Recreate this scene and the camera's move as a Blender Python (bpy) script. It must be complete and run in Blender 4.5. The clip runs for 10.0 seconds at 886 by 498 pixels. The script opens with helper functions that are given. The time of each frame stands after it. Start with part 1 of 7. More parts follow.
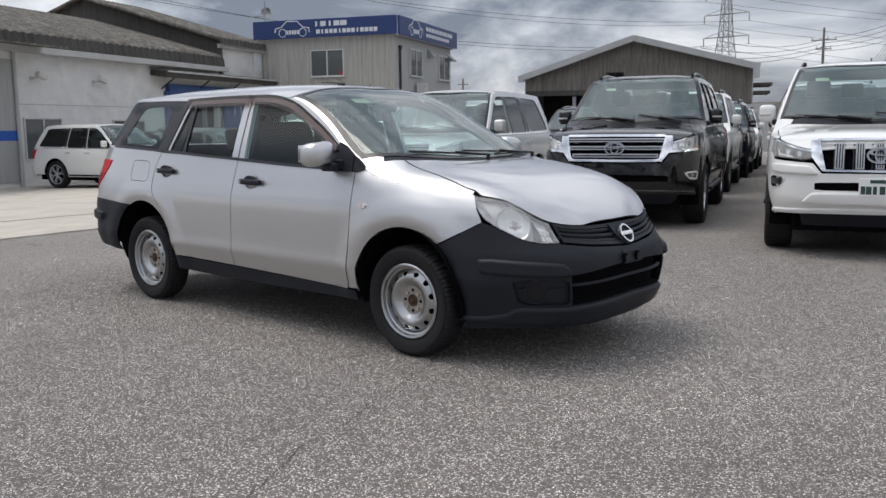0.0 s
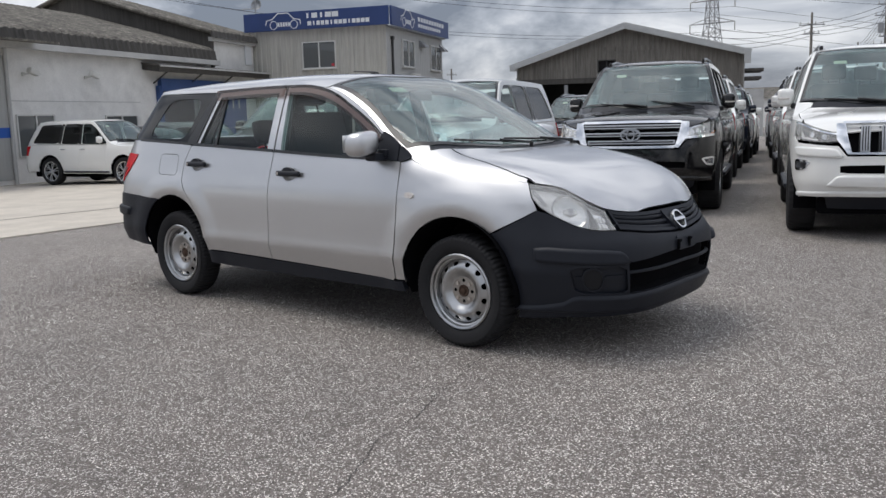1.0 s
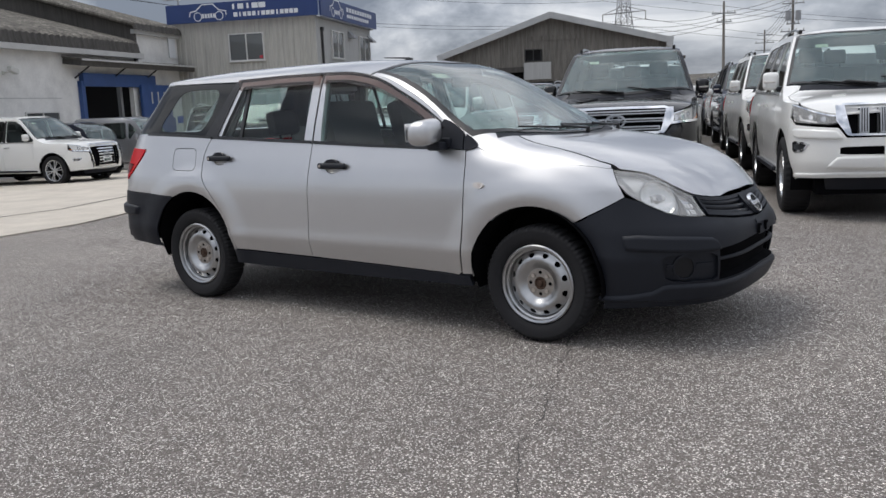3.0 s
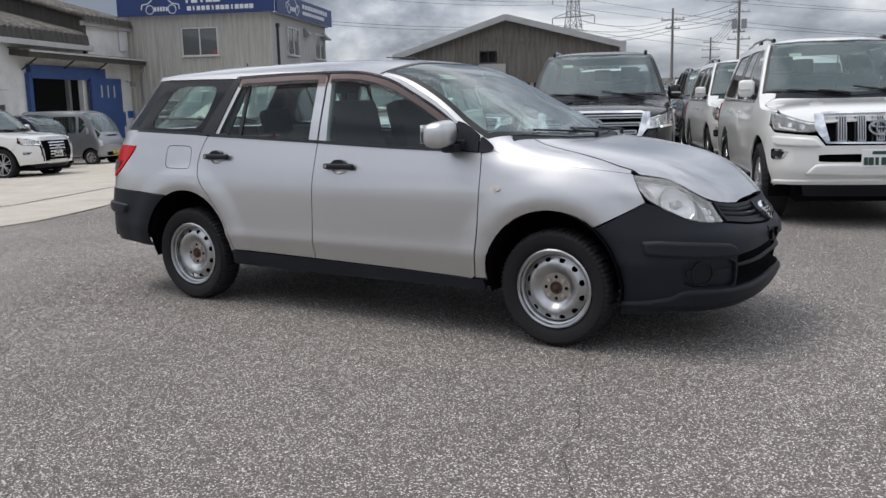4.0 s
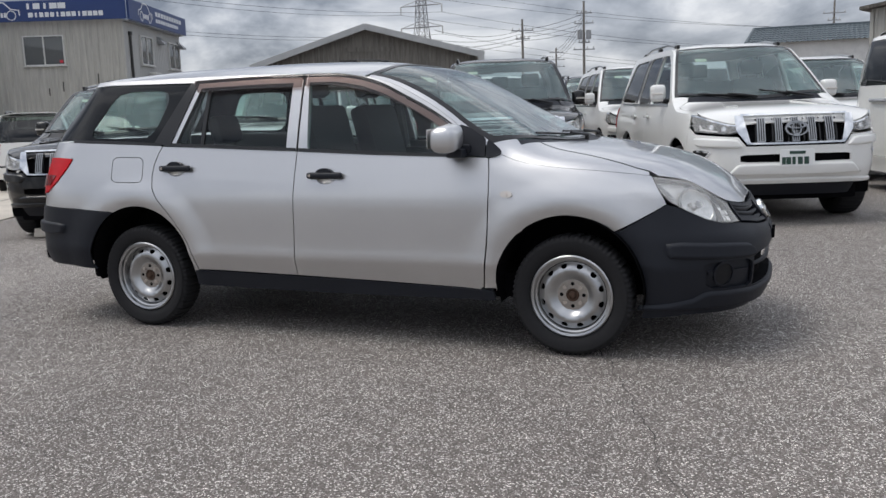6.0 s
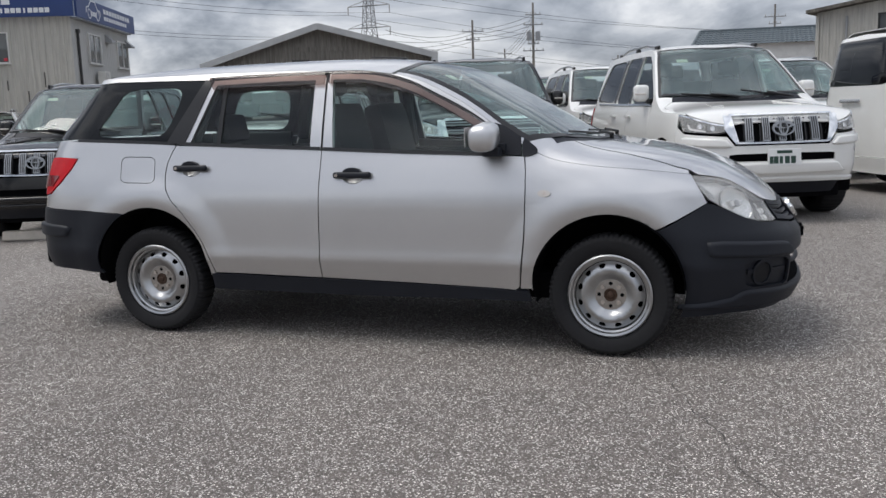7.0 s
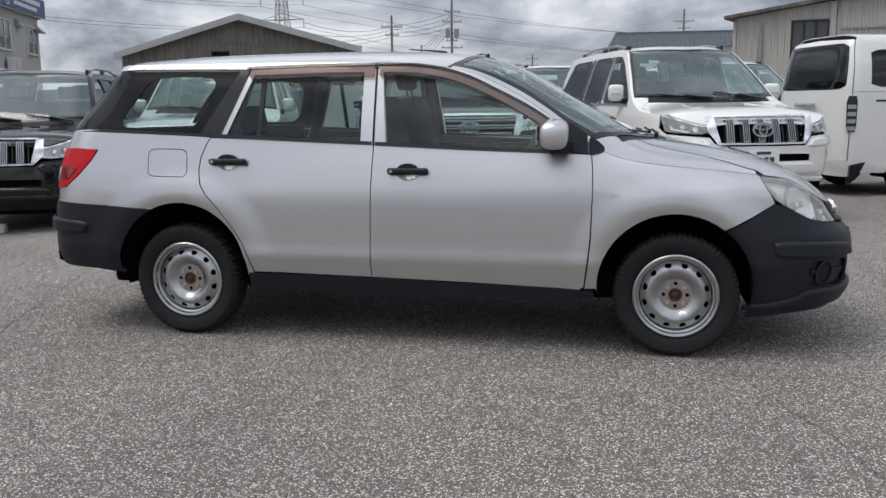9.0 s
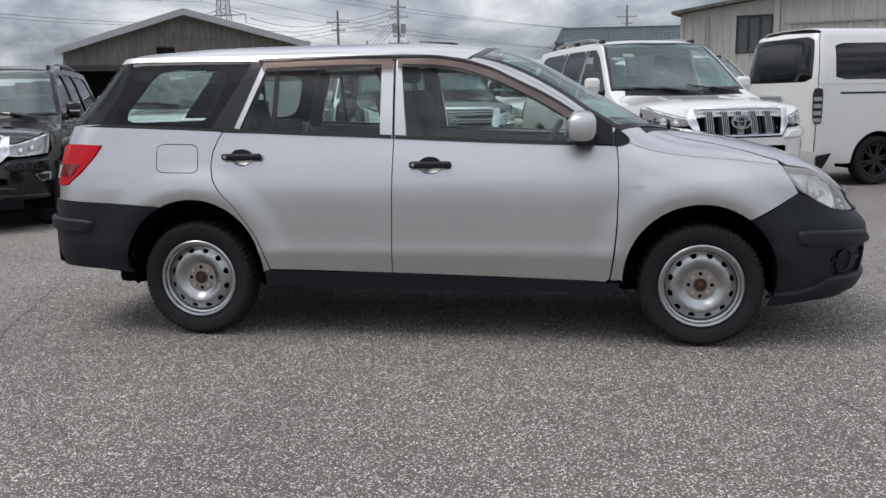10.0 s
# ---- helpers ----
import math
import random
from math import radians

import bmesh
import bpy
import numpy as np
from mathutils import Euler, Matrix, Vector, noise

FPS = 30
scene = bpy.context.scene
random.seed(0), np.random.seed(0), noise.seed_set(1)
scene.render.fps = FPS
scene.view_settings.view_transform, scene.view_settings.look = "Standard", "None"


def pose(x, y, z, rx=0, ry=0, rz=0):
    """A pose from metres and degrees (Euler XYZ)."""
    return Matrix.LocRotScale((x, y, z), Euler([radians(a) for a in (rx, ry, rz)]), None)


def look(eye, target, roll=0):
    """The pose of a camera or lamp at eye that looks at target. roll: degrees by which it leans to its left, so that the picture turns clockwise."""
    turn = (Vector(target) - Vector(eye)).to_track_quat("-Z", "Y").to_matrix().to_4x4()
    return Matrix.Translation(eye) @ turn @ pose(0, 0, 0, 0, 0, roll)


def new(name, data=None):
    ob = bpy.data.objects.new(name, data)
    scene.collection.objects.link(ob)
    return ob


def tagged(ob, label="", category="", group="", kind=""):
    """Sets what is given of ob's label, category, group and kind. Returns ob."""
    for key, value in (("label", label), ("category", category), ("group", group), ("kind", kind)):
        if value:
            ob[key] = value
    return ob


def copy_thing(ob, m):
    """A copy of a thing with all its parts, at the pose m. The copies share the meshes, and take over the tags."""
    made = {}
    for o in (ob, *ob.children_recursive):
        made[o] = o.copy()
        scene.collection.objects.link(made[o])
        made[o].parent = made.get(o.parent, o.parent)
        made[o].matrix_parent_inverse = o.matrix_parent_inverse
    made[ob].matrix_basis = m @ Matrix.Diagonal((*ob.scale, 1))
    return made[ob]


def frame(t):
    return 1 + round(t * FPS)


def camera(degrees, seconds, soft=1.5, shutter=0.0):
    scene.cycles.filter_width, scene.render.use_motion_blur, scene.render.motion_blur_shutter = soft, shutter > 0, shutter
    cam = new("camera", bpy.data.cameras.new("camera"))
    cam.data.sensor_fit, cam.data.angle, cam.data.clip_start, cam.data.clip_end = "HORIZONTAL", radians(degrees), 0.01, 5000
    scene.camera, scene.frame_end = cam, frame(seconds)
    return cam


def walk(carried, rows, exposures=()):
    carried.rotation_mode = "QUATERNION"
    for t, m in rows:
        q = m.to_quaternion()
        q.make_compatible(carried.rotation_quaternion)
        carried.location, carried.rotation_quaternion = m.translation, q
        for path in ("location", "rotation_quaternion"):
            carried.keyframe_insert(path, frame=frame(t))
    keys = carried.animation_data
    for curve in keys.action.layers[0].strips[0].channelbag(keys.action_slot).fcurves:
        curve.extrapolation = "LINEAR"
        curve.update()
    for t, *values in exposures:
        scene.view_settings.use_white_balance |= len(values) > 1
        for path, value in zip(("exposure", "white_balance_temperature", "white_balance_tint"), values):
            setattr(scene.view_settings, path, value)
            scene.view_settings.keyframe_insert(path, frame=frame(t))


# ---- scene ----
cam = camera(54.1, 10.0)
PATH = [
    (0, (4.446, -4.043, 1.236), (3.149, -2.546, 0.955), -0.6),
    (0.5, (4.31, -4.119, 1.237), (3.019, -2.62, 0.945), -1.0),
    (1, (4.152, -4.206, 1.225), (2.876, -2.695, 0.923), -1.5),
    (1.5, (3.958, -4.3, 1.239), (2.693, -2.783, 0.925), -2.0),
    (2, (3.756, -4.372, 1.229), (2.532, -2.822, 0.916), -2.3),
    (2.5, (3.551, -4.459, 1.227), (2.371, -2.876, 0.907), -2.4),
    (2.7, (3.485, -4.479, 1.224), (2.326, -2.881, 0.901), -2.5),
    (3.8, (3.13, -4.655, 1.234), (2.082, -2.984, 0.902), -1.5),
    (4, (3.065, -4.667, 1.244), (2.039, -2.982, 0.913), -1.3),
    (4.5, (2.85, -4.699, 1.235), (1.893, -2.973, 0.915), -1.3),
    (5, (2.629, -4.717, 1.234), (1.752, -2.947, 0.922), -1.5),
    (5.5, (2.456, -4.756, 1.226), (1.669, -2.944, 0.913), -1.7),
    (5.7, (2.378, -4.778, 1.23), (1.616, -2.956, 0.914), -1.8),
    (6.8, (1.911, -4.848, 1.227), (1.275, -2.979, 0.91), -1.9),
    (7, (1.819, -4.872, 1.23), (1.205, -2.995, 0.91), -1.8),
    (7.5, (1.655, -4.896, 1.249), (1.088, -3.007, 0.92), -1.3),
    (8, (1.465, -4.925, 1.234), (0.945, -3.024, 0.899), -0.7),
    (8.5, (1.273, -4.953, 1.249), (0.8, -3.039, 0.912), -0.5),
    (9, (1.064, -4.952, 1.241), (0.649, -3.024, 0.908), -0.6),
    (9.5, (0.859, -4.951, 1.233), (0.502, -3.012, 0.898), -0.8),
    (10, (0.673, -4.969, 1.229), (0.38, -3.021, 0.885), -0.9),
]
walk(cam, [(t, look(eye, target, roll)) for t, eye, target, roll in PATH])

# ---- sky and sun: bright broken overcast, a veiled sun high to the side ----
SUN_AZIMUTH, SUN_HEIGHT = 205.0, 64.0
world = bpy.data.worlds.new("world")
scene.world = world
world.use_nodes = True


def build_sky(tree):
    n, l = tree.nodes, tree.links
    n.clear()
    out = n.new("ShaderNodeOutputWorld")
    back = n.new("ShaderNodeBackground")
    sky = n.new("ShaderNodeTexSky")
    sky.sky_type, sky.sun_disc = "NISHITA", False
    sky.sun_elevation, sky.sun_rotation = radians(SUN_HEIGHT), radians(90 - SUN_AZIMUTH)
    co = n.new("ShaderNodeTexCoord")
    sep = n.new("ShaderNodeSeparateXYZ")
    l.new(co.outputs["Generated"], sep.inputs[0])
    up = n.new("ShaderNodeMath")
    up.operation = "MAXIMUM"
    up.inputs[1].default_value = 0.0
    l.new(sep.outputs["Z"], up.inputs[0])
    # cloud banks lie flat: wider than they are high
    squash = n.new("ShaderNodeMapping")
    squash.inputs["Scale"].default_value = (1.0, 1.0, 2.1)
    squash.inputs["Location"].default_value = (10.24, -17.36, -9.62)
    l.new(co.outputs["Generated"], squash.inputs["Vector"])
    big = n.new("ShaderNodeTexNoise")
    big.inputs["Scale"].default_value, big.inputs["Detail"].default_value, big.inputs["Roughness"].default_value = 3.3, 9, 0.56
    big.inputs["Distortion"].default_value = 0.5
    l.new(squash.outputs[0], big.inputs["Vector"])
    ramp = n.new("ShaderNodeValToRGB")
    e = ramp.color_ramp.elements
    e[0].position, e[0].color = 0.405, (1.72, 1.92, 2.42, 1)
    e[1].position, e[1].color = 0.605, (7.5, 7.62, 8.0, 1)
    mid = e.new(0.50)
    mid.color = (4.0, 4.25, 4.85, 1)
    l.new(big.outputs["Fac"], ramp.inputs[0])
    # the cloud is brighter overhead than at the horizon
    grad = n.new("ShaderNodeMath")
    grad.operation = "MULTIPLY_ADD"
    grad.inputs[1].default_value, grad.inputs[2].default_value = 1.15, 0.92
    l.new(up.outputs[0], grad.inputs[0])
    cloud = n.new("ShaderNodeVectorMath")
    cloud.operation = "SCALE"
    l.new(ramp.outputs[0], cloud.inputs[0])
    l.new(grad.outputs[0], cloud.inputs["Scale"])
    mix = n.new("ShaderNodeMixRGB")
    mix.inputs[0].default_value = 0.88
    l.new(sky.outputs[0], mix.inputs[1])
    l.new(cloud.outputs[0], mix.inputs[2])
    back.inputs["Strength"].default_value = 0.112
    l.new(mix.outputs[0], back.inputs["Color"])
    l.new(back.outputs[0], out.inputs["Surface"])


build_sky(world.node_tree)
sun = new("sun", bpy.data.lights.new("sun", "SUN"))
sun.data.energy, sun.data.angle, sun.data.color = 1.6, radians(33), (1.0, 0.955, 0.89)
sun.matrix_world = look((0, 0, 30), (-10 * math.cos(radians(SUN_AZIMUTH)), -10 * math.sin(radians(SUN_AZIMUTH)), 30 - 10 * math.tan(radians(SUN_HEIGHT))))
scene.view_settings.exposure = 0.0

# ---- materials ----
def shader(name):
    m = bpy.data.materials.new(name)
    m.use_nodes = True
    t = m.node_tree
    return m, t.nodes, t.links, t.nodes["Principled BSDF"]


def coords(n, l, scale=1.0, stretch=(1, 1, 1)):
    co = n.new("ShaderNodeTexCoord")
    mp = n.new("ShaderNodeMapping")
    mp.inputs["Scale"].default_value = [scale * s for s in stretch]
    l.new(co.outputs["Object"], mp.inputs["Vector"])
    return mp.outputs[0]


def noise_node(n, l, vec, scale, detail=4, rough=0.6):
    t = n.new("ShaderNodeTexNoise")
    t.inputs["Scale"].default_value, t.inputs["Detail"].default_value, t.inputs["Roughness"].default_value = scale, detail, rough
    l.new(vec, t.inputs["Vector"])
    return t.outputs["Fac"]


def ramp_node(n, l, fac, stops):
    r = n.new("ShaderNodeValToRGB")
    e = r.color_ramp.elements
    e[0].position, e[0].color = stops[0][0], (*stops[0][1], 1)
    e[1].position, e[1].color = stops[-1][0], (*stops[-1][1], 1)
    for p, c in stops[1:-1]:
        e.new(p).color = (*c, 1)
    l.new(fac, r.inputs[0])
    return r.outputs[0]


def blend_node(n, l, fac, a, b, mode="MIX"):
    m = n.new("ShaderNodeMixRGB")
    m.blend_type = mode
    for k, v in enumerate((fac, a, b)):
        if isinstance(v, (int, float)):
            m.inputs[k].default_value = v
        elif isinstance(v, tuple):
            m.inputs[k].default_value = (*v, 1)
        else:
            l.new(v, m.inputs[k])
    return m.outputs[0]


def bump_node(n, l, bsdf, height, strength=0.3, distance=0.01):
    b = n.new("ShaderNodeBump")
    b.inputs["Strength"].default_value, b.inputs["Distance"].default_value = strength, distance
    l.new(height, b.inputs["Height"])
    l.new(b.outputs[0], bsdf.inputs["Normal"])


def plain(name, color, rough=0.5, metal=0.0, vary=0.12, grain=40.0, bump=0.05, coat=0.0, dirt=0.0, spec=0.5):
    """A surface of one colour with fine grain, slow stains and a little relief."""
    m, n, l, b = shader(name)
    vec = coords(n, l)
    slow = noise_node(n, l, vec, 1.7, 5)
    fine = noise_node(n, l, vec, grain, 3)
    dark = tuple(c * (1 - vary) for c in color)
    lite = tuple(min(1, c * (1 + vary)) for c in color)
    col = ramp_node(n, l, slow, [(0.3, dark), (0.7, lite)])
    col = blend_node(n, l, 0.35, col, ramp_node(n, l, fine, [(0.3, dark), (0.7, lite)]))
    if dirt:
        spots = noise_node(n, l, vec, 0.9, 8, 0.7)
        col = blend_node(n, l, ramp_node(n, l, spots, [(0.5, (0, 0, 0)), (0.75, (dirt, dirt, dirt))]), col, tuple(c * 0.45 for c in color))
    l.new(col, b.inputs["Base Color"])
    b.inputs["Roughness"].default_value, b.inputs["Metallic"].default_value = rough, metal
    b.inputs["Specular IOR Level"].default_value = spec
    b.inputs["Coat Weight"].default_value, b.inputs["Coat Roughness"].default_value = coat, 0.05
    if bump:
        bump_node(n, l, b, fine, bump, 0.003)
    return m


def paint(name, color, metal=0.0, rough=0.4, spec=0.5):
    """Car paint: base coat with faint flake and dust under a clear coat."""
    m, n, l, b = shader(name)
    vec = coords(n, l)
    flake = n.new("ShaderNodeTexVoronoi")
    flake.inputs["Scale"].default_value = 900
    l.new(vec, flake.inputs["Vector"])
    fl = ramp_node(n, l, flake.outputs["Color"], [(0.0, tuple(c * 0.9 for c in color)), (1.0, tuple(min(1, c * 1.08) for c in color))])
    dust = noise_node(n, l, vec, 2.3, 6, 0.65)
    col = blend_node(n, l, ramp_node(n, l, dust, [(0.45, (0, 0, 0)), (0.8, (0.16, 0.16, 0.16))]), fl, tuple(0.75 * c + 0.02 for c in color))
    l.new(col, b.inputs["Base Color"])
    b.inputs["Metallic"].default_value, b.inputs["Roughness"].default_value = metal, rough
    b.inputs["Specular IOR Level"].default_value = spec
    b.inputs["Coat Weight"].default_value, b.inputs["Coat Roughness"].default_value = 1.0, 0.04
    return m


def glass(name, tint, gloss=0.9, opacity=0.0, film=(0.3, 0.31, 0.32)):
    """A thin pane: tinted see-through, with a mirror sheen that grows at grazing angles."""
    m, n, l, b = shader(name)
    n.remove(b)
    out = n["Material Output"]
    clear, shine, body = n.new("ShaderNodeBsdfTransparent"), n.new("ShaderNodeBsdfGlossy"), n.new("ShaderNodeBsdfDiffuse")
    clear.inputs[0].default_value = (*tint, 1)
    shine.inputs["Roughness"].default_value, shine.inputs["Color"].default_value = 0.015, (gloss, gloss, gloss, 1)
    body.inputs[0].default_value = (*film, 1)
    # both faces of the tinted pane together: 6 % head-on, all of it at a graze
    lw = n.new("ShaderNodeLayerWeight")
    lw.inputs["Blend"].default_value = 0.5
    five = n.new("ShaderNodeMath")
    five.operation = "POWER"
    five.inputs[1].default_value = 5.0
    l.new(lw.outputs["Facing"], five.inputs[0])
    fr = n.new("ShaderNodeMath")
    fr.operation = "MULTIPLY_ADD"
    fr.inputs[1].default_value, fr.inputs[2].default_value = 0.94, 0.06
    l.new(five.outputs[0], fr.inputs[0])
    under, mix = n.new("ShaderNodeMixShader"), n.new("ShaderNodeMixShader")
    under.inputs[0].default_value = opacity
    l.new(clear.outputs[0], under.inputs[1])
    l.new(body.outputs[0], under.inputs[2])
    l.new(fr.outputs[0], mix.inputs[0])
    l.new(under.outputs[0], mix.inputs[1])
    l.new(shine.outputs[0], mix.inputs[2])
    l.new(mix.outputs[0], out.inputs["Surface"])
    return m


def asphalt_material():
    """Worn asphalt: brown-grey binder, pale chips worn bare, dark pits between them."""
    m, n, l, b = shader("asphalt")
    vec = coords(n, l)
    wob = n.new("ShaderNodeTexNoise")
    wob.inputs["Scale"].default_value, wob.inputs["Detail"].default_value = 160, 2
    l.new(vec, wob.inputs["Vector"])
    warp = n.new("ShaderNodeMixRGB")
    warp.blend_type = "LINEAR_LIGHT"
    warp.inputs[0].default_value = 0.004
    l.new(vec, warp.inputs[1])
    l.new(wob.outputs["Color"], warp.inputs[2])
    stones = n.new("ShaderNodeTexVoronoi")
    stones.inputs["Scale"].default_value, stones.inputs["Randomness"].default_value = 165, 1.0
    l.new(warp.outputs[0], stones.inputs["Vector"])
    sep = n.new("ShaderNodeSeparateColor")
    l.new(stones.outputs["Color"], sep.inputs[0])
    stone = ramp_node(n, l, sep.outputs[0], [(0.0, (0.090, 0.080, 0.074)), (0.40, (0.195, 0.175, 0.163)), (0.74, (0.300, 0.274, 0.256)), (0.81, (0.55, 0.517, 0.486)), (0.91, (0.93, 0.895, 0.85)), (1.0, (0.95, 0.93, 0.88))])
    gap = ramp_node(n, l, stones.outputs["Distance"], [(0.42, (0, 0, 0)), (0.72, (0.9, 0.9, 0.9))])
    col = blend_node(n, l, gap, stone, (0.120, 0.105, 0.096))
    grain = noise_node(n, l, vec, 420, 2)
    col = blend_node(n, l, 0.7, col, ramp_node(n, l, grain, [(0.3, (0.72, 0.72, 0.72)), (0.7, (1.28, 1.28, 1.28))]), "MULTIPLY")
    slow = noise_node(n, l, vec, 0.55, 6, 0.6)
    col = blend_node(n, l, 1.0, col, ramp_node(n, l, slow, [(0.3, (0.90, 0.895, 0.89)), (0.7, (1.18, 1.17, 1.15))]), "MULTIPLY")
    patch = noise_node(n, l, vec, 7.0, 5, 0.65)
    col = blend_node(n, l, 0.6, col, ramp_node(n, l, patch, [(0.3, (0.80, 0.80, 0.81)), (0.7, (1.17, 1.16, 1.15))]), "MULTIPLY")
    l.new(col, b.inputs["Base Color"])
    b.inputs["Roughness"].default_value = 0.78
    b.inputs["Specular IOR Level"].default_value = 0.35
    inv = n.new("ShaderNodeMath")
    inv.operation = "MULTIPLY_ADD"
    inv.inputs[1].default_value, inv.inputs[2].default_value = -1.0, 1.0
    l.new(stones.outputs["Distance"], inv.inputs[0])
    bump_node(n, l, b, inv.outputs[0], 0.85, 0.006)
    return m


def sheet_material(name, color, rust=0.35, rough=0.6):
    """Weathered ribbed sheet: streaks run down from the top."""
    m, n, l, b = shader(name)
    vec = coords(n, l)
    streak = noise_node(n, l, coords(n, l, 1.0, (5.0, 5.0, 0.35)), 1.6, 7, 0.7)
    blot = noise_node(n, l, vec, 0.7, 6, 0.65)
    dark = tuple(c * 0.4 for c in color)
    col = blend_node(n, l, ramp_node(n, l, streak, [(0.42, (0, 0, 0)), (0.72, (rust, rust, rust))]), color, dark)
    col = blend_node(n, l, ramp_node(n, l, blot, [(0.45, (0, 0, 0)), (0.75, (0.5 * rust,) * 3)]), col, tuple(c * 0.6 for c in color))
    l.new(col, b.inputs["Base Color"])
    b.inputs["Roughness"].default_value = rough
    bump_node(n, l, b, streak, 0.15, 0.004)
    return m


def lichen_roof(name):
    """Old corrugated cement sheet: dark, with pale lichen blotches and streaks that run down the slope."""
    m, n, l, b = shader(name)
    vec = coords(n, l)
    blotch = noise_node(n, l, vec, 2.2, 9, 0.75)
    speck = noise_node(n, l, vec, 14.0, 5, 0.7)
    streak = noise_node(n, l, coords(n, l, 1.0, (6.0, 0.5, 0.5)), 1.2, 6, 0.7)
    col = ramp_node(n, l, blotch, [(0.36, (0.060, 0.056, 0.050)), (0.52, (0.135, 0.126, 0.112)), (0.68, (0.27, 0.255, 0.225))])
    col = blend_node(n, l, 0.65, col, ramp_node(n, l, speck, [(0.38, (0.45, 0.44, 0.42)), (0.62, (1.5, 1.48, 1.42))]), "MULTIPLY")
    col = blend_node(n, l, ramp_node(n, l, streak, [(0.45, (0, 0, 0)), (0.7, (0.6, 0.6, 0.6))]), col, (0.05, 0.047, 0.042))
    l.new(col, b.inputs["Base Color"])
    b.inputs["Roughness"].default_value = 0.95
    bump_node(n, l, b, speck, 0.4, 0.02)
    return m


M = {}
M["asphalt"] = asphalt_material()
M["crack"] = plain("crack", (0.07, 0.066, 0.062), 0.95)
M["concrete"] = plain("concrete", (0.52, 0.475, 0.41), 0.85, vary=0.16, grain=25, bump=0.2, dirt=0.35)
M["joint"] = plain("joint", (0.10, 0.095, 0.09), 0.9)
M["silver"] = paint("silver_paint", (0.61, 0.61, 0.615), 0.95, 0.35)
M["white"] = paint("white_paint", (0.80, 0.80, 0.775), 0.0, 0.35)
M["black"] = paint("black_paint", (0.005, 0.005, 0.006), 0.0, 0.4, 0.1)
M["grey_paint"] = paint("grey_paint", (0.33, 0.34, 0.36), 0.6, 0.35)
M["navy_paint"] = paint("navy_paint", (0.012, 0.016, 0.03), 0.0, 0.4, 0.1)
M["pale_silver"] = paint("pale_silver_paint", (0.68, 0.68, 0.66), 0.35, 0.38)
M["plastic"] = plain("black_plastic", (0.0120, 0.0142, 0.0205), 0.50, vary=0.15, grain=300, bump=0.12, spec=0.3)
M["trim"] = plain("gloss_trim", (0.012, 0.012, 0.013), 0.3, vary=0.1, bump=0.0)
M["rubber"] = plain("rubber", (0.0165, 0.0165, 0.018), 0.75, vary=0.25, grain=60, bump=0.15, spec=0.25)
# shade of arches, grille backs and undersides painted as one near-black
M["well"] = plain("shade_black", (0.005, 0.005, 0.006), 0.95, bump=0.0, spec=0.05)
M["steel"] = plain("steel_wheel", (0.44, 0.445, 0.45), 0.28, 1.0, vary=0.10, grain=30, bump=0.03, dirt=0.3)
M["rust"] = plain("rusty_hub", (0.06, 0.034, 0.022), 0.8, 0.2, vary=0.5, grain=120, bump=0.3)
M["hub_plate"] = plain("stained_hub_plate", (0.36, 0.33, 0.30), 0.45, 0.7, vary=0.35, grain=90, bump=0.1, dirt=0.5)
M["nut"] = plain("wheel_nut", (0.50, 0.45, 0.41), 0.4, 0.8, vary=0.35)
M["alloy"] = plain("alloy_wheel", (0.55, 0.56, 0.57), 0.25, 0.8, vary=0.06, bump=0.0)
M["dark_alloy"] = plain("dark_alloy", (0.03, 0.03, 0.032), 0.3, 0.5, bump=0.0)
M["chrome"] = plain("chrome", (0.82, 0.83, 0.84), 0.12, 1.0, vary=0.03, bump=0.0)
M["dark_chrome"] = plain("satin_metal", (0.40, 0.41, 0.42), 0.28, 0.9, vary=0.05, bump=0.0)
M["reflector"] = plain("lamp_reflector", (0.80, 0.81, 0.80), 0.3, 0.2, vary=0.12, grain=55, bump=0.05)
M["mirror_bowl"] = plain("lamp_mirror_bowl", (0.86, 0.87, 0.86), 0.2, 0.85, vary=0.08, grain=60, bump=0.04)
M["bowl"] = plain("lamp_bowl", (0.90, 0.90, 0.89), 0.25, 0.25, vary=0.05, bump=0.0)
M["glass"] = glass("window_glass", (0.74, 0.84, 0.81), 0.75)
# pale blue film adds reflected sky to the pane as flat colour
M["screen"] = glass("windscreen_glass", (0.71, 0.86, 0.82), 0.95, 0.19, (0.43, 0.55, 0.56))
M["black_glass"] = plain("black_glass_border", (0.010, 0.011, 0.012), 0.06, vary=0.05, bump=0.0, spec=0.3)
M["privacy"] = glass("privacy_glass", (0.10, 0.105, 0.11))
M["lamp_glass"] = glass("lamp_glass", (0.985, 0.985, 0.98), 0.8, 0.28, (0.90, 0.90, 0.88))
M["visor"] = glass("smoked_visor", (0.52, 0.44, 0.41), 0.8, 0.10, (0.13, 0.095, 0.088))
M["red_lens"] = plain("red_lens", (0.50, 0.006, 0.012), 0.25, vary=0.3, grain=70, bump=0.05, coat=0.15, spec=0.15)
M["red_dark"] = plain("dark_red_lens", (0.17, 0.004, 0.008), 0.15, vary=0.3, grain=90, bump=0.05, coat=0.5, spec=0.3)
M["amber"] = plain("amber_lens", (0.7, 0.22, 0.03), 0.2, bump=0.0, coat=1.0)
M["clear_lens"] = plain("clear_lens", (0.62, 0.58, 0.54), 0.2, vary=0.1, bump=0.0, coat=1.0)
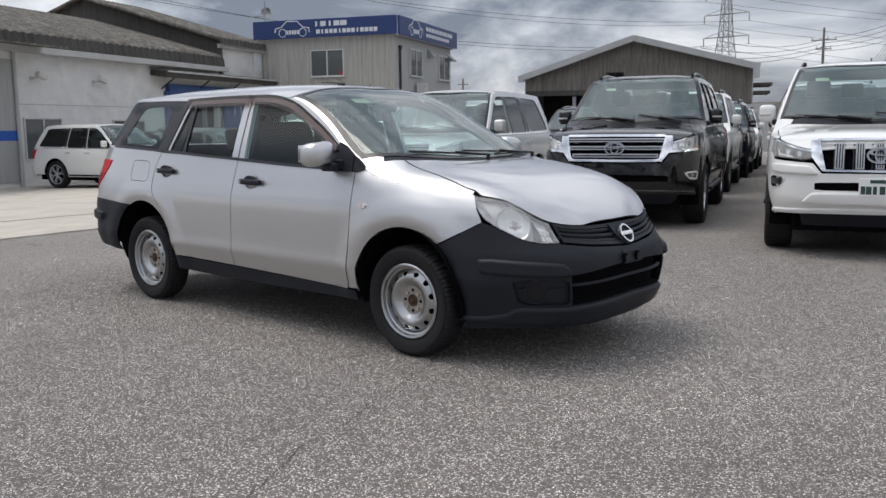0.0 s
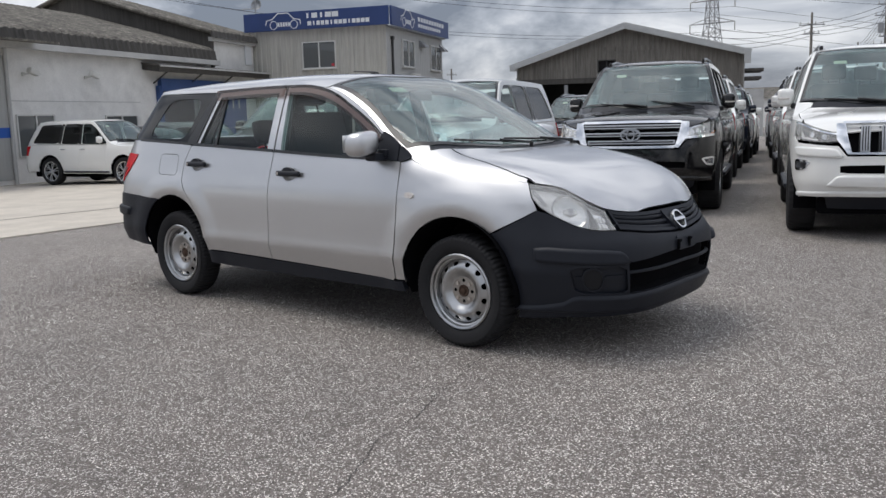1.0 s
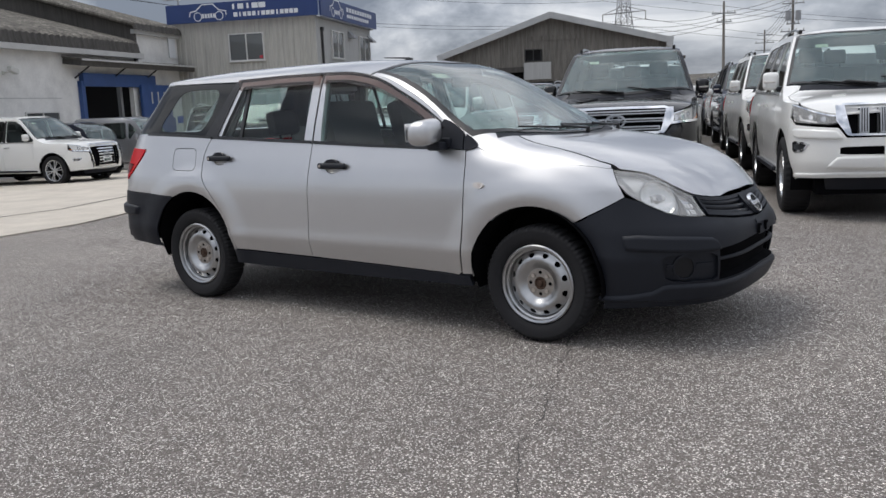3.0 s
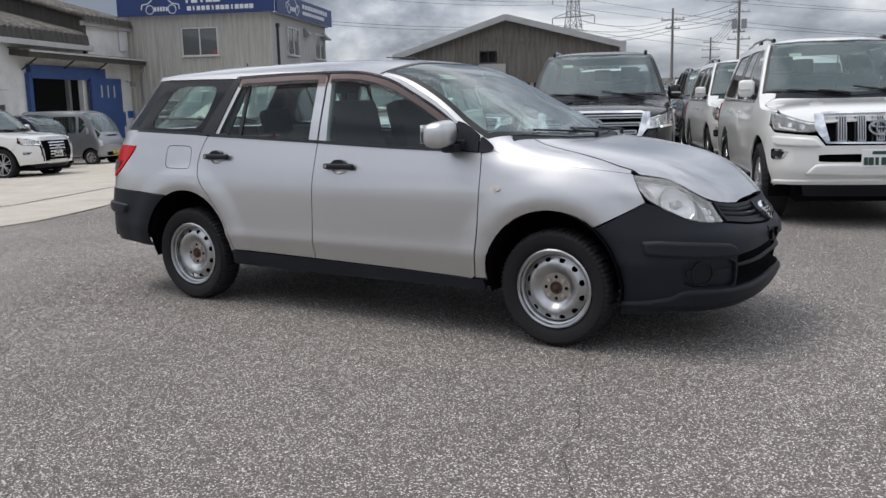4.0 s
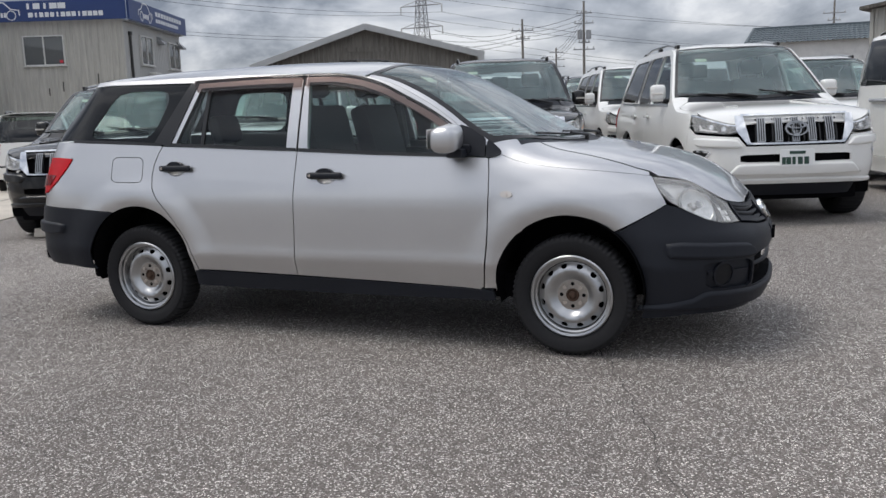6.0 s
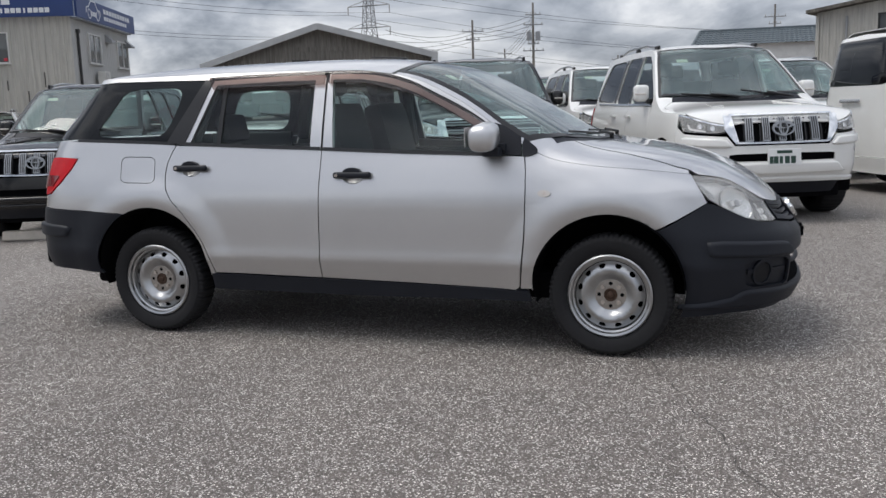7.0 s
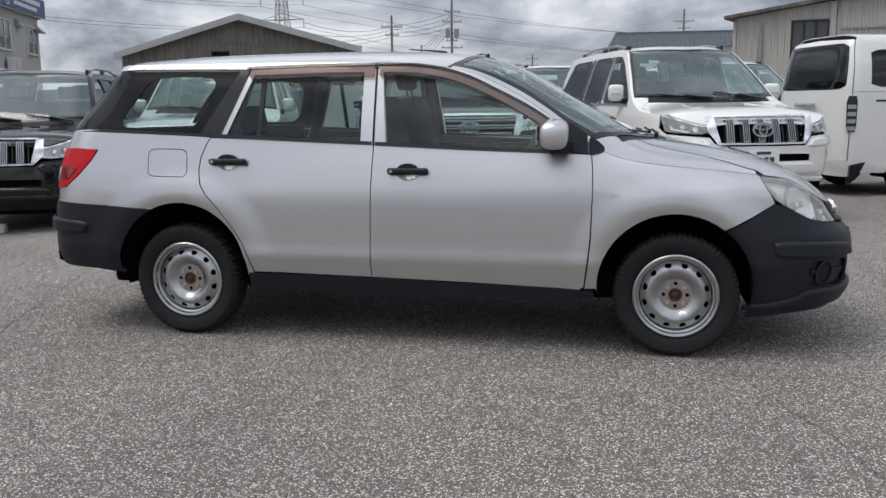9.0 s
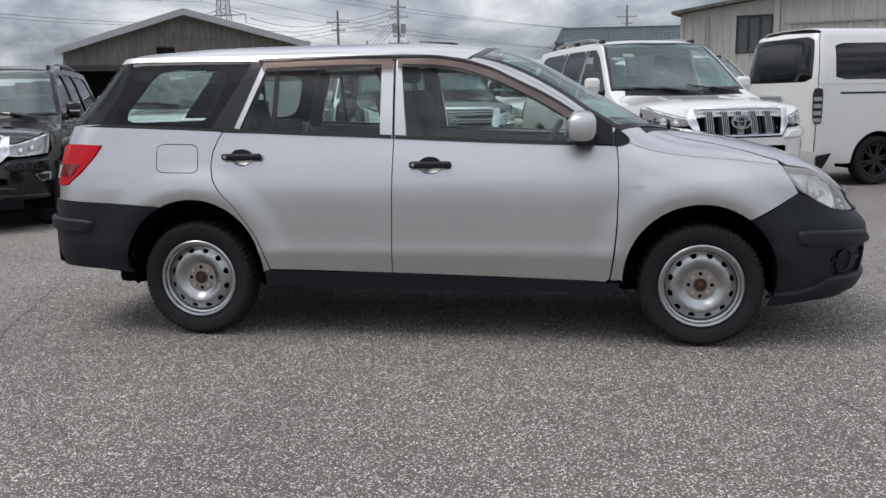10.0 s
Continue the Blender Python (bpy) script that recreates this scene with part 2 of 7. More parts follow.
M["seat"] = plain("seat_cloth", (0.05, 0.05, 0.054), 0.9, vary=0.2, grain=200, bump=0.2)
M["cabin"] = plain("cabin_plastic", (0.085, 0.085, 0.085), 0.7, vary=0.2)
M["cabin_pale"] = plain("pale_lining", (0.20, 0.20, 0.19), 0.85)
M["plate"] = plain("plate_white", (0.78, 0.79, 0.78), 0.4, vary=0.04, bump=0.0)
M["plate_ink"] = plain("plate_green", (0.02, 0.055, 0.04), 0.5, bump=0.0)
M["plate_yellow"] = plain("plate_yellow", (0.72, 0.55, 0.05), 0.4, vary=0.05, bump=0.0)
M["sticker"] = plain("windscreen_sticker", (0.60, 0.61, 0.46), 0.6, vary=0.1)
M["wall_grey"] = plain("painted_wall", (0.74, 0.735, 0.715), 0.8, vary=0.12, grain=14, bump=0.1, dirt=0.4)
M["wall_blue"] = plain("blue_paint", (0.03, 0.075, 0.22), 0.55, vary=0.2, dirt=0.3)
M["stripe_blue"] = plain("blue_stripe", (0.02, 0.10, 0.42), 0.5, vary=0.15)
M["sheet_beige"] = sheet_material("beige_sheet", (0.47, 0.46, 0.42), 0.5)
M["sheet_grey"] = sheet_material("grey_sheet", (0.42, 0.425, 0.415), 0.3)
M["sheet_old"] = sheet_material("old_sheet", (0.215, 0.203, 0.18), 0.95, 0.9)
M["roof_old"] = lichen_roof("old_roof_sheet")
M["fascia_old"] = sheet_material("old_fascia_sheet", (0.085, 0.08, 0.073), 0.85, 0.9)
M["gutter"] = plain("pale_gutter", (0.48, 0.48, 0.47), 0.6, vary=0.15, dirt=0.3)
M["fascia_pale"] = plain("pale_bargeboard", (0.44, 0.45, 0.45), 0.55, vary=0.12, dirt=0.3)
M["tile_blue"] = plain("blue_roof_tile", (0.10, 0.125, 0.14), 0.55, vary=0.25, dirt=0.4)
M["sign_blue"] = plain("sign_blue", (0.018, 0.045, 0.16), 0.45, vary=0.1, bump=0.0)
M["sign_white"] = plain("sign_white", (0.72, 0.74, 0.76), 0.5, vary=0.05, bump=0.0)
M["frame_alu"] = plain("window_aluminium", (0.62, 0.62, 0.60), 0.4, 0.2, vary=0.08)
# grey film paints the panes' reflection instead of mirroring it
M["office_glass"] = glass("office_glass", (0.25, 0.27, 0.27), 0.9, 0.35, (0.30, 0.32, 0.33))
M["curtain"] = plain("pale_curtain", (0.5, 0.5, 0.47), 0.9, vary=0.15)
# near-black stands in for the shade inside doorways, bays and windows
M["dark"] = plain("interior_shade", (0.02, 0.02, 0.021), 0.9, bump=0.0)
M["pipe_dark"] = plain("dark_pipe", (0.03, 0.03, 0.03), 0.5)
M["red"] = plain("red_mark", (0.5, 0.03, 0.05), 0.5)
M["galv"] = plain("galvanised_steel", (0.33, 0.34, 0.35), 0.5, 0.6, vary=0.1)
M["pole"] = plain("concrete_pole", (0.20, 0.185, 0.165), 0.85, vary=0.12)
M["wire"] = plain("wire", (0.03, 0.03, 0.032), 0.7, bump=0.0)
M["unit_white"] = plain("unit_white", (0.6, 0.6, 0.57), 0.5, vary=0.08)

# ---- building blocks ----
from mathutils.geometry import delaunay_2d_cdt


def link_mesh(name, verts, faces, material, parent=None, label="", smooth=False, normals=None):
    me = bpy.data.meshes.new(name)
    me.from_pydata([tuple(map(float, v)) for v in verts], [], [tuple(map(int, f)) for f in faces])
    me.materials.append(M[material] if isinstance(material, str) else material)
    if smooth or normals is not None:
        me.polygons.foreach_set("use_smooth", [True] * len(me.polygons))
    me.update()
    if normals is not None:
        me.normals_split_custom_set_from_vertices([tuple(map(float, v)) for v in normals])
    ob = new(name, me)
    ob.parent = parent
    if label:
        tagged(ob, label)
    return ob


def part(name, bm, material, parent, label="", smooth=False):
    """Links a bmesh as one mesh object under a thing or under a part."""
    me = bpy.data.meshes.new(name)
    bm.to_mesh(me)
    bm.free()
    me.materials.append(M[material] if isinstance(material, str) else material)
    if smooth:
        me.polygons.foreach_set("use_smooth", [True] * len(me.polygons))
        me.set_sharp_from_angle(angle=radians(35))
    ob = new(name, me)
    ob.parent = parent
    if label:
        tagged(ob, label)
    return ob


def thing(name, m, label, category, group="", kind=""):
    ob = new(name)
    ob.empty_display_size = 0.2
    ob.matrix_world = m
    return tagged(ob, label, category, group, kind)


def box_bm(size, at=(0, 0, 0), bevel=0.0, turn=None, segments=2):
    bm = bmesh.new()
    bmesh.ops.create_cube(bm, size=1.0)
    bmesh.ops.scale(bm, vec=size, verts=bm.verts)
    if bevel:
        bmesh.ops.bevel(bm, geom=bm.edges[:], offset=bevel, segments=segments, profile=0.6, affect="EDGES")
    m = Matrix.Translation(at) @ (turn if turn is not None else Matrix())
    bmesh.ops.transform(bm, matrix=m, verts=bm.verts)
    return bm


def rod_bm(a, b, radius, sides=10, radius2=None):
    a, b = Vector(a), Vector(b)
    bm = bmesh.new()
    bmesh.ops.create_cone(bm, cap_ends=True, segments=sides, radius1=radius, radius2=radius if radius2 is None else radius2, depth=(b - a).length)
    bmesh.ops.transform(bm, matrix=Matrix.Translation((a + b) / 2) @ (b - a).to_track_quat("Z", "Y").to_matrix().to_4x4(), verts=bm.verts)
    return bm


def join_bm(parts):
    bm = bmesh.new()
    for p in parts:
        me = bpy.data.meshes.new("join")
        p.to_mesh(me)
        p.free()
        bm.from_mesh(me)
        bpy.data.meshes.remove(me)
    return bm


def lathe(name, profile, material, parent, sides=64, wobble=None, label=""):
    """A ring turned about the y axis from (radius, y) pairs."""
    verts, faces, k = [], [], len(profile)
    for i in range(sides):
        a = 2 * math.pi * i / sides
        for j, (r, y) in enumerate(profile):
            r2 = r + (wobble(i, j) if wobble else 0)
            verts.append((r2 * math.cos(a), y, r2 * math.sin(a)))
    for i in range(sides):
        for j in range(k - 1):
            p, q = i * k + j, ((i + 1) % sides) * k + j
            faces.append((p, p + 1, q + 1, q))
    ob = link_mesh(name, verts, faces, material, parent, label, smooth=True)
    ob.data.set_sharp_from_angle(angle=radians(38))
    return ob


def inside(points, poly):
    x, y = points[:, 0], points[:, 1]
    hit = np.zeros(len(points), bool)
    n = len(poly)
    for i in range(n):
        (x1, y1), (x2, y2) = poly[i], poly[(i + 1) % n]
        if y1 != y2:
            hit ^= ((y1 > y) != (y2 > y)) & (x < (x2 - x1) * (y - y1) / (y2 - y1) + x1)
    return hit


def away(points, poly):
    best = np.full(len(points), 1e9)
    n = len(poly)
    for i in range(n):
        a, b = np.array(poly[i]), np.array(poly[(i + 1) % n])
        d = b - a
        t = np.clip(((points - a) @ d) / max(d @ d, 1e-12), 0, 1)
        best = np.minimum(best, np.linalg.norm(points - a - t[:, None] * d, axis=1))
    return best


def tidy(poly, step):
    out = []
    for i, p in enumerate(poly):
        q = poly[(i + 1) % len(poly)]
        d = math.dist(p, q)
        if d < 1e-5:
            continue
        k = max(1, math.ceil(d / step))
        out += [(p[0] + (q[0] - p[0]) * j / k, p[1] + (q[1] - p[1]) * j / k) for j in range(k)]
    return out


def soften(poly, times=2, keep=0.25):
    for _ in range(times):
        nxt = []
        for i, p in enumerate(poly):
            q = poly[(i + 1) % len(poly)]
            nxt += [(p[0] + (q[0] - p[0]) * keep, p[1] + (q[1] - p[1]) * keep), (q[0] + (p[0] - q[0]) * keep, q[1] + (p[1] - q[1]) * keep)]
        poly = nxt
    return poly


def shrink(poly, gap):
    """The outline drawn in by a gap (out, if the gap is negative)."""
    p = np.array(poly)
    area = 0.5 * np.sum(p[:, 0] * np.roll(p[:, 1], -1) - np.roll(p[:, 0], -1) * p[:, 1])
    sign = 1 if area > 0 else -1
    e1 = p - np.roll(p, 1, 0)
    e2 = np.roll(p, -1, 0) - p
    nrm = []
    for e in (e1, e2):
        e = e / np.maximum(np.linalg.norm(e, axis=1, keepdims=True), 1e-9)
        nrm.append(np.stack([-e[:, 1], e[:, 0]], 1) * sign)
    m = nrm[0] + nrm[1]
    return [tuple(v) for v in p + gap * m * 2 / np.maximum((m * m).sum(1, keepdims=True), 0.7)]


def panel(name, outline, surf, material, parent, holes=(), step=0.05, gap=0.002, depth=0.014, lift=0.0, flip=False, label="", middle=(0, 0, 0.75)):
    """A sheet cut from a curved skin by an outline in its own two coordinates, with a folded edge of some depth."""
    poly = tidy(shrink(outline, gap) if gap else list(outline), step)
    cuts = [tidy(shrink(h, -gap) if gap else list(h), step) for h in holes]
    lo, hi = np.min(poly, 0), np.max(poly, 0)
    nx, ny = max(2, int((hi[0] - lo[0]) / step) + 1), max(2, int((hi[1] - lo[1]) / step) + 1)
    gx, gy = np.meshgrid(np.linspace(lo[0], hi[0], nx), np.linspace(lo[1], hi[1], ny))
    grid = np.stack([gx.ravel(), gy.ravel()], 1)
    ok = inside(grid, poly) & (away(grid, poly) > 0.4 * step)
    for c in cuts:
        ok &= ~inside(grid, c) & (away(grid, c) > 0.4 * step)
    grid = grid[ok]
    points, edges = [], []
    for ring in [poly] + cuts:
        k = len(points)
        points += ring
        edges += [(k + i, k + (i + 1) % len(ring)) for i in range(len(ring))]
    points += [tuple(p) for p in grid]
    res = delaunay_2d_cdt([Vector(p) for p in points], edges, [], 0, 1e-6)
    v2 = np.array([tuple(v) for v in res[0]])
    tris = np.array([f for f in res[2] if len(f) == 3])
    mid = v2[tris].mean(1)
    keep = inside(mid, poly)
    for c in cuts:
        keep &= ~inside(mid, c)
    tris = tris[keep]
    a, b = v2[:, 0], v2[:, 1]
    h = 1e-3
    p = np.stack(surf(a, b), 1)
    da = np.stack(surf(a + h, b), 1) - np.stack(surf(a - h, b), 1)
    db = np.stack(surf(a, b + h), 1) - np.stack(surf(a, b - h), 1)
    nrm = np.cross(da, db)
    nrm /= np.maximum(np.linalg.norm(nrm, axis=1, keepdims=True), 1e-12)
    if np.sum(nrm * (p - np.array(middle))) < 0:
        nrm = -nrm
    p = p + nrm * lift
    if flip:
        p, nrm = p * (1, -1, 1), nrm * (1, -1, 1)
    # orient
    fn = np.cross(p[tris[:, 1]] - p[tris[:, 0]], p[tris[:, 2]] - p[tris[:, 0]])
    turn = np.sum(fn * nrm[tris[:, 0]], 1) < 0
    tris[turn] = tris[turn][:, ::-1]
    # the folded edge
    count = {}
    for t in tris:
        for i in range(3):
            e = (t[i], t[(i + 1) % 3])
            count[e] = count.get(e, 0) + 1
    rim = [e for e in count if (e[1], e[0]) not in count]
    verts, normals, faces = list(p), list(nrm), [tuple(t) for t in tris]
    if depth:
        for i, j in rim:
            d = p[j] - p[i]
            out = np.cross(d, nrm[i])
            out /= max(np.linalg.norm(out), 1e-9)
            k = len(verts)
            verts += [p[i], p[j], p[j] - nrm[j] * depth, p[i] - nrm[i] * depth]
            normals += [out] * 4
            faces.append((k + 1, k, k + 3, k + 2))
    return link_mesh(name, verts, faces, material, parent, label, normals=normals)


def raised(name, outline, surf, material, parent, lift=.02, slope=.014, base=0.0, flip=False, label="", step=.03, middle=(0, 0, 0.75)):
    """A moulding on a curved skin: a flat face with a rounded shoulder all the way round, as one mesh."""
    poly = np.array(tidy(outline, step))
    cut = ((0.0, 0.0), (0.25, 0.55), (0.55, 0.86), (1.0, 1.0))
    rings = [np.array(shrink([tuple(p) for p in poly], slope * f)) if f else poly for f, _ in cut]
    inner = [tuple(p) for p in rings[-1]]
    lo, hi = np.min(inner, 0), np.max(inner, 0)
    gx, gy = np.meshgrid(np.arange(lo[0], hi[0], step), np.arange(lo[1], hi[1], step))
    grid = np.stack([gx.ravel(), gy.ravel()], 1)
    grid = grid[inside(grid, inner) & (away(grid, inner) > 0.4 * step)]
    k = len(inner)
    points = inner + [tuple(p) for p in grid]
    res = delaunay_2d_cdt([Vector(p) for p in points], [(i, (i + 1) % k) for i in range(k)], [], 0, 1e-6)
    v2 = np.array([tuple(v) for v in res[0]])
    tris = np.array([f for f in res[2] if len(f) == 3])
    tris = tris[inside(v2[tris].mean(1), inner)]

    def skin(ab, height):
        a, b = ab[:, 0], ab[:, 1]
        h = 1e-3
        p = np.stack(surf(a, b), 1)
        nrm = np.cross(np.stack(surf(a + h, b), 1) - np.stack(surf(a - h, b), 1), np.stack(surf(a, b + h), 1) - np.stack(surf(a, b - h), 1))
        nrm /= np.maximum(np.linalg.norm(nrm, axis=1, keepdims=True), 1e-12)
        if np.sum(nrm * (p - np.array(middle))) < 0:
            nrm = -nrm
        return p + nrm * height, nrm

    verts, normals, faces = [], [], []
    tops = [skin(r, base + lift * c[1]) for r, c in zip(rings, cut)]
    out = tops[0][0] - tops[-1][0]
    out -= tops[0][1] * np.sum(out * tops[0][1], 1, keepdims=True)
    out /= np.maximum(np.linalg.norm(out, axis=1, keepdims=True), 1e-9)
    for (p, nrm), w in zip(tops, (1.6, 1.1, 0.45, 0.0)):
        m = nrm + out * w
        verts += list(p)
        normals += list(m / np.linalg.norm(m, axis=1, keepdims=True))
    for r in range(3):
        for i in range(k):
            j = (i + 1) % k
            faces.append((r * k + i, r * k + j, (r + 1) * k + j, (r + 1) * k + i))
    p, nrm = skin(v2, base + lift)
    o = len(verts)
    verts += list(p)
    normals += list(nrm)
    faces += [tuple(int(i) + o for i in t) for t in tris]
    verts, normals = np.array(verts), np.array(normals)
    if flip:
        verts, normals = verts * (1, -1, 1), normals * (1, -1, 1)
    good = []
    for f in faces:
        fn = np.cross(verts[f[1]] - verts[f[0]], verts[f[2]] - verts[f[0]])
        good.append(f if fn @ (normals[f[0]] + normals[f[1]] + normals[f[2]]) > 0 else tuple(reversed(f)))
    return link_mesh(name, verts, good, material, parent, label, normals=normals)


def arc(cx, cz, r, a0, a1, n=18, rz=None):
    return [(cx + r * math.cos(radians(a)), cz + (rz or r) * math.sin(radians(a))) for a in np.linspace(a0, a1, n)]


def oval(cx, cz, rx, rz, n=28):
    return [(cx + rx * math.cos(2 * math.pi * i / n), cz + rz * math.sin(2 * math.pi * i / n)) for i in range(n)]


def curve(points):
    """A smooth monotone-ish curve through (a, b) pairs, as a function of an array."""
    xs = np.array([p[0] for p in points], float)
    ys = np.array([p[1] for p in points], float)
    slopes = np.gradient(ys, xs) if len(xs) > 2 else np.full(len(xs), (ys[-1] - ys[0]) / (xs[-1] - xs[0]))
    secant = np.diff(ys) / np.diff(xs)
    for i in range(1, len(xs) - 1):
        a, b = secant[i - 1], secant[i]
        slopes[i] = 0.0 if a * b <= 0 else 3 * (xs[i + 1] - xs[i - 1]) / ((2 * xs[i + 1] - xs[i] - xs[i - 1]) / a + (xs[i + 1] + xs[i] - 2 * xs[i - 1]) / b)
    slopes[0], slopes[-1] = secant[0], secant[-1]

    def value(a):
        a = np.clip(np.asarray(a, float), xs[0], xs[-1])
        i = np.clip(np.searchsorted(xs, a) - 1, 0, len(xs) - 2)
        h = xs[i + 1] - xs[i]
        t = (a - xs[i]) / h
        return ((2 * t**3 - 3 * t**2 + 1) * ys[i] + (t**3 - 2 * t**2 + t) * h * slopes[i]
                + (3 * t**2 - 2 * t**3) * ys[i + 1] + (t**3 - t**2) * h * slopes[i + 1])
    return value


class Shell:
    """The skin of a car: a wrap (u along the side and round both ends, z up) and a top (plan x, y). x ahead, right side at -y."""

    def __init__(self, half, front, rear, edge, crown, xs, xr, nf=3.0, nr=4.0, bow=((0, 3.0), (1, 3.0)), flares=(), fold=()):
        self.flares, self.fold = flares, ()
        self.half, self.front, self.rear = curve(half), curve(front), curve(rear)
        self.edge, self.crown = curve(edge), curve(crown)
        self.xs, self.xr, self.nf, self.nr, self.bow = xs, xr, nf, nr, curve(bow)
        self.af = max(p[1] for p in front) - xs
        self.ar = xr - min(p[1] for p in rear)
        self.nose, self.tail = xs + self.af * math.pi / 2, xr - self.ar * math.pi / 2
        u = np.linspace(self.tail, self.nose, 1200)
        z = np.full(len(u), 1.0)
        for _ in range(30):
            x = self.wrap(u, z)[0]
            z = 0.5 * z + 0.5 * self.edge(x)
        x, y, z = self.wrap(u, z)
        order = np.argsort(x)
        self.ex, self.ey, self.ez, self.eu = x[order], -y[order], z[order], u[order]
        self.fold = fold

    def wrap(self, u, z):
        u, z = np.broadcast_arrays(np.asarray(u, float), np.asarray(z, float))
        far = np.where((u > self.nose) | (u < self.tail), -1.0, 1.0)
        u = np.where(u > self.nose, 2 * self.nose - u, np.where(u < self.tail, 2 * self.tail - u, u))
        w, x = self.half(z), u.copy()
        y = -w.copy()
        for ahead in (True, False):
            if ahead:
                m, th = u > self.xs, (u - self.xs) / self.af
                reach, n, base = self.front(z) - self.xs, self.nf, self.xs
            else:
                m, th = u < self.xr, (self.xr - u) / self.ar
                reach, n, base = self.rear(z) - self.xr, self.nr, self.xr
            th = np.clip(th, 0, math.pi / 2)
            c, s = np.cos(th), np.sin(th)
            k = (np.abs(c)**n + np.abs(s)**n)**(-1 / n)
            x = np.where(m, base + reach * s * k, x)
            y = np.where(m, -w * c * k, y)
        for cx, cz, r, swell, reach in self.flares:
            d = np.hypot(x - cx, z - cz)
            t = np.clip((r + reach - d) / (reach - .06), 0, 1)
            lip = np.clip((r + .055 - d) / .055, 0, 1)
            y = y - swell * t * t * (3 - 2 * t) + .010 * lip * lip
        if len(self.fold):
            t = self.folding(x, np.interp(x, self.ex, self.ez) - z)
            y, z = y + t, z - t
        return x, y * far, z

    def folding(self, x, d):
        """How far the rolled edge between side and top is drawn in, at the distance d from it."""
        x0, x1, reach, deep = self.fold
        w = np.clip((x - x0) / .15, 0, 1) * np.clip((x1 - x) / .15, 0, 1)
        return deep * w * w * (3 - 2 * w) * np.clip(1 - d / reach, 0, 1)**2

    def u_of(self, x, z):
        """The u at which the wrap passes x at the height z."""
        u = np.linspace(self.tail, self.nose, 900)
        return float(np.interp(x, self.wrap(u, np.full(900, z))[0], u))

    def side(self, points):
        return [(self.u_of(x, z), z) for x, z in points]

    def rim(self, u0, u1, n=14, drop=0.0):
        return [(u, float(self.edge_at(u)) - drop) for u in np.linspace(u0, u1, n)]

    def top(self, x, y):
        x, y = np.broadcast_arrays(np.asarray(x, float), np.asarray(y, float))
        ye = np.maximum(np.interp(x, self.ex, self.ey), 1e-3)
        ze = np.interp(x, self.ex, self.ez)
        zc = self.crown(x)
        z = zc - (zc - ze) * np.clip(np.abs(y) / ye, 0, 1)**self.bow(x)
        if len(self.fold):
            t = self.folding(x, ye - np.abs(y))
            y, z = y - np.sign(y) * t, z - t
        return x, y, z

    def edge_at(self, u):
        """Height of the edge between wrap and top at u."""
        o = np.argsort(self.eu)
        return np.interp(u, self.eu[o], self.ez[o])

# ---- the yard: one sheet of ground, falling gently towards the old workshop ----
def ground_z(x, y):
    near = min(max(-2.5 - x, 0.0), 4.0)
    far_ = min(max(-6.5 - x, 0.0), 60.0)
    return -0.045 * near - 0.0235 * far_


def ground_sheet():
    xs = [-1500, -600, -200, -60, -40, -30, -24, -20, -16, -13, -10.5, -9, -7.5, -6.5, -4.5, -2.5, 0, 6, 12, 20, 40, 80, 200, 600, 1500]
    ys = [-1500, -500, -100, -30, -12, -6, -3, 0, 4, 8, 12, 20, 35, 60, 120, 300, 700, 1500]
    verts = [(x, y, ground_z(x, y)) for x in xs for y in ys]
    k = len(ys)
    faces = [(i * k + j, (i + 1) * k + j, (i + 1) * k + j + 1, i * k + j + 1) for i in range(len(xs) - 1) for j in range(k - 1)]
    return tagged(link_mesh("ground", verts, faces, "asphalt"), "coarse grey worn asphalt of a car yard", "ground", kind="structure")


ground_sheet()


def strip(name, points, width, material, label, up=0.004, seed=3, rough=0.0):
    """A narrow band that follows a line on the ground."""
    rng = random.Random(seed)
    verts, faces = [], []
    for i, (x, y) in enumerate(points):
        a, b = points[max(0, i - 1)], points[min(len(points) - 1, i + 1)]
        d = Vector((b[0] - a[0], b[1] - a[1])).normalized()
        w = width * (1 + rough * rng.uniform(-0.8, 0.8)) / 2
        z = ground_z(x, y) + up
        verts += [(x - d.y * w, y + d.x * w, z), (x + d.y * w, y - d.x * w, z)]
    for i in range(len(points) - 1):
        faces.append((2 * i, 2 * i + 1, 2 * i + 3, 2 * i + 2))
    return tagged(link_mesh(name, verts, faces, material), label, "ground mark", kind="structure")


def jagged(points, step, wander, seed):
    rng = random.Random(seed)
    out, drift = [], 0.0
    for (x1, y1), (x2, y2) in zip(points, points[1:]):
        d = Vector((x2 - x1, y2 - y1))
        k = max(1, int(d.length / step))
        for i in range(k):
            drift = 0.7 * drift + rng.uniform(-wander, wander)
            t = i / k
            out.append((x1 + d.x * t - d.normalized().y * drift, y1 + d.y * t + d.normalized().x * drift))
    return out + [points[-1]]


strip("crack", jagged([(1.42, -0.55), (1.53, -0.83), (1.72, -1.40), (1.80, -1.60), (1.90, -1.95), (2.08, -2.28), (2.2, -2.75)], 0.03, 0.012, 4), 0.0038, "crack", "thin jagged crack in the asphalt", 0.003, 5, 0.9)
strip("asphalt_seam", jagged([(-2.05, -1.75), (-2.34, -0.9), (-2.72, 0.1), (-3.05, 0.95), (-3.7, 2.6)], 0.05, 0.008, 9), 0.006, "crack", "thin straight seam between two lays of asphalt", 0.003, 7, 0.6)
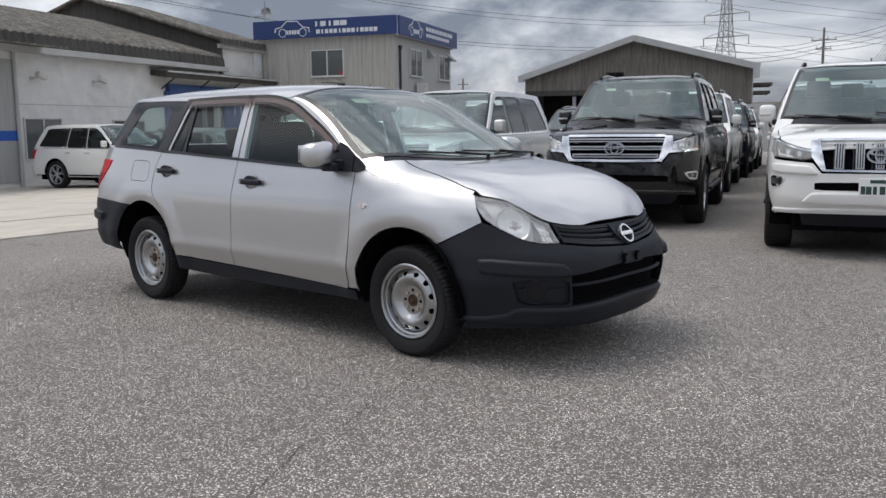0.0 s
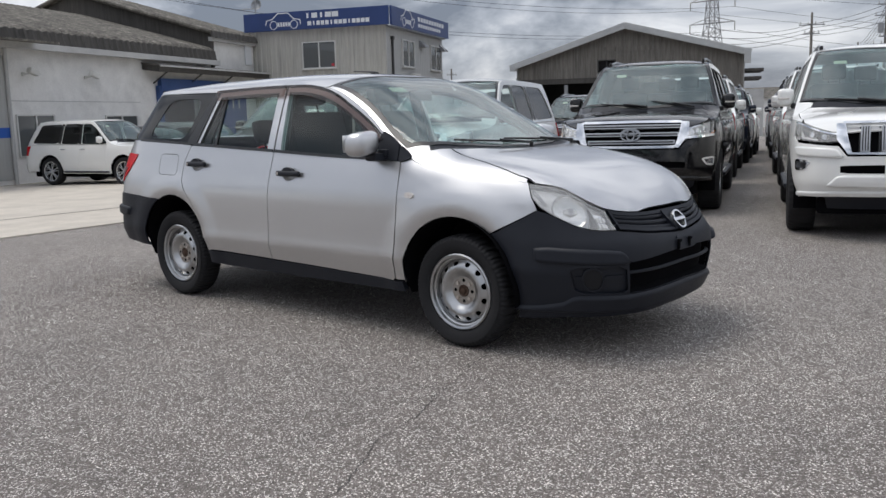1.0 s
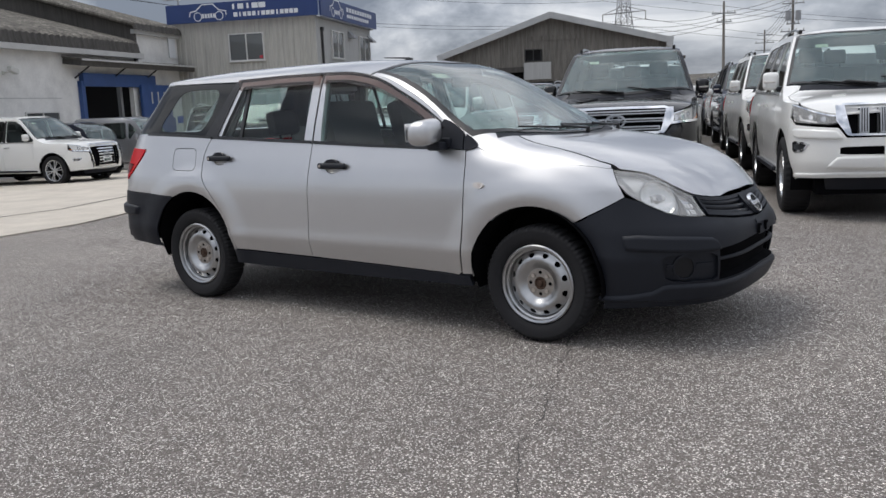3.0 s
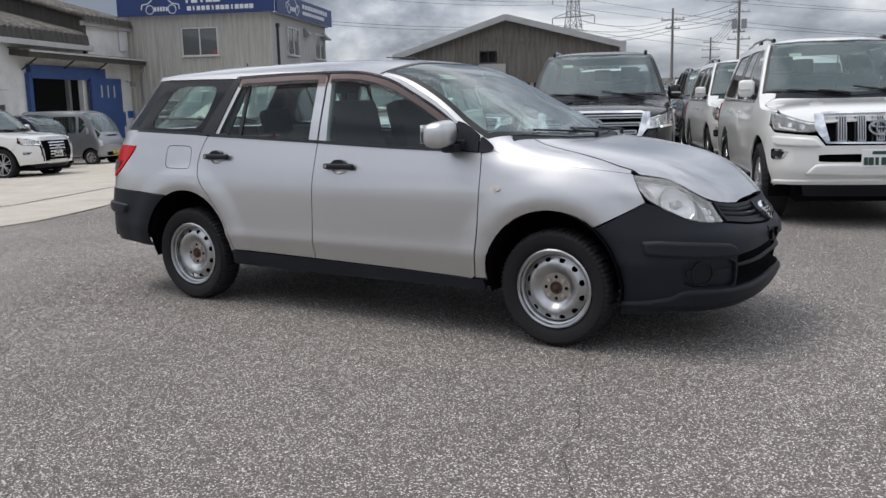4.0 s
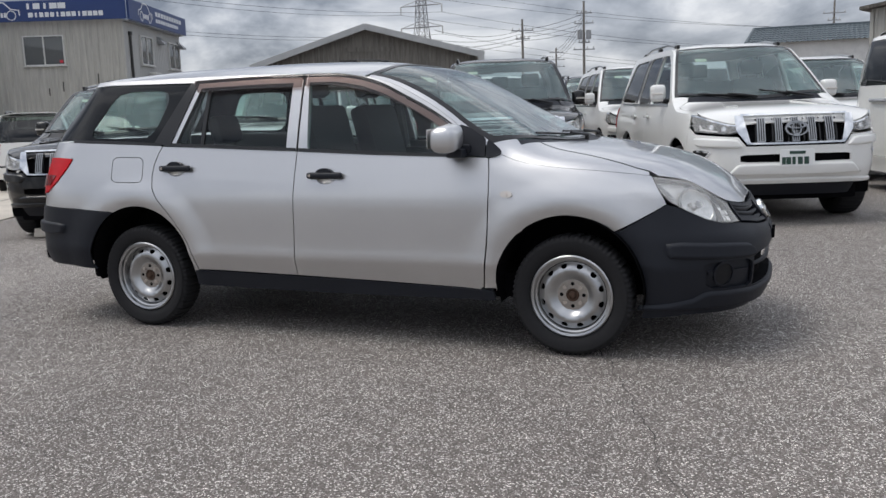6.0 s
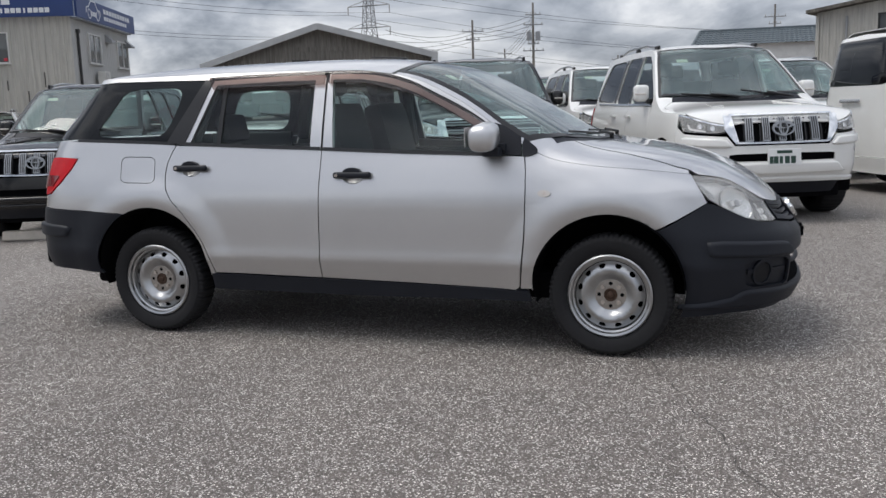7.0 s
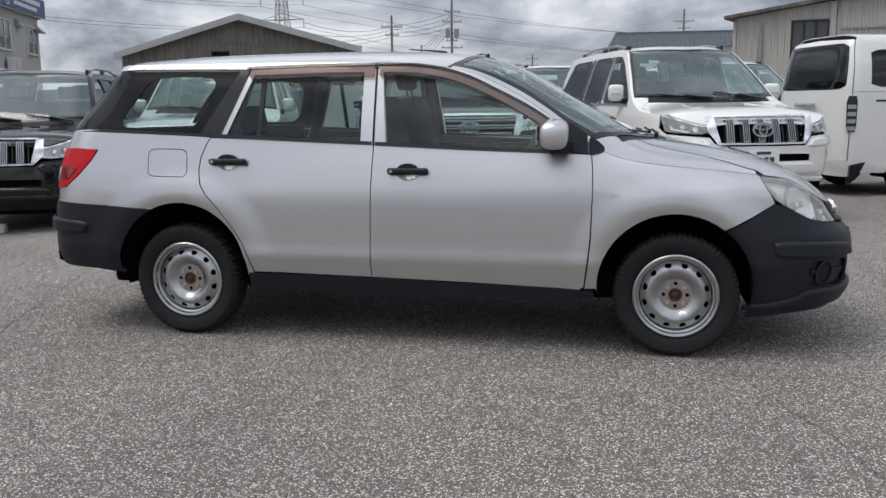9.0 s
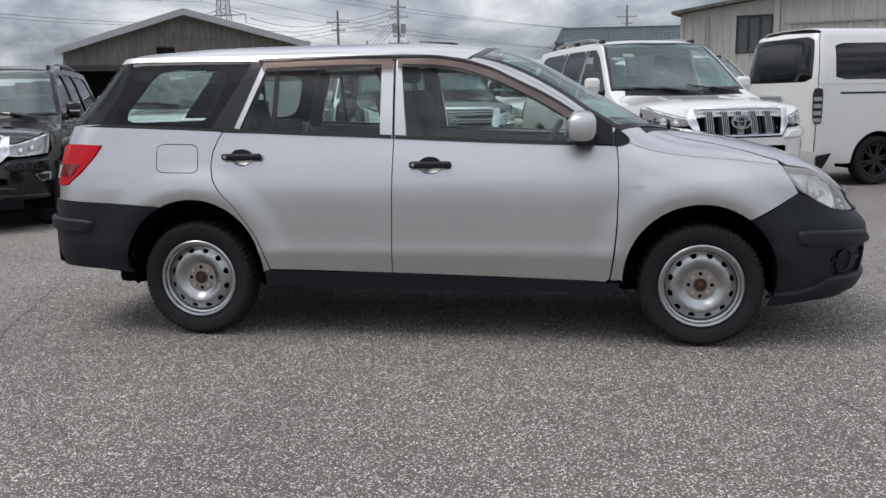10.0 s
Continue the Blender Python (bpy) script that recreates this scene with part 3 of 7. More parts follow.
strip("crack", jagged([(-1.9, -1.5), (-1.1, -2.2), (-0.2, -2.5), (0.6, -3.3)], 0.04, 0.02, 14), 0.0022, "crack", "faint hairline crack in the asphalt", 0.003, 6, 0.9)


def concrete_apron():
    near = [(-6.9, -4.0), (-7.45, 0.8), (-7.6, 2.4), (-8.05, 3.4), (-8.85, 4.9), (-10.5, 8.5), (-13.0, 14.0), (-17.0, 23.0)]
    verts, faces = [], []
    for x, y in near:
        far_x = x - 30
        for k in range(9):
            px = x + (far_x - x) * k / 8
            py = y + (4.0 * k / 8)
            verts.append((px, py, ground_z(px, py) + 0.02))
        verts.append((x, y, ground_z(x, y) - 0.05))
    for i in range(len(near) - 1):
        a, b = i * 10, (i + 1) * 10
        for k in range(8):
            faces.append((a + k, b + k, b + k + 1, a + k + 1))
        faces.append((a, a + 9, b + 9, b))
    tagged(link_mesh("pavement_apron", verts, faces, "concrete"), "pale stained concrete apron before the workshop", "pavement", kind="structure")


concrete_apron()
strip("expansion_joint", [(-9.8, -1.5), (-10.3, 1.9), (-10.35, 3.9), (-12.1, 7.5), (-14.6, 13.0)], 0.05, "joint", "dark joint across the concrete apron", 0.026)


# ---- buildings ----
def frame_of(x, y, degrees, z=0.0):
    return pose(x, y, z, 0, 0, degrees)


def ribbed(name, width, z0, z1, pitch, deep, material, parent, y=0.0, x0=0.0, top=None, label="", openings=()):
    """A wall sheet of upright ribs in the plane y, from x0 over width; top(x) may give a sloping head. Openings (x0, x1, z0, z1) stay clear."""
    n = max(1, round(width / pitch))
    p = width / n
    cols = []
    for i in range(n):
        for f, o in ((0.0, 0.0), (0.42, 0.0), (0.52, deep), (0.90, deep)):
            cols.append((x0 + (i + f) * p, y - o))
    cols.append((x0 + width, y))
    verts, faces = [], []

    def band(xa, ya, xb, yb, za0, za1, zb0, zb1):
        k = len(verts)
        verts.extend([(xa, ya, za0), (xb, yb, zb0), (xb, yb, zb1), (xa, ya, za1)])
        faces.append((k, k + 1, k + 2, k + 3))

    for (xa, ya), (xb, yb) in zip(cols, cols[1:]):
        ta, tb = (top(xa), top(xb)) if top else (z1, z1)
        xm, cut = (xa + xb) / 2, None
        for o in openings:
            if o[0] < xm < o[1]:
                cut = o
        if cut:
            band(xa, ya, xb, yb, z0, cut[2], z0, cut[2])
            band(xa, ya, xb, yb, cut[3], ta, cut[3], tb)
        else:
            band(xa, ya, xb, yb, z0, ta, z0, tb)
    return link_mesh(name, verts, faces, material, parent, label)


def slab(name, size, at, material, parent, label="", bevel=0.0):
    return part(name, box_bm(size, at, bevel), material, parent, label)


def sash_window(parent, x, y, z, w, h, leaves=2, curtain=True, name="window"):
    """A sliding window set in a wall that faces -y: frame, sill, panes, a curtain behind."""
    win = new(name)
    win.parent = parent
    win.matrix_local = pose(x, y, z)
    t = 0.05
    part("frame", join_bm([box_bm((w, 0.09, t), (0, 0, h / 2 - t / 2)), box_bm((w, 0.09, t), (0, 0, -h / 2 + t / 2)), box_bm((t, 0.09, h - 2 * t), (-w / 2 + t / 2, 0, 0)), box_bm((t, 0.09, h - 2 * t), (w / 2 - t / 2, 0, 0)), box_bm((0.05, 0.07, h - 2 * t), (0, -0.005, 0))]), "frame_alu", win)
    part("sill", box_bm((w + 0.08, 0.12, 0.035), (0, -0.03, -h / 2 - 0.02)), "frame_alu", win)
    for k in range(leaves):
        part("pane", box_bm((w / leaves - t, 0.008, h - 2 * t), (-w / 2 + w / leaves * (k + 0.5), 0.012 * (k % 2), 0)), "office_glass", win)
    part("backing", box_bm((w - 0.02, 0.02, h - 0.02), (0, 0.16, 0)), "dark", win)
    if curtain:
        part("curtain", box_bm((w / 2 - 0.08, 0.02, h - 0.14), (w / 4, 0.1, 0)), "curtain", win)
    return win


def office():
    ob = thing("office_building", frame_of(-23.68, 25.15, 22.3, -0.5), "two-storey beige ribbed-sheet office with a blue rooftop sign", "building")
    W, D, H = 7.7, 8.3, 5.92
    core = [(-W + 0.05, 0.06, 0), (-0.05, 0.06, 0), (-0.05, D, 0), (-W + 0.05, D, 0)]
    verts = [(x, y, z) for z in (0, H) for x, y, _ in core]
    link_mesh("core", verts, [(0, 1, 5, 4), (1, 2, 6, 5), (2, 3, 7, 6), (3, 0, 4, 7), (4, 5, 6, 7)], "sheet_grey", ob)
    ribbed("front_wall", W, 0, H, 0.27, 0.035, "sheet_beige", ob, x0=-W)
    side = new("side_wall")
    side.parent = ob
    side.matrix_local = pose(0, 0, 0, 0, 0, 90)
    ribbed("side_sheet", D, 0, H, 0.27, 0.012, "sheet_grey", side)
    sash_window(ob, -3.355, -0.05, 4.71, 1.72, 1.24)
    slab("mark", (0.14, 0.012, 0.12), (-2.66, -0.075, 4.24), "red", ob, "small red label on the window")
    for at, wide in ((2.77, 1.7), (7.05, 1.85)):
        sash_window(side, at, -0.05, 4.77, wide, 1.28)
    # hoods over the side vents
    for at in (4.75, 8.0):
        verts = [(at - .28, -.02, 5.55), (at + .28, -.02, 5.55), (at + .28, -.34, 5.25), (at - .28, -.34, 5.25), (at - .28, -.02, 5.2), (at + .28, -.02, 5.2), (at + .28, -.34, 5.18), (at - .28, -.34, 5.18)]
        link_mesh("vent_hood", verts, [(0, 1, 2, 3), (4, 7, 6, 5), (0, 3, 7, 4), (1, 5, 6, 2), (3, 2, 6, 7)], "galv", side)
    part("downpipe", join_bm([rod_bm((0.6, -0.07, 0.1), (0.6, -0.07, 5.3), 0.055), box_bm((0.18, 0.15, 0.16), (0.6, -0.07, 5.36))]), "pipe_dark", side)
    part("downpipe", rod_bm((-6.2, -0.08, 0.0), (-6.2, -0.08, 3.4), 0.06), "galv", ob)
    unit = new("outdoor_unit")
    unit.parent = side
    unit.matrix_local = pose(2.95, -0.3, 3.48)
    part("casing", box_bm((0.82, 0.32, 0.66), (0, 0, 0), 0.02), "unit_white", unit)
    part("grille", join_bm([lathe_bm_ring(0.24, 0.27, (-0.12, -0.165, 0))] + [box_bm((0.46, 0.01, 0.012), (-0.12, -0.168, -0.2 + 0.08 * k)) for k in range(6)]), "galv", unit)
    for x in (-0.3, 0.3):
        part("bracket", box_bm((0.05, 0.4, 0.04), (x, 0.05, -0.35)), "galv", unit)
    for k, (x, z, s) in enumerate(((-1.9, 1.7, .5), (-2.7, 2.2, .4), (-1.2, 2.4, .6), (-3.3, 2.0, .3), (-0.7, 1.9, .5))):
        slab("rust_mark", (0.05, 0.008, s), (x, -0.042, z + 1.0), "fascia_old", ob)
    # the rooftop sign, a box of blue boards round two sides
    s0, s1, q = 5.88, 6.71, 0.28
    sign = new("sign")
    sign.parent = ob
    part("board", box_bm((7.32, 0.1, s1 - s0), (q - 7.32 / 2, -q - 0.05, (s0 + s1) / 2), 0.01), "sign_blue", sign)
    part("board", box_bm((0.1, D + q, s1 - s0), (q + 0.05, (D - q) / 2 + 0.05, (s0 + s1) / 2), 0.01), "sign_blue", sign)
    part("rim", box_bm((7.2, D - 0.2, 0.06), (q - 3.65, D / 2, s0 - 0.02)), "galv", sign)
    front_marks(sign, q, -q - 0.106, s0)
    side_marks(sign, q + 0.106, s0)
    # aerial on the roof
    mast = new("aerial")
    mast.parent = ob
    part("mast", rod_bm((-6.75, 0.3, 6.3), (-6.75, 0.3, 7.75), 0.035), "galv", mast)
    dish = bmesh.new()
    bmesh.ops.create_uvsphere(dish, u_segments=20, v_segments=10, radius=0.32)
    bmesh.ops.delete(dish, geom=[v for v in dish.verts if v.co.z > -0.16], context="VERTS")
    bmesh.ops.transform(dish, matrix=Matrix.Translation((-6.75, 0.25, 7.30)) @ Euler((radians(70), radians(25), 0)).to_matrix().to_4x4(), verts=dish.verts)
    part("dish", dish, "galv", mast, smooth=True)
    part("antenna", join_bm([rod_bm((-7.45, 0.3, 7.05), (-6.75, 0.3, 7.05), 0.018)] + [rod_bm((-7.45 + 0.16 * k, 0.1, 7.05), (-7.45 + 0.16 * k, 0.5, 7.05), 0.012) for k in range(5)]), "galv", mast)


def lathe_bm_ring(r0, r1, at):
    bm = bmesh.new()
    n = 24
    rings = [[bm.verts.new((at[0] + r * math.cos(2 * math.pi * i / n), at[1], at[2] + r * math.sin(2 * math.pi * i / n))) for i in range(n)] for r in (r0, r1)]
    for i in range(n):
        bm.faces.new((rings[0][i], rings[0][(i + 1) % n], rings[1][(i + 1) % n], rings[1][i]))
    return bm


def car_mark(put, x, z, s):
    """A car outline in strokes, and a row of bars under it."""
    line = [(-1.0, -.1), (-.95, .12), (-.62, .18), (-.3, .46), (.3, .46), (.62, .16), (.98, .1), (1.0, -.12)]
    for (a, b), (c, d) in zip(line, line[1:]):
        put(x + s * (a + c) / 2, z + s * (b + d) / 2, s * math.hypot(c - a, d - b) + 0.02, 0.045, math.degrees(math.atan2(d - b, c - a)))
    for cx in (-.55, .62):
        for k in range(10):
            a = 2 * math.pi * k / 10
            put(x + s * (cx + .2 * math.cos(a)), z + s * (-.12 + .2 * math.sin(a)), s * 0.14, 0.035, math.degrees(a) + 90)


def sign_bars(sign, face_y, rows, along):
    """Plain bars where the sign carries writing."""
    for x, z, w, h in rows:
        size, at = ((w, 0.012, h), (x, face_y, z)) if along == "x" else ((0.012, w, h), (face_y, x, z))
        part("sign_bar", box_bm(size, at), "sign_white", sign)


def front_marks(sign, x1, y, z0):
    bits = []

    def put(x, z, w, h, turn):
        bits.append(box_bm((w, 0.012, h), (x, y, z), 0, Matrix.Rotation(radians(-turn), 4, "Y")))

    car_mark(put, x1 - 5.25, z0 + 0.36, 0.9)
    part("car_outline", join_bm(bits), "sign_white", sign, "white outline of a car")
    rows = [(x1 - 5.25 + 0.9 * (-.26 + .15 * k), z0 + 0.27, .09, .19) for k in range(5)]
    rows += [(x1 - 3.98 + 0.345 * k, z0 + 0.60, w, 0.23) for k, w in enumerate((0.1, 0.28, 0.1, 0.3, 0.32))]
    rows += [(x1 - 3.9 + 0.222 * k, z0 + 0.25, w * 0.74, 0.19) for k, w in enumerate((0.26, 0.1, 0.22, 0.22, 0.22, 0.1, 0.24, 0.24, 0.24, 0.1, 0.24, 0.24, 0.24, 0.24))]
    sign_bars(sign, y, rows, "x")


def side_marks(sign, x, z0):
    bits = []

    def put(y, z, w, h, turn):
        bits.append(box_bm((0.012, w, h), (x, y, z), 0, Matrix.Rotation(radians(turn), 4, "X")))

    car_mark(put, 1.9, z0 + 0.38, 0.95)
    part("car_outline", join_bm(bits), "sign_white", sign, "white outline of a car")
    rows = [(1.9 + 0.95 * (-.26 + .15 * k), z0 + 0.29, .09, .19) for k in range(5)]
    rows += [(3.5 + 0.42 * k, z0 + 0.56, 0.3, 0.2) for k in range(10)] + [(3.5 + 0.36 * k, z0 + 0.26, 0.26, 0.16) for k in range(10)]
    sign_bars(sign, x, rows, "y")


office()


def gable_shed():
    ob = thing("gable_warehouse", frame_of(-21.02, 42.67, 24.1, -0.6), "weathered dark corrugated gable warehouse with a pale roof edge", "building")
    left, right, apex, deep = 6.45, 6.6, 6.62, 24.0
    eaves = {-1: 4.55, 1: 4.88}

    def head(x):
        return apex - (apex - eaves[-1]) * -x / left if x < 0 else apex - (apex - eaves[1]) * x / right

    ribbed("gable_wall", left - 1.6, 3.85, 0, 0.30, 0.05, "sheet_old", ob, x0=-left, top=head)
    ribbed("gable_wall", right + 1.6, 2.95, 0, 0.30, 0.05, "sheet_old", ob, x0=-1.6, top=head, openings=((-1.6, -0.62, 4.2, 4.86),))
    part("window_backing", box_bm((1.05, 0.05, 0.75), (-1.1, 0.25, 4.53)), "dark", ob)
    part("louvre", join_bm([box_bm((1.0, 0.1, 0.05), (-1.1, -0.02, z)) for z in (4.2, 4.85)] + [box_bm((0.05, 0.1, 0.66), (x, -0.02, 4.53)) for x in (-1.58, -1.1, -0.64)]), "pipe_dark", ob)
    # a newer strip of sheet under the ridge
    ribbed("patch", 3.1, 5.35, 5.62, 0.30, 0.05, "sheet_old", ob, y=-0.06, x0=-1.4)
    for sgn, half in ((-1, left), (1, right)):
        eave = eaves[sgn]
        v = []
        for y in (-0.5, deep):
            for z in (0.0, 0.14):
                v += [(0, y, apex + 0.12 + z), (sgn * (half + 0.35), y, eave + 0.03 + z)]
        link_mesh("roof_slope", v, [(0, 1, 3, 2), (4, 6, 7, 5), (0, 4, 5, 1), (2, 3, 7, 6), (1, 5, 7, 3)], "roof_old", ob)
        ang = math.atan2(apex - eave, half)
        part("bargeboard", box_bm((math.hypot(half + 0.35, apex - eave) + 0.06, 0.16, 0.36), (sgn * (half + 0.33) / 2, -0.5, (apex + eave) / 2 + 0.10), 0.02, Matrix.Rotation(sgn * ang, 4, "Y")), "fascia_pale", ob)
        slab("side_wall", (0.1, deep, eave), (sgn * half, deep / 2, eave / 2), "sheet_grey", ob)
    slab("bargeboard_end", (0.36, 0.24, 0.85), (right + 0.17, -0.5, eaves[1] - 0.12), "fascia_pale", ob)
    slab("bargeboard_end", (0.36, 0.24, 0.34), (-left - 0.17, -0.5, eaves[-1] + 0.02), "fascia_pale", ob)
    # the open bay under the gable wall; back and loft coloured near-black for its shade
    slab("beam", (left - 1.6, 0.25, 0.3), (-(left + 1.6) / 2, 0.04, 3.72), "fascia_old", ob)
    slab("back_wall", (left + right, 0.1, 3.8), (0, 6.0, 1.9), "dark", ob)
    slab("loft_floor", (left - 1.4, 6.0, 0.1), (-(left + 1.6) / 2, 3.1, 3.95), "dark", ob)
    for x in (-6.2, -3.5, -1.6, 1.5):
        slab("post", (0.2, 0.2, 3.5), (x, 0.12, 1.75), "galv", ob)
    slab("plaster_panel", (1.6, 0.12, 1.0), (-0.85, -0.10, 3.6), "sheet_grey", ob)
    slab("end_wall", (3.4, 0.2, 2.9), (right - 0.6, -0.1, 1.45), "gutter", ob)
    slab("lean_to_roof", (1.0, 3.0, 0.16), (right + 0.58, 1.5, 4.0), "fascia_old", ob)
    slab("lean_to_roof", (0.9, 3.0, 0.16), (right + 0.52, 1.5, 3.55), "fascia_old", ob)


gable_shed()


def workshop():
    """The old workshop: a long painted wall with its eaves, a taller bay behind, a doorway, a canopy."""
    ob = thing("workshop_building", frame_of(-24.3, 8.4, -68.0, -0.58), "long grey painted workshop with an old corrugated roof", "building")
    # built with x running along the wall away from the yard and the yard at +y, then turned over to face it
    face = new("front_wall")
    face.parent = ob
    E, X0, X1, X2 = 4.45, -14.0, 11.25, 15.4
    d0, d1, dz = 7.75, 11.3, 3.3
    for nm, (a, b, z0, z1) in (("wall_panel", (X0, d0, 0, E)), ("wall_panel", (d0, d1, dz, E)), ("wall_panel", (d1, X1 + 0.6, 0, E)), ("wall_panel", (X1 + 0.6, X2, 0, 5.4))):
        z0 = z0 or -0.6
        slab(nm, (b - a, 0.2, z1 - z0), ((a + b) / 2, -0.1, (z0 + z1) / 2), "wall_grey", face)
    slab("wall_upper", (X2 - 11.8, 0.2, 1.1), ((X2 + 11.8) / 2, -0.22, 4.95), "wall_grey", face)
    slab("seam", (X1 - X0 - 6, 0.012, 0.03), ((X0 + d0) / 2, 0.004, 2.65), "gutter", face)
    slab("stripe", (9.2, 0.012, 0.32), (-4.6, 0.03, 1.65), "stripe_blue", face)
    slab("stripe", (0.5, 0.012, 0.32), (15.0, 0.006, 1.65), "stripe_blue", face)
    slab("old_sheeting", (9.0, 0.03, 3.9), (-4.6, 0.012, 2.1), "sheet_grey", face)
    # doorway with blue surround
    dw = new("doorway")
    dw.parent = ob
    part("jamb", box_bm((0.22, 0.3, dz + 0.6), (d0 - 0.12, 0.02, dz / 2 - 0.3)), "wall_blue", dw)
    part("head", box_bm((d1 - d0 + 1.6, 0.3, 0.5), ((d0 + d1) / 2 + 0.7, 0.05, dz + 0.05)), "wall_blue", dw)
    leaf = part("sliding_door", box_bm((2.4, 0.12, dz + 0.4), (d1 + 1.4, 0.22, dz / 2 - 0.3), 0.01), "wall_blue", dw)
    for k in range(3):
        part("slot", box_bm((0.09, 0.02, 0.5), (d1 + 0.95 + 0.5 * k, 0.29, 2.65), 0.008), "gutter", leaf)
    # inner walls coloured near-black to paint the shade inside the doorway
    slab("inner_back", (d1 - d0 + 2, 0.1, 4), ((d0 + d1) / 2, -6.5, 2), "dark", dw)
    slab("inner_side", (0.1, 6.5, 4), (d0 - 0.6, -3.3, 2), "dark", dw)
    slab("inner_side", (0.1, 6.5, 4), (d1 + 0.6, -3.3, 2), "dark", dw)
    slab("curtain", (3.0, 0.06, 2.6), (d0 + 2.0, -2.5, 0.9), "galv", dw, "pale sheet hung inside the doorway")
    slab("inner_post", (0.16, 0.16, dz), (d1 - 0.25, -0.5, dz / 2), "galv", dw)
    # low roof over the long wall, its sheets bent down over the eaves
    def sheets(name, x0, x1, line, count):
        def strip_of(nm, pts, mat, under):
            verts, faces, k = [], [], len(pts)
            for i in range(count + 1):
                x = x0 + (x1 - x0) * i / count
                w = 0.05 if i % 2 else 0.0
                verts += [(x, y + w * (1.0 if y > 0.25 else 0.0), z + w) for y, z in pts]
            for i in range(count):
                for j in range(k - 1):
                    c = i * k + j
                    faces.append((c, c + k, c + k + 1, c + 1))
            return link_mesh(nm, verts, faces, mat, under)

        rf = strip_of(name, line[1:], "roof_old", ob)
        strip_of("bent_eave", line[:2], "fascia_old", rf)

    sheets("roof", X0, X1 + 0.25, [(0.38, E + 0.0), (0.30, E + 0.42), (0.10, E + 0.56), (-2.0, E + 1.15), (-6.5, E + 2.35)], 150)
    slab("gutter", (X1 - X0 + 0.3, 0.22, 0.2), ((X0 + X1) / 2 + 0.2, 0.36, E - 0.08), "gutter", ob)
    # taller bay at the far end: its roof runs back, its flank stands dark above the low roof
    sheets("upper_roof", X1 + 0.05, X2 + 0.2, [(0.30, 5.45), (0.22, 5.74), (0.0, 5.86), (-3.0, 6.72), (-7.0, 7.88), (-9.6, 7.0)], 26)
    ridge = [(0.1, 4.2), (-9.4, 4.2), (-9.4, 6.95), (-7.0, 7.78), (0.1, 5.78)]
    v = [(X1 + dx, y, z) for dx in (0.3, 0.5) for y, z in ridge]
    link_mesh("upper_flank", v, [(0, 1, 2, 3, 4), (9, 8, 7, 6, 5)] + [(i, i + 5, (i + 1) % 5 + 5, (i + 1) % 5) for i in range(5)], "fascia_old", ob)
    for (y0, z0), (y1, z1) in (((0.32, 5.68), (-7.0, 7.86)), ((-7.0, 7.86), (-9.6, 6.98))):
        part("verge", rod_bm((X1 + 0.02, y0, z0), (X1 + 0.02, y1, z1), 0.09, 8), "roof_old", ob)
    slab("upper_gutter", (X2 - X1 - 0.1, 0.2, 0.18), ((X2 + X1) / 2 + 0.2, 0.1, 5.42), "gutter", ob)
    slab("notice_board", (0.55, 0.05, 0.9), (X2 - 0.7, 0.05, 4.9), "sign_white", ob)
    # canopy over the doorway
    can = new("canopy")
    can.parent = ob
    part("sheet", box_bm((9.6, 0.9, 0.05), (11.5, 0.42, 4.10), 0, Matrix.Rotation(radians(-8), 4, "X")), "roof_old", can)
    part("soffit", box_bm((9.5, 0.8, 0.22), (11.5, 0.40, 3.96), 0.01, Matrix.Rotation(radians(-8), 4, "X")), "fascia_old", can)
    part("edge", box_bm((9.6, 0.05, 0.07), (11.5, 0.88, 4.03)), "gutter", can)
    for x in (7.4, 9.8, 12.2, 15.4):
        part("bracket", rod_bm((x, 0.0, 3.4), (x, 0.7, 3.84), 0.03), "pipe_dark", can)
    # plain ends and back
    slab("end_wall", (0.2, 12, E), (X0, -6, E / 2), "wall_grey", ob)
    slab("end_wall", (0.2, 12, 5.3), (X2, -6, 2.65), "sheet_grey", ob)
    # windows along the wall
    for x, w in ((0.98, 1.64), (5.3, 1.8)):
        win = new("window")
        win.parent = ob
        win.matrix_local = pose(x, 0.03, 1.53 if x < 2 else 1.82, 0, 0, 180)
        h = 1.33 if x < 2 else 0.65
        part("frame", join_bm([box_bm((w, 0.06, 0.05), (0, 0, s * h / 2)) for s in (-1, 1)] + [box_bm((0.05, 0.06, h), (s * w / 2, 0, 0)) for s in (-1, 0, 1)]), "frame_alu", win)
        for s in (-1, 1):
            part("pane", box_bm((w / 2 - 0.06, 0.012, h - 0.05), (s * w / 4, 0.01, 0)), "office_glass", win)
        part("backing", box_bm((w, 0.01, h), (0, 0.026, 0)), "dark", win)
    # door post with panel, lamp, cameras
    slab("notice_panel", (0.3, 0.08, 0.6), (14.25, 0.06, 1.45), "wall_blue", ob)
    slab("notice_frame", (0.4, 0.06, 0.7), (14.25, 0.045, 1.45), "gutter", ob)
    for x, z, nm in ((0.60, 3.5, "wall_camera"), (3.5, 3.5, "wall_camera")):
        c = new(nm)
        c.parent = ob
        c.matrix_local = pose(x, 0.1, z)
        part("bracket", join_bm([box_bm((0.1, 0.05, 0.12), (0, -0.06, 0)), rod_bm((0, -0.05, 0), (0.08, 0.18, 0.02), 0.02)]), "unit_white", c)
        part("housing", box_bm((0.40, 0.20, 0.19), (0.12, 0.24, 0.07), 0.05, Matrix.Rotation(radians(18), 4, "Y")), "unit_white", c)
        part("lens", rod_bm((0.29, 0.24, 0.015), (0.335, 0.24, 0.0), 0.06), "trim", c)
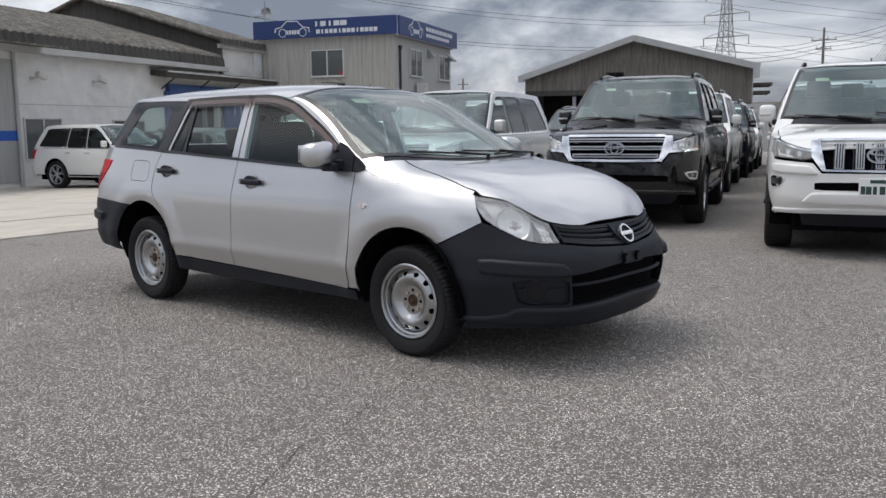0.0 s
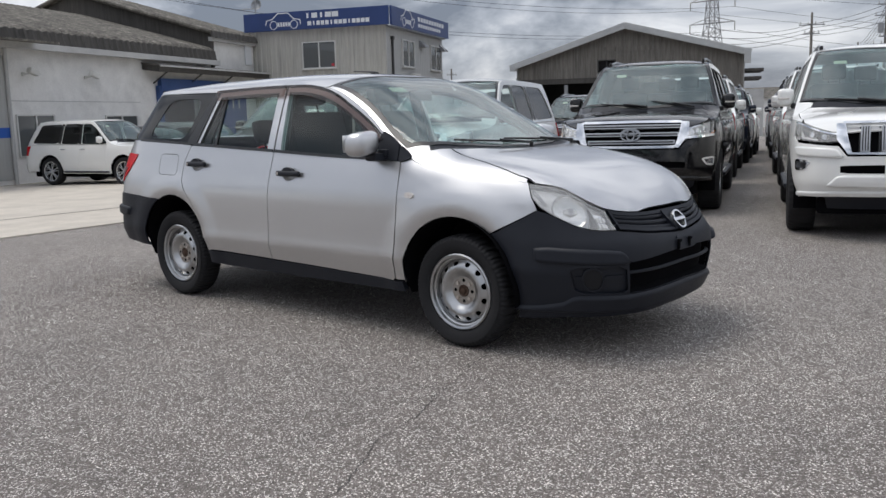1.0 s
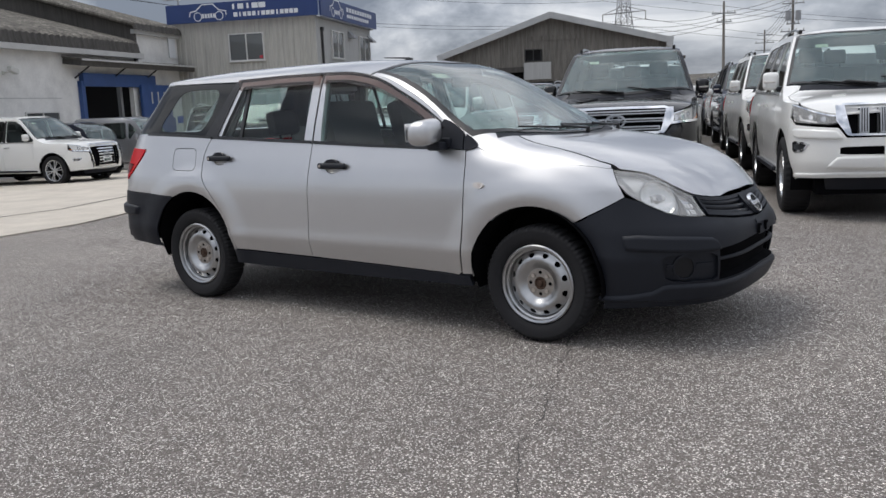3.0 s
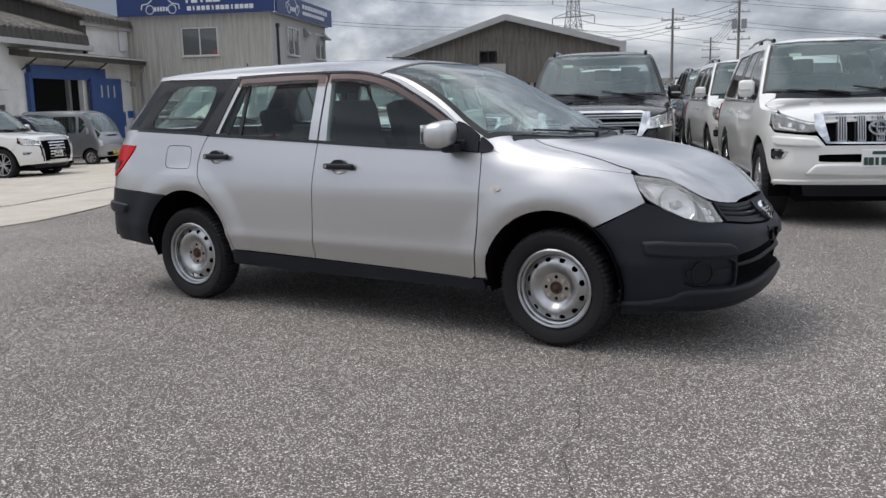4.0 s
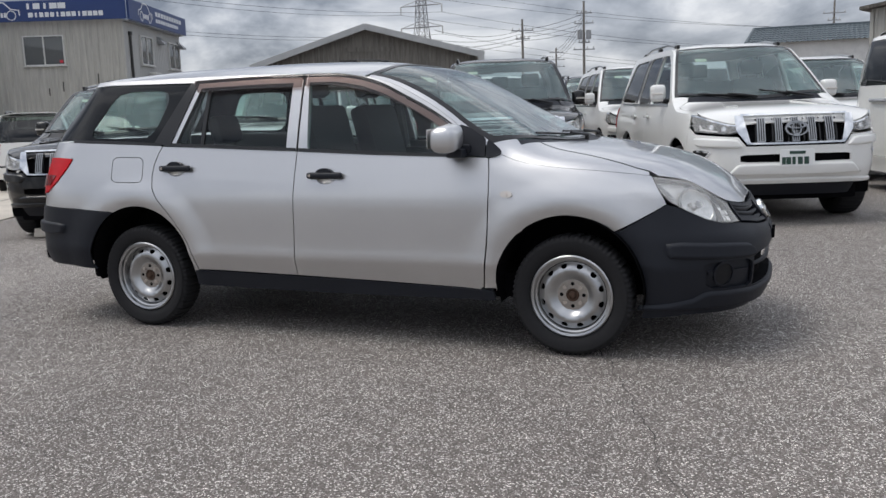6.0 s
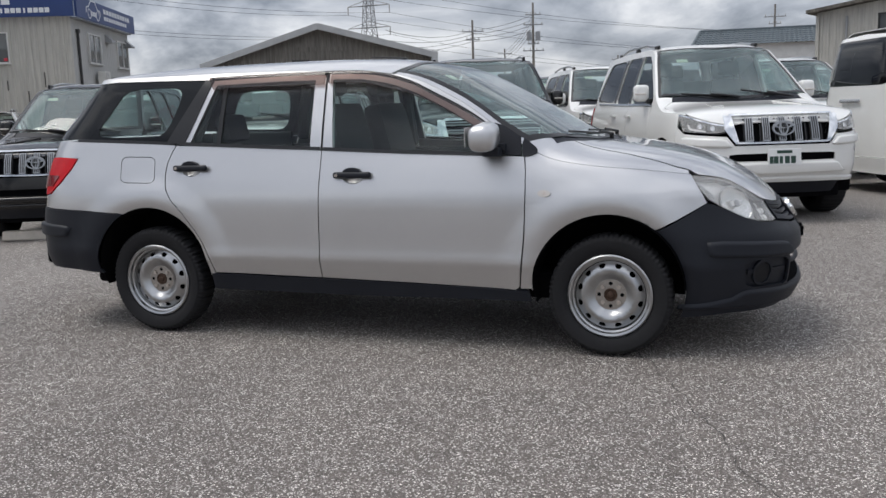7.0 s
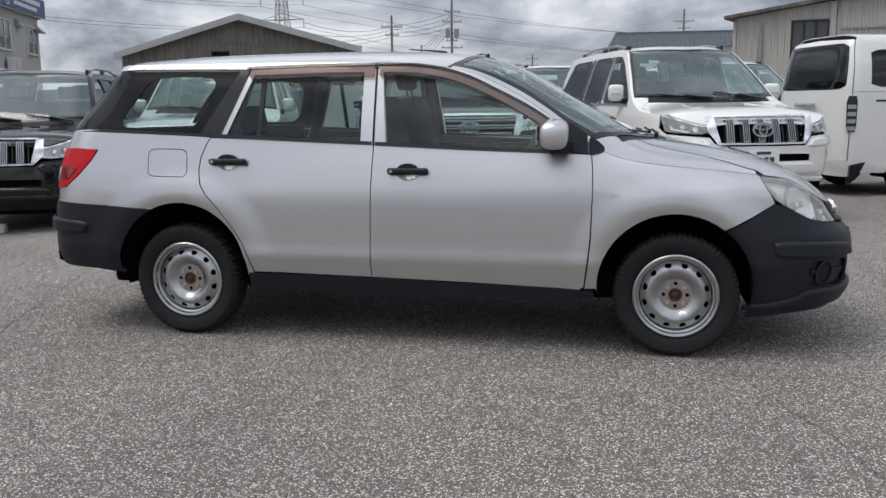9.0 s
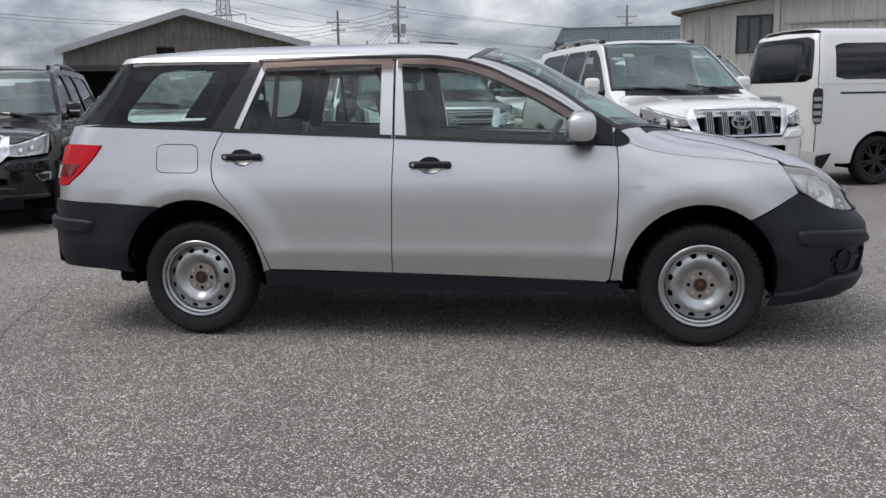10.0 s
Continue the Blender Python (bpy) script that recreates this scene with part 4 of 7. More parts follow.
    part("downpipe", rod_bm((-0.13, 0.08, -0.5), (-0.13, 0.08, E), 0.06), "gutter", ob)
    flood = new("flood_lamp")
    flood.parent = ob
    part("housing", box_bm((0.3, 0.16, 0.2), (14.8, 0.35, 3.0), 0.02), "galv", flood)
    part("arm", rod_bm((14.8, 0.0, 3.15), (14.8, 0.3, 3.05), 0.02), "galv", flood)
    part("awning", box_bm((6.0, 1.6, 0.06), (-2.3, 0.7, 4.48), 0, Matrix.Rotation(radians(-5), 4, "X")), "roof_old", ob)
    for o in ob.children_recursive:
        o.location.x = -o.location.x
        if o.type == "MESH":
            o.data.transform(Matrix.Diagonal((-1, 1, 1, 1)))
            o.data.flip_normals()


workshop()


def right_shed():
    ob = thing("sheet_warehouse", frame_of(5.44, 36.2, -19.7, 0.0), "beige ribbed-sheet warehouse with a high window", "building")
    reach, mid = 24.0, 12.0

    def head(x):
        return 4.72 + 0.13 * (x if x < mid else 2 * mid - x)

    ribbed("gable_wall", reach, 0, 0, 0.27, 0.03, "sheet_beige", ob, x0=0, top=head, openings=((2.40, 3.85, 2.95, 4.50),))
    win = new("window")
    win.parent = ob
    for k in range(3):
        part("pane", box_bm((0.45, 0.02, 1.5), (2.65 + 0.475 * k, 0.08, 3.725)), "office_glass", win)
    part("frame", join_bm([box_bm((1.5, 0.1, 0.06), (3.125, 0.0, z)) for z in (2.95, 4.50)] + [box_bm((0.05, 0.1, 1.5), (2.41 + 0.475 * k, 0.0, 3.725)) for k in range(4)]), "pipe_dark", win)
    part("backing", box_bm((1.6, 0.04, 1.7), (3.125, 0.5, 3.725)), "dark", win)
    part("corner_post", box_bm((0.22, 0.16, 5.2), (4.05, -0.05, 2.6)), "sheet_beige", ob)
    part("corner_post", box_bm((0.14, 0.14, 4.6), (0.05, -0.02, 2.3)), "sheet_beige", ob)
    part("downpipe", rod_bm((1.2, -0.08, 0), (1.2, -0.08, 4.5), 0.05), "galv", ob)
    part("girt", box_bm((reach - 4.3, 0.06, 0.07), (14.2, -0.06, 4.1)), "galv", ob)
    for a, b, za, zb in ((-0.35, mid, head(0) - 0.05, head(mid)), (mid, reach + 0.35, head(mid), head(reach) - 0.05)):
        v = []
        for y in (-0.45, 16):
            for z in (0.03, 0.17):
                v += [(a, y, za + z), (b, y, zb + z)]
        link_mesh("roof_slope", v, [(0, 1, 3, 2), (4, 6, 7, 5), (0, 4, 5, 1), (2, 3, 7, 6), (0, 2, 6, 4), (1, 5, 7, 3)], "roof_old", ob)
    for x in (0.05, reach - 0.05):
        slab("side_wall", (0.1, 16, 4.7), (x, 8, 2.35), "sheet_beige", ob)


right_shed()


def tiled_house():
    ob = thing("low_house", frame_of(-0.03, 65.8, 2.4, 0.0), "low house with a blue-grey tiled roof", "building")
    L, eave, ridge = 13.0, 5.3, 6.55
    slab("wall", (L - 0.6, 6.6, eave), (L / 2, 3.3, eave / 2), "wall_grey", ob)
    verts, faces = [], []
    n, rows = 80, 7
    for j in range(rows):
        t0, t1 = j / rows, (j + 1) / rows
        for tt, lift_ in ((t0, 0.06), (t1, 0.0)):
            for i in range(n + 1):
                x0 = -0.7 + 0.6 * tt
                verts.append((x0 + (L - x0) * i / n, -0.6 + 3.9 * tt, eave - 0.1 + (ridge - eave + 0.1) * tt + lift_ + (0.07 if i % 2 else 0)))
    for r in range(2 * rows - 1):
        for i in range(n):
            a = r * (n + 1) + i
            faces.append((a, a + 1, a + n + 2, a + n + 1))
    link_mesh("roof", verts, faces, "tile_blue", ob)
    part("ridge", box_bm((L + 0.1, 0.35, 0.22), (L / 2, 3.3, ridge + 0.05), 0.05), "tile_blue", ob)
    part("verge", join_bm([rod_bm((-0.7, -0.6, eave - 0.02), (-0.08, 3.3, ridge + 0.06), 0.12, 8)]), "tile_blue", ob)
    link_mesh("back_slope", [(-0.1, 3.3, ridge), (L, 3.3, ridge), (L, 7.2, eave - 0.1), (-0.7, 7.2, eave - 0.1)], [(0, 1, 2, 3)], "tile_blue", ob)
    link_mesh("gable_end", [(0.2, 0, eave), (0.2, 6.6, eave), (0.2, 3.3, ridge - 0.1)], [(0, 1, 2)], "wall_grey", ob)


tiled_house()


def polar(azimuth, dist, eye=(2.6, -4.7)):
    return eye[0] + dist * math.cos(radians(azimuth)), eye[1] + dist * math.sin(radians(azimuth))


def utility_pole(azimuth, dist, height, arms, label):
    x, y = polar(azimuth, dist)
    ob = thing("utility_pole", pose(x, y, -0.5, 0, 0, azimuth - 90 + 8), label, "utility pole", "utility poles")
    part("pole", rod_bm((0, 0, 0), (0, 0, height), 0.17, 12, 0.10), "pole", ob)
    for z, w in arms:
        arm = part("crossarm", box_bm((w, 0.1, 0.1), (0, -0.12, z)), "galv", ob)
        for k in range(4):
            xx = -w / 2 + 0.12 + (w - 0.24) * k / 3
            part("insulator", rod_bm((xx, -0.12, z + 0.05), (xx, -0.12, z + 0.28), 0.055, 8, 0.035), "gutter", arm)
    return ob


utility_pole(106.3, 88, 10.2, ((9.1, 2.2), (8.3, 1.4)), "concrete power pole with two crossarms")
p2 = utility_pole(102.4, 92, 12.1, ((10.9, 1.6), (9.9, 2.0), (8.0, 1.2), (7.3, 2.2)), "crowded concrete power pole with transformers")
for dx in (-0.45, 0.45):
    part("transformer", rod_bm((dx, -0.25, 8.3), (dx, -0.25, 9.2), 0.26, 14), "galv", p2)
utility_pole(104.1, 128, 9.9, ((9.2, 2.0), (8.2, 2.4), (7.2, 2.4)), "far concrete power pole with three crossarms")
utility_pole(87.7, 110, 12.4, ((11.0, 2.4), (10.2, 1.4)), "concrete power pole behind low roofs")
utility_pole(128.6, 118, 8.0, ((7.2, 1.4), (6.3, 1.0)), "far concrete power pole with lamps")
utility_pole(96.9, 140, 9.0, ((8.4, 2.0), (7.4, 2.0)), "far concrete power pole behind parked cars")


def pylon(azimuth, dist, height):
    x, y = polar(azimuth, dist)
    ob = thing("lattice_pylon", pose(x, y, -1, 0, 0, azimuth - 90 - 25), "tall grey steel lattice power pylon far off", "pylon")
    r = 0.11

    def half(z):
        t = z / height
        return 3.6 - 2.4 * min(1, t / 0.62) - 0.75 * max(0, (t - 0.62) / 0.38)

    rods = []
    levels = [height * k / 13 for k in range(14)]
    for z0, z1 in zip(levels, levels[1:]):
        a, b = half(z0), half(z1)
        c0 = [(-a, -a, z0), (a, -a, z0), (a, a, z0), (-a, a, z0)]
        c1 = [(-b, -b, z1), (b, -b, z1), (b, b, z1), (-b, b, z1)]
        for i in range(4):
            j = (i + 1) % 4
            rods += [rod_bm(c0[i], c1[i], r, 4), rod_bm(c0[i], c1[j], r * 0.6, 4), rod_bm(c0[j], c1[i], r * 0.6, 4), rod_bm(c1[i], c1[j], r * 0.6, 4)]
    part("lattice", join_bm(rods), "galv", ob)
    tops = []
    for z in (0.60, 0.74, 0.88):
        w = 5.6 - 2.2 * abs(z - 0.66)
        h = z * height
        for s in (-1, 1):
            arm = part("crossarm", join_bm([rod_bm((0, -0.6, h), (s * w, 0, h), r, 4), rod_bm((0, 0.6, h), (s * w, 0, h), r, 4), rod_bm((0, 0, h + 1.5), (s * w, 0, h), r * 0.8, 4)] + [rod_bm((s * w * k / 4, -0.6 * (1 - k / 4), h), (s * w * (k + 1) / 4, 0.6 * (1 - (k + 1) / 4), h), r * 0.5, 4) for k in range(4)]), "galv", ob)
            part("insulator", rod_bm((s * w, 0, h), (s * w, 0, h - 1.9), 0.14, 6), "gutter", arm)
            tops.append(ob.matrix_world @ Vector((s * w, 0, h - 1.9)))
    return tops


TOPS = pylon(112.6, 215, 36.5)


def wire(name, a, b, sag, radius, label):
    cu = bpy.data.curves.new(name, "CURVE")
    cu.dimensions, cu.bevel_depth, cu.bevel_resolution = "3D", radius, 1
    sp = cu.splines.new("POLY")
    n = 24
    sp.points.add(n)
    for i in range(n + 1):
        t = i / n
        p = Vector(a).lerp(Vector(b), t)
        sp.points[i].co = (p.x, p.y, p.z - 4 * sag * t * (1 - t), 1)
    cu.materials.append(M["wire"])
    return tagged(new(name, cu), label, "cable", "overhead lines")


for k, p in enumerate(TOPS):
    near = Vector(polar(150 + 1.5 * (k % 2), 150)).to_3d() + Vector((0, 0, p.z + 4 + 1.5 * (k // 2)))
    wire("power_line", p, near, 4.0, 0.035, "thin dark high-voltage line under the sky")
    far_end = Vector(polar(70 + 2 * (k % 2), 260)).to_3d() + Vector((0, 0, p.z - 12))
    wire("power_line", p, far_end, 6.0, 0.035, "thin dark high-voltage line under the sky")
for k in range(4):
    a, b, c = Vector((*polar(106.3, 88), 8.7 - 0.35 * k)), Vector((*polar(102.4, 92), 10.4 - 0.5 * k)), Vector((*polar(104.1, 128), 9.0 - 0.4 * k))
    wire("pole_line", a, b, 0.25, 0.02, "thin dark cable between two power poles")
    wire("pole_line", b, c, 0.5, 0.02, "thin dark cable between two power poles")
    wire("pole_line", a, Vector((*polar(112 + k, 70), 7.4 - 0.5 * k)), 0.6, 0.02, "thin dark cable from a power pole")


def far_rows():
    """Low roofs and hedges that close the horizon."""
    rng = random.Random(11)
    for az in (76, 80, 95, 99, 103, 108, 133, 138, 60, 66, 50):
        x, y = polar(az, rng.uniform(95, 130))
        w, h = rng.uniform(10, 18), rng.uniform(2.6, 3.6)
        ob = thing("far_building", pose(x, y, -0.8, 0, 0, az - 90 + rng.uniform(-15, 15)), "low grey building far beyond the yard", "building", "far buildings")
        slab("wall", (w, 6, h), (0, 0, h / 2), "wall_grey", ob)
        v = [(-w / 2 - .3, -3.4, h), (w / 2 + .3, -3.4, h), (w / 2 + .3, 0, h + 1.1), (-w / 2 - .3, 0, h + 1.1), (w / 2 + .3, 3.4, h), (-w / 2 - .3, 3.4, h)]
        link_mesh("roof", v, [(0, 1, 2, 3), (3, 2, 4, 5), (0, 3, 5), (1, 4, 2)], "roof_old", ob)


far_rows()

# ---- wheels ----
def tyre_and_rim(parent, name, at, out, R, rim_r, width, style, sides=72, tread=True):
    """A wheel under a car; out is -1 on the right side and 1 on the left."""
    wh = new(name)
    wh.parent = parent
    wh.matrix_local = pose(*at) @ (pose(0, 0, 0, 0, 0, 180) if out > 0 else Matrix())
    w = width / 2
    s = rim_r + 0.012
    mid = (R + s) / 2

    def wob(i, j):
        if not tread:
            return 0
        if j in (6, 7, 8, 11, 12):
            return (-0.004 if j == 6 else -0.007) if i % 4 < 2 else 0.0
        return -0.007 if j in (9, 10) and i % 8 < 2 else 0.0

    prof = [(s - 0.012, -w * 0.62), (s, -w * 0.80), (s + 0.012, -w * 0.90), (mid - 0.01, -w * 1.02), (mid + 0.018, -w * 1.02), (R - 0.042, -w * 0.98), (R - 0.026, -w * 0.95), (R - 0.012, -w * 0.88),
            (R - 0.003, -w * 0.74), (R, -w * 0.3), (R, w * 0.3), (R - 0.003, w * 0.74), (R - 0.012, w * 0.88), (R - 0.04, w * 0.98), (mid, w * 1.02), (s, w * 0.8), (s - 0.01, w * 0.6)]
    lathe("tyre", prof, "rubber", wh, sides * 4 if tread else 40, wob)
    r = rim_r
    if style == "steel":
        rim = lathe("rim", [(r - 0.02, w * 0.6), (r - 0.022, -w * 0.2), (r - 0.016, -w * 0.62), (r + 0.004, -w * 0.74), (r + 0.008, -w * 0.84), (r + 0.001, -w * 0.90), (r - 0.010, -w * 0.84), (r - 0.014, -w * 0.66), (r - 0.022, -w * 0.60), (r - 0.026, -w * 0.42)], "steel", wh, 64, label="worn silver steel wheel")
        dish = curve([(0.0, 0.30), (0.062, 0.30), (0.074, 0.33), (0.108, 0.62), (0.119, 0.68), (0.130, 0.67), (0.160, 0.46), (r - 0.020, 0.36)])

        def disc(a, b):
            return a, -w * dish(np.hypot(a, b)) , b

        holes = [soften([(math.cos(t) * 0.1500 + math.cos(t) * dx - math.sin(t) * dz, math.sin(t) * 0.1500 + math.sin(t) * dx + math.cos(t) * dz) for dx, dz in ((-0.011, -0.012), (0.011, -0.019), (0.011, 0.019), (-0.011, 0.012))], 1) for t in (2 * math.pi * (k + 0.5) / 12 for k in range(12))]
        centre = oval(0, 0, 0.031, 0.031, 20)
        panel("disc", oval(0, 0, r - 0.029, r - 0.029, 56), disc, "steel", wh, holes=holes + [centre], step=0.014, gap=0, depth=0.006, middle=(0, 0.4, 0))
        # near-black disc paints the shade behind the wheel holes
        lathe("backing", [(r - 0.03, w * 0.1), (0.02, w * 0.1)], "well", wh, 32)
        lathe("hub", [(0.033, -w * 0.10), (0.033, -w * 0.40), (0.029, -w * 0.43), (0.025, -w * 0.41), (0.022, -w * 0.36), (0.017, -w * 0.38), (0.015, -w * 0.47), (0.010, -w * 0.50), (0.0, -w * 0.50)], "rust", wh, 24, label="rusty bare hub")
        lathe("hub_plate", [(0.080, -w * 0.30), (0.079, -w * 0.345), (0.074, -w * 0.352), (0.030, -w * 0.352)], "hub_plate", wh, 32)
        for k in range(4):
            a = math.pi / 4 + k * math.pi / 2
            part("wheel_nut", rod_bm((0.054 * math.cos(a), -w * 0.20, 0.054 * math.sin(a)), (0.054 * math.cos(a), -w * 0.47, 0.054 * math.sin(a)), 0.0125, 6, 0.0105), "nut", wh)
            b = a + math.pi / 4
            part("stud_hole", rod_bm((0.056 * math.cos(b), -w * 0.22, 0.056 * math.sin(b)), (0.056 * math.cos(b), -w * 0.362, 0.056 * math.sin(b)), 0.0095, 12), "well", wh)
    else:
        m = "dark_alloy" if style == "dark" else "alloy"
        lathe("rim", [(r - 0.02, w * 0.6), (r - 0.03, -w * 0.2), (r - 0.012, -w * 0.7), (r + 0.008, -w * 0.82), (r + 0.006, -w * 0.90), (r - 0.014, -w * 0.84), (r - 0.03, -w * 0.5)], m, wh, 48)
        # shade between the spokes, put in as a near-black disc
        lathe("backing", [(r - 0.03, -w * 0.05), (0.02, -w * 0.05)], "well", wh, 24)
        n = 6
        for k in range(n):
            a = 360 / n * k + 15
            spoke = []
            for d in (-9, 9):
                t = pose(0, 0, 0, 0, -(a + d), 0)
                spoke.append(box_bm((r - 0.05, 0.035, 0.030), ((r - 0.05) / 2 + 0.03, -w * 0.62, 0), 0.008))
                bmesh.ops.transform(spoke[-1], matrix=t, verts=spoke[-1].verts)
            part("spoke", join_bm(spoke), m if style != "dark" or k % 1 else m, wh)
        lathe("cap", [(0.075, -w * 0.4), (0.075, -w * 0.66), (0.05, -w * 0.74), (0.0, -w * 0.75)], m, wh, 20)
    return wh


def seat(parent, x, y, z, wide=0.48, high=0.62, lean=14):
    s = new("seat")
    s.parent = parent
    s.matrix_local = pose(x, y, z)
    part("cushion", box_bm((0.5, wide, 0.16), (0.05, 0, 0.08), 0.05), "seat", s, smooth=True)
    back = pose(-0.2, 0, 0.12, 0, -lean, 0)
    b = box_bm((0.13, wide, high), (0, 0, high / 2), 0.05)
    bmesh.ops.transform(b, matrix=back, verts=b.verts)
    part("backrest", b, "seat", s, smooth=True)
    h = join_bm([box_bm((0.09, 0.26, 0.18), (0, 0, high + 0.14), 0.04)] + [rod_bm((0, d, high), (0, d, high + 0.08), 0.007) for d in (-0.06, 0.06)])
    bmesh.ops.transform(h, matrix=back, verts=h.verts)
    part("headrest", h, "seat", s, smooth=True)
    return s


def steering_wheel(parent, x, y, z, r=0.185):
    w = new("steering_wheel")
    w.parent = parent
    w.matrix_local = pose(x, y, z, 0, -62, 0)
    bm = bmesh.new()
    n, k = 32, 8
    ring = [[bm.verts.new(((r + 0.016 * math.cos(b)) * math.cos(a), (r + 0.016 * math.cos(b)) * math.sin(a), 0.016 * math.sin(b))) for b in (2 * math.pi * j / k for j in range(k))] for a in (2 * math.pi * i / n for i in range(n))]
    for i in range(n):
        for j in range(k):
            bm.faces.new((ring[i][j], ring[(i + 1) % n][j], ring[(i + 1) % n][(j + 1) % k], ring[i][(j + 1) % k]))
    part("rim", bm, "cabin", w, smooth=True)
    part("hub", join_bm([box_bm((0.14, 0.16, 0.05), (0, 0, 0), 0.02), box_bm((0.05, 2 * r, 0.02), (0.01, 0, 0.005)), box_bm((r, 0.04, 0.02), (-r / 2, 0, 0.005))]), "cabin", w)


def wheel_house(parent, x, z, r, y_in, y_out, half=None):
    """The dark liner inside a wheel arch, blackened further for the shade there."""
    for s in (-1, 1):
        verts, faces = [], []
        n = 20
        for i in range(n + 1):
            a = radians(-14 + 208 * i / n)
            for y in (y_out, y_in):
                zz = z + r * math.sin(a)
                yy = min(y, float(half(zz)) - 0.008) if half and y == y_out else y
                verts.append((x + r * math.cos(a), s * yy, zz))
        for i in range(n):
            faces.append((2 * i, 2 * i + 1, 2 * i + 3, 2 * i + 2))
        k = len(verts)
        verts += [(x + r * math.cos(radians(-14 + 208 * i / n)), s * y_in, z + r * math.sin(radians(-14 + 208 * i / n))) for i in range(n + 1)]
        faces.append(tuple(range(k, k + n + 1)))
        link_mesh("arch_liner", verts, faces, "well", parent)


def ring_bm(rx, rz, t, deep):
    """A flat oval ring in the y-z plane, for badges."""
    bm = bmesh.new()
    n = 28
    rows = []
    for x in (-deep / 2, deep / 2):
        for k in (1.0, 1.0 - t):
            rows.append([bm.verts.new((x, k * rx * math.cos(2 * math.pi * i / n), k * rz * math.sin(2 * math.pi * i / n))) for i in range(n)])
    for a, b in ((0, 1), (1, 3), (3, 2), (2, 0)):
        for i in range(n):
            j = (i + 1) % n
            bm.faces.new((rows[a][i], rows[a][j], rows[b][j], rows[b][i]))
    bmesh.ops.recalc_face_normals(bm, faces=bm.faces)
    return bm


# ---- the silver station wagon ----
AD = Shell(
    half=[(.16, .765), (.25, .786), (.33, .808), (.40, .829), (.44, .8415), (.452, .8445), (.466, .8445), (.49, .8425), (.52, .8405), (.56, .8398), (.64, .8395), (.72, .8385), (.77, .8355), (.80, .8315), (.85, .820), (.93, .797), (1.0, .775), (1.1, .745), (1.25, .69), (1.40, .63), (1.47, .59)],
    front=[(.16, 2.08), (.25, 2.16), (.35, 2.20), (.45, 2.21), (.56, 2.20), (.62, 2.155), (.68, 2.11), (.74, 2.075), (.80, 2.05), (.86, 2.0), (.92, 1.95), (1.0, 1.9)],
    rear=[(.3, -2.15), (.45, -2.19), (.62, -2.19), (.72, -2.17), (.9, -2.15), (1.1, -2.085), (1.3, -1.91), (1.45, -1.79)],
    edge=[(-2.1, 1.450), (-1.9, 1.453), (-1.6, 1.460), (-.95, 1.460), (-.23, 1.450), (.1, 1.425), (.25, 1.395), (.5, 1.285), (.64, 1.20), (.77, 1.105), (.9, 1.03), (1.05, .975), (1.2, .95), (1.45, .925), (1.69, .893), (1.82, .858), (1.92, .80), (2.0, .745), (2.05, .724), (2.09, .712)],
    crown=[(-2.1, 1.478), (-1.8, 1.492), (-1.2, 1.527), (-.5, 1.533), (0, 1.520), (.25, 1.492), (.37, 1.463), (.8, 1.244), (1.2, 1.043), (1.26, 1.033), (1.42, 1.010), (1.575, .981), (1.70, .950), (1.80, .915), (1.88, .876), (1.95, .835), (2.0, .800), (2.05, .757), (2.09, .715)],
    xs=.8, xr=-1.5, nf=3.3, nr=5.0, bow=((.05, 3.0), (.5, 5.0), (1.0, 5.4), (1.8, 5.0), (2.05, 4.0)), flares=((1.288, .34, .367, .015, .20), (-1.285, .355, .372, .013, .19)), fold=(.84, 1.84, .12, .013))
YC = .10


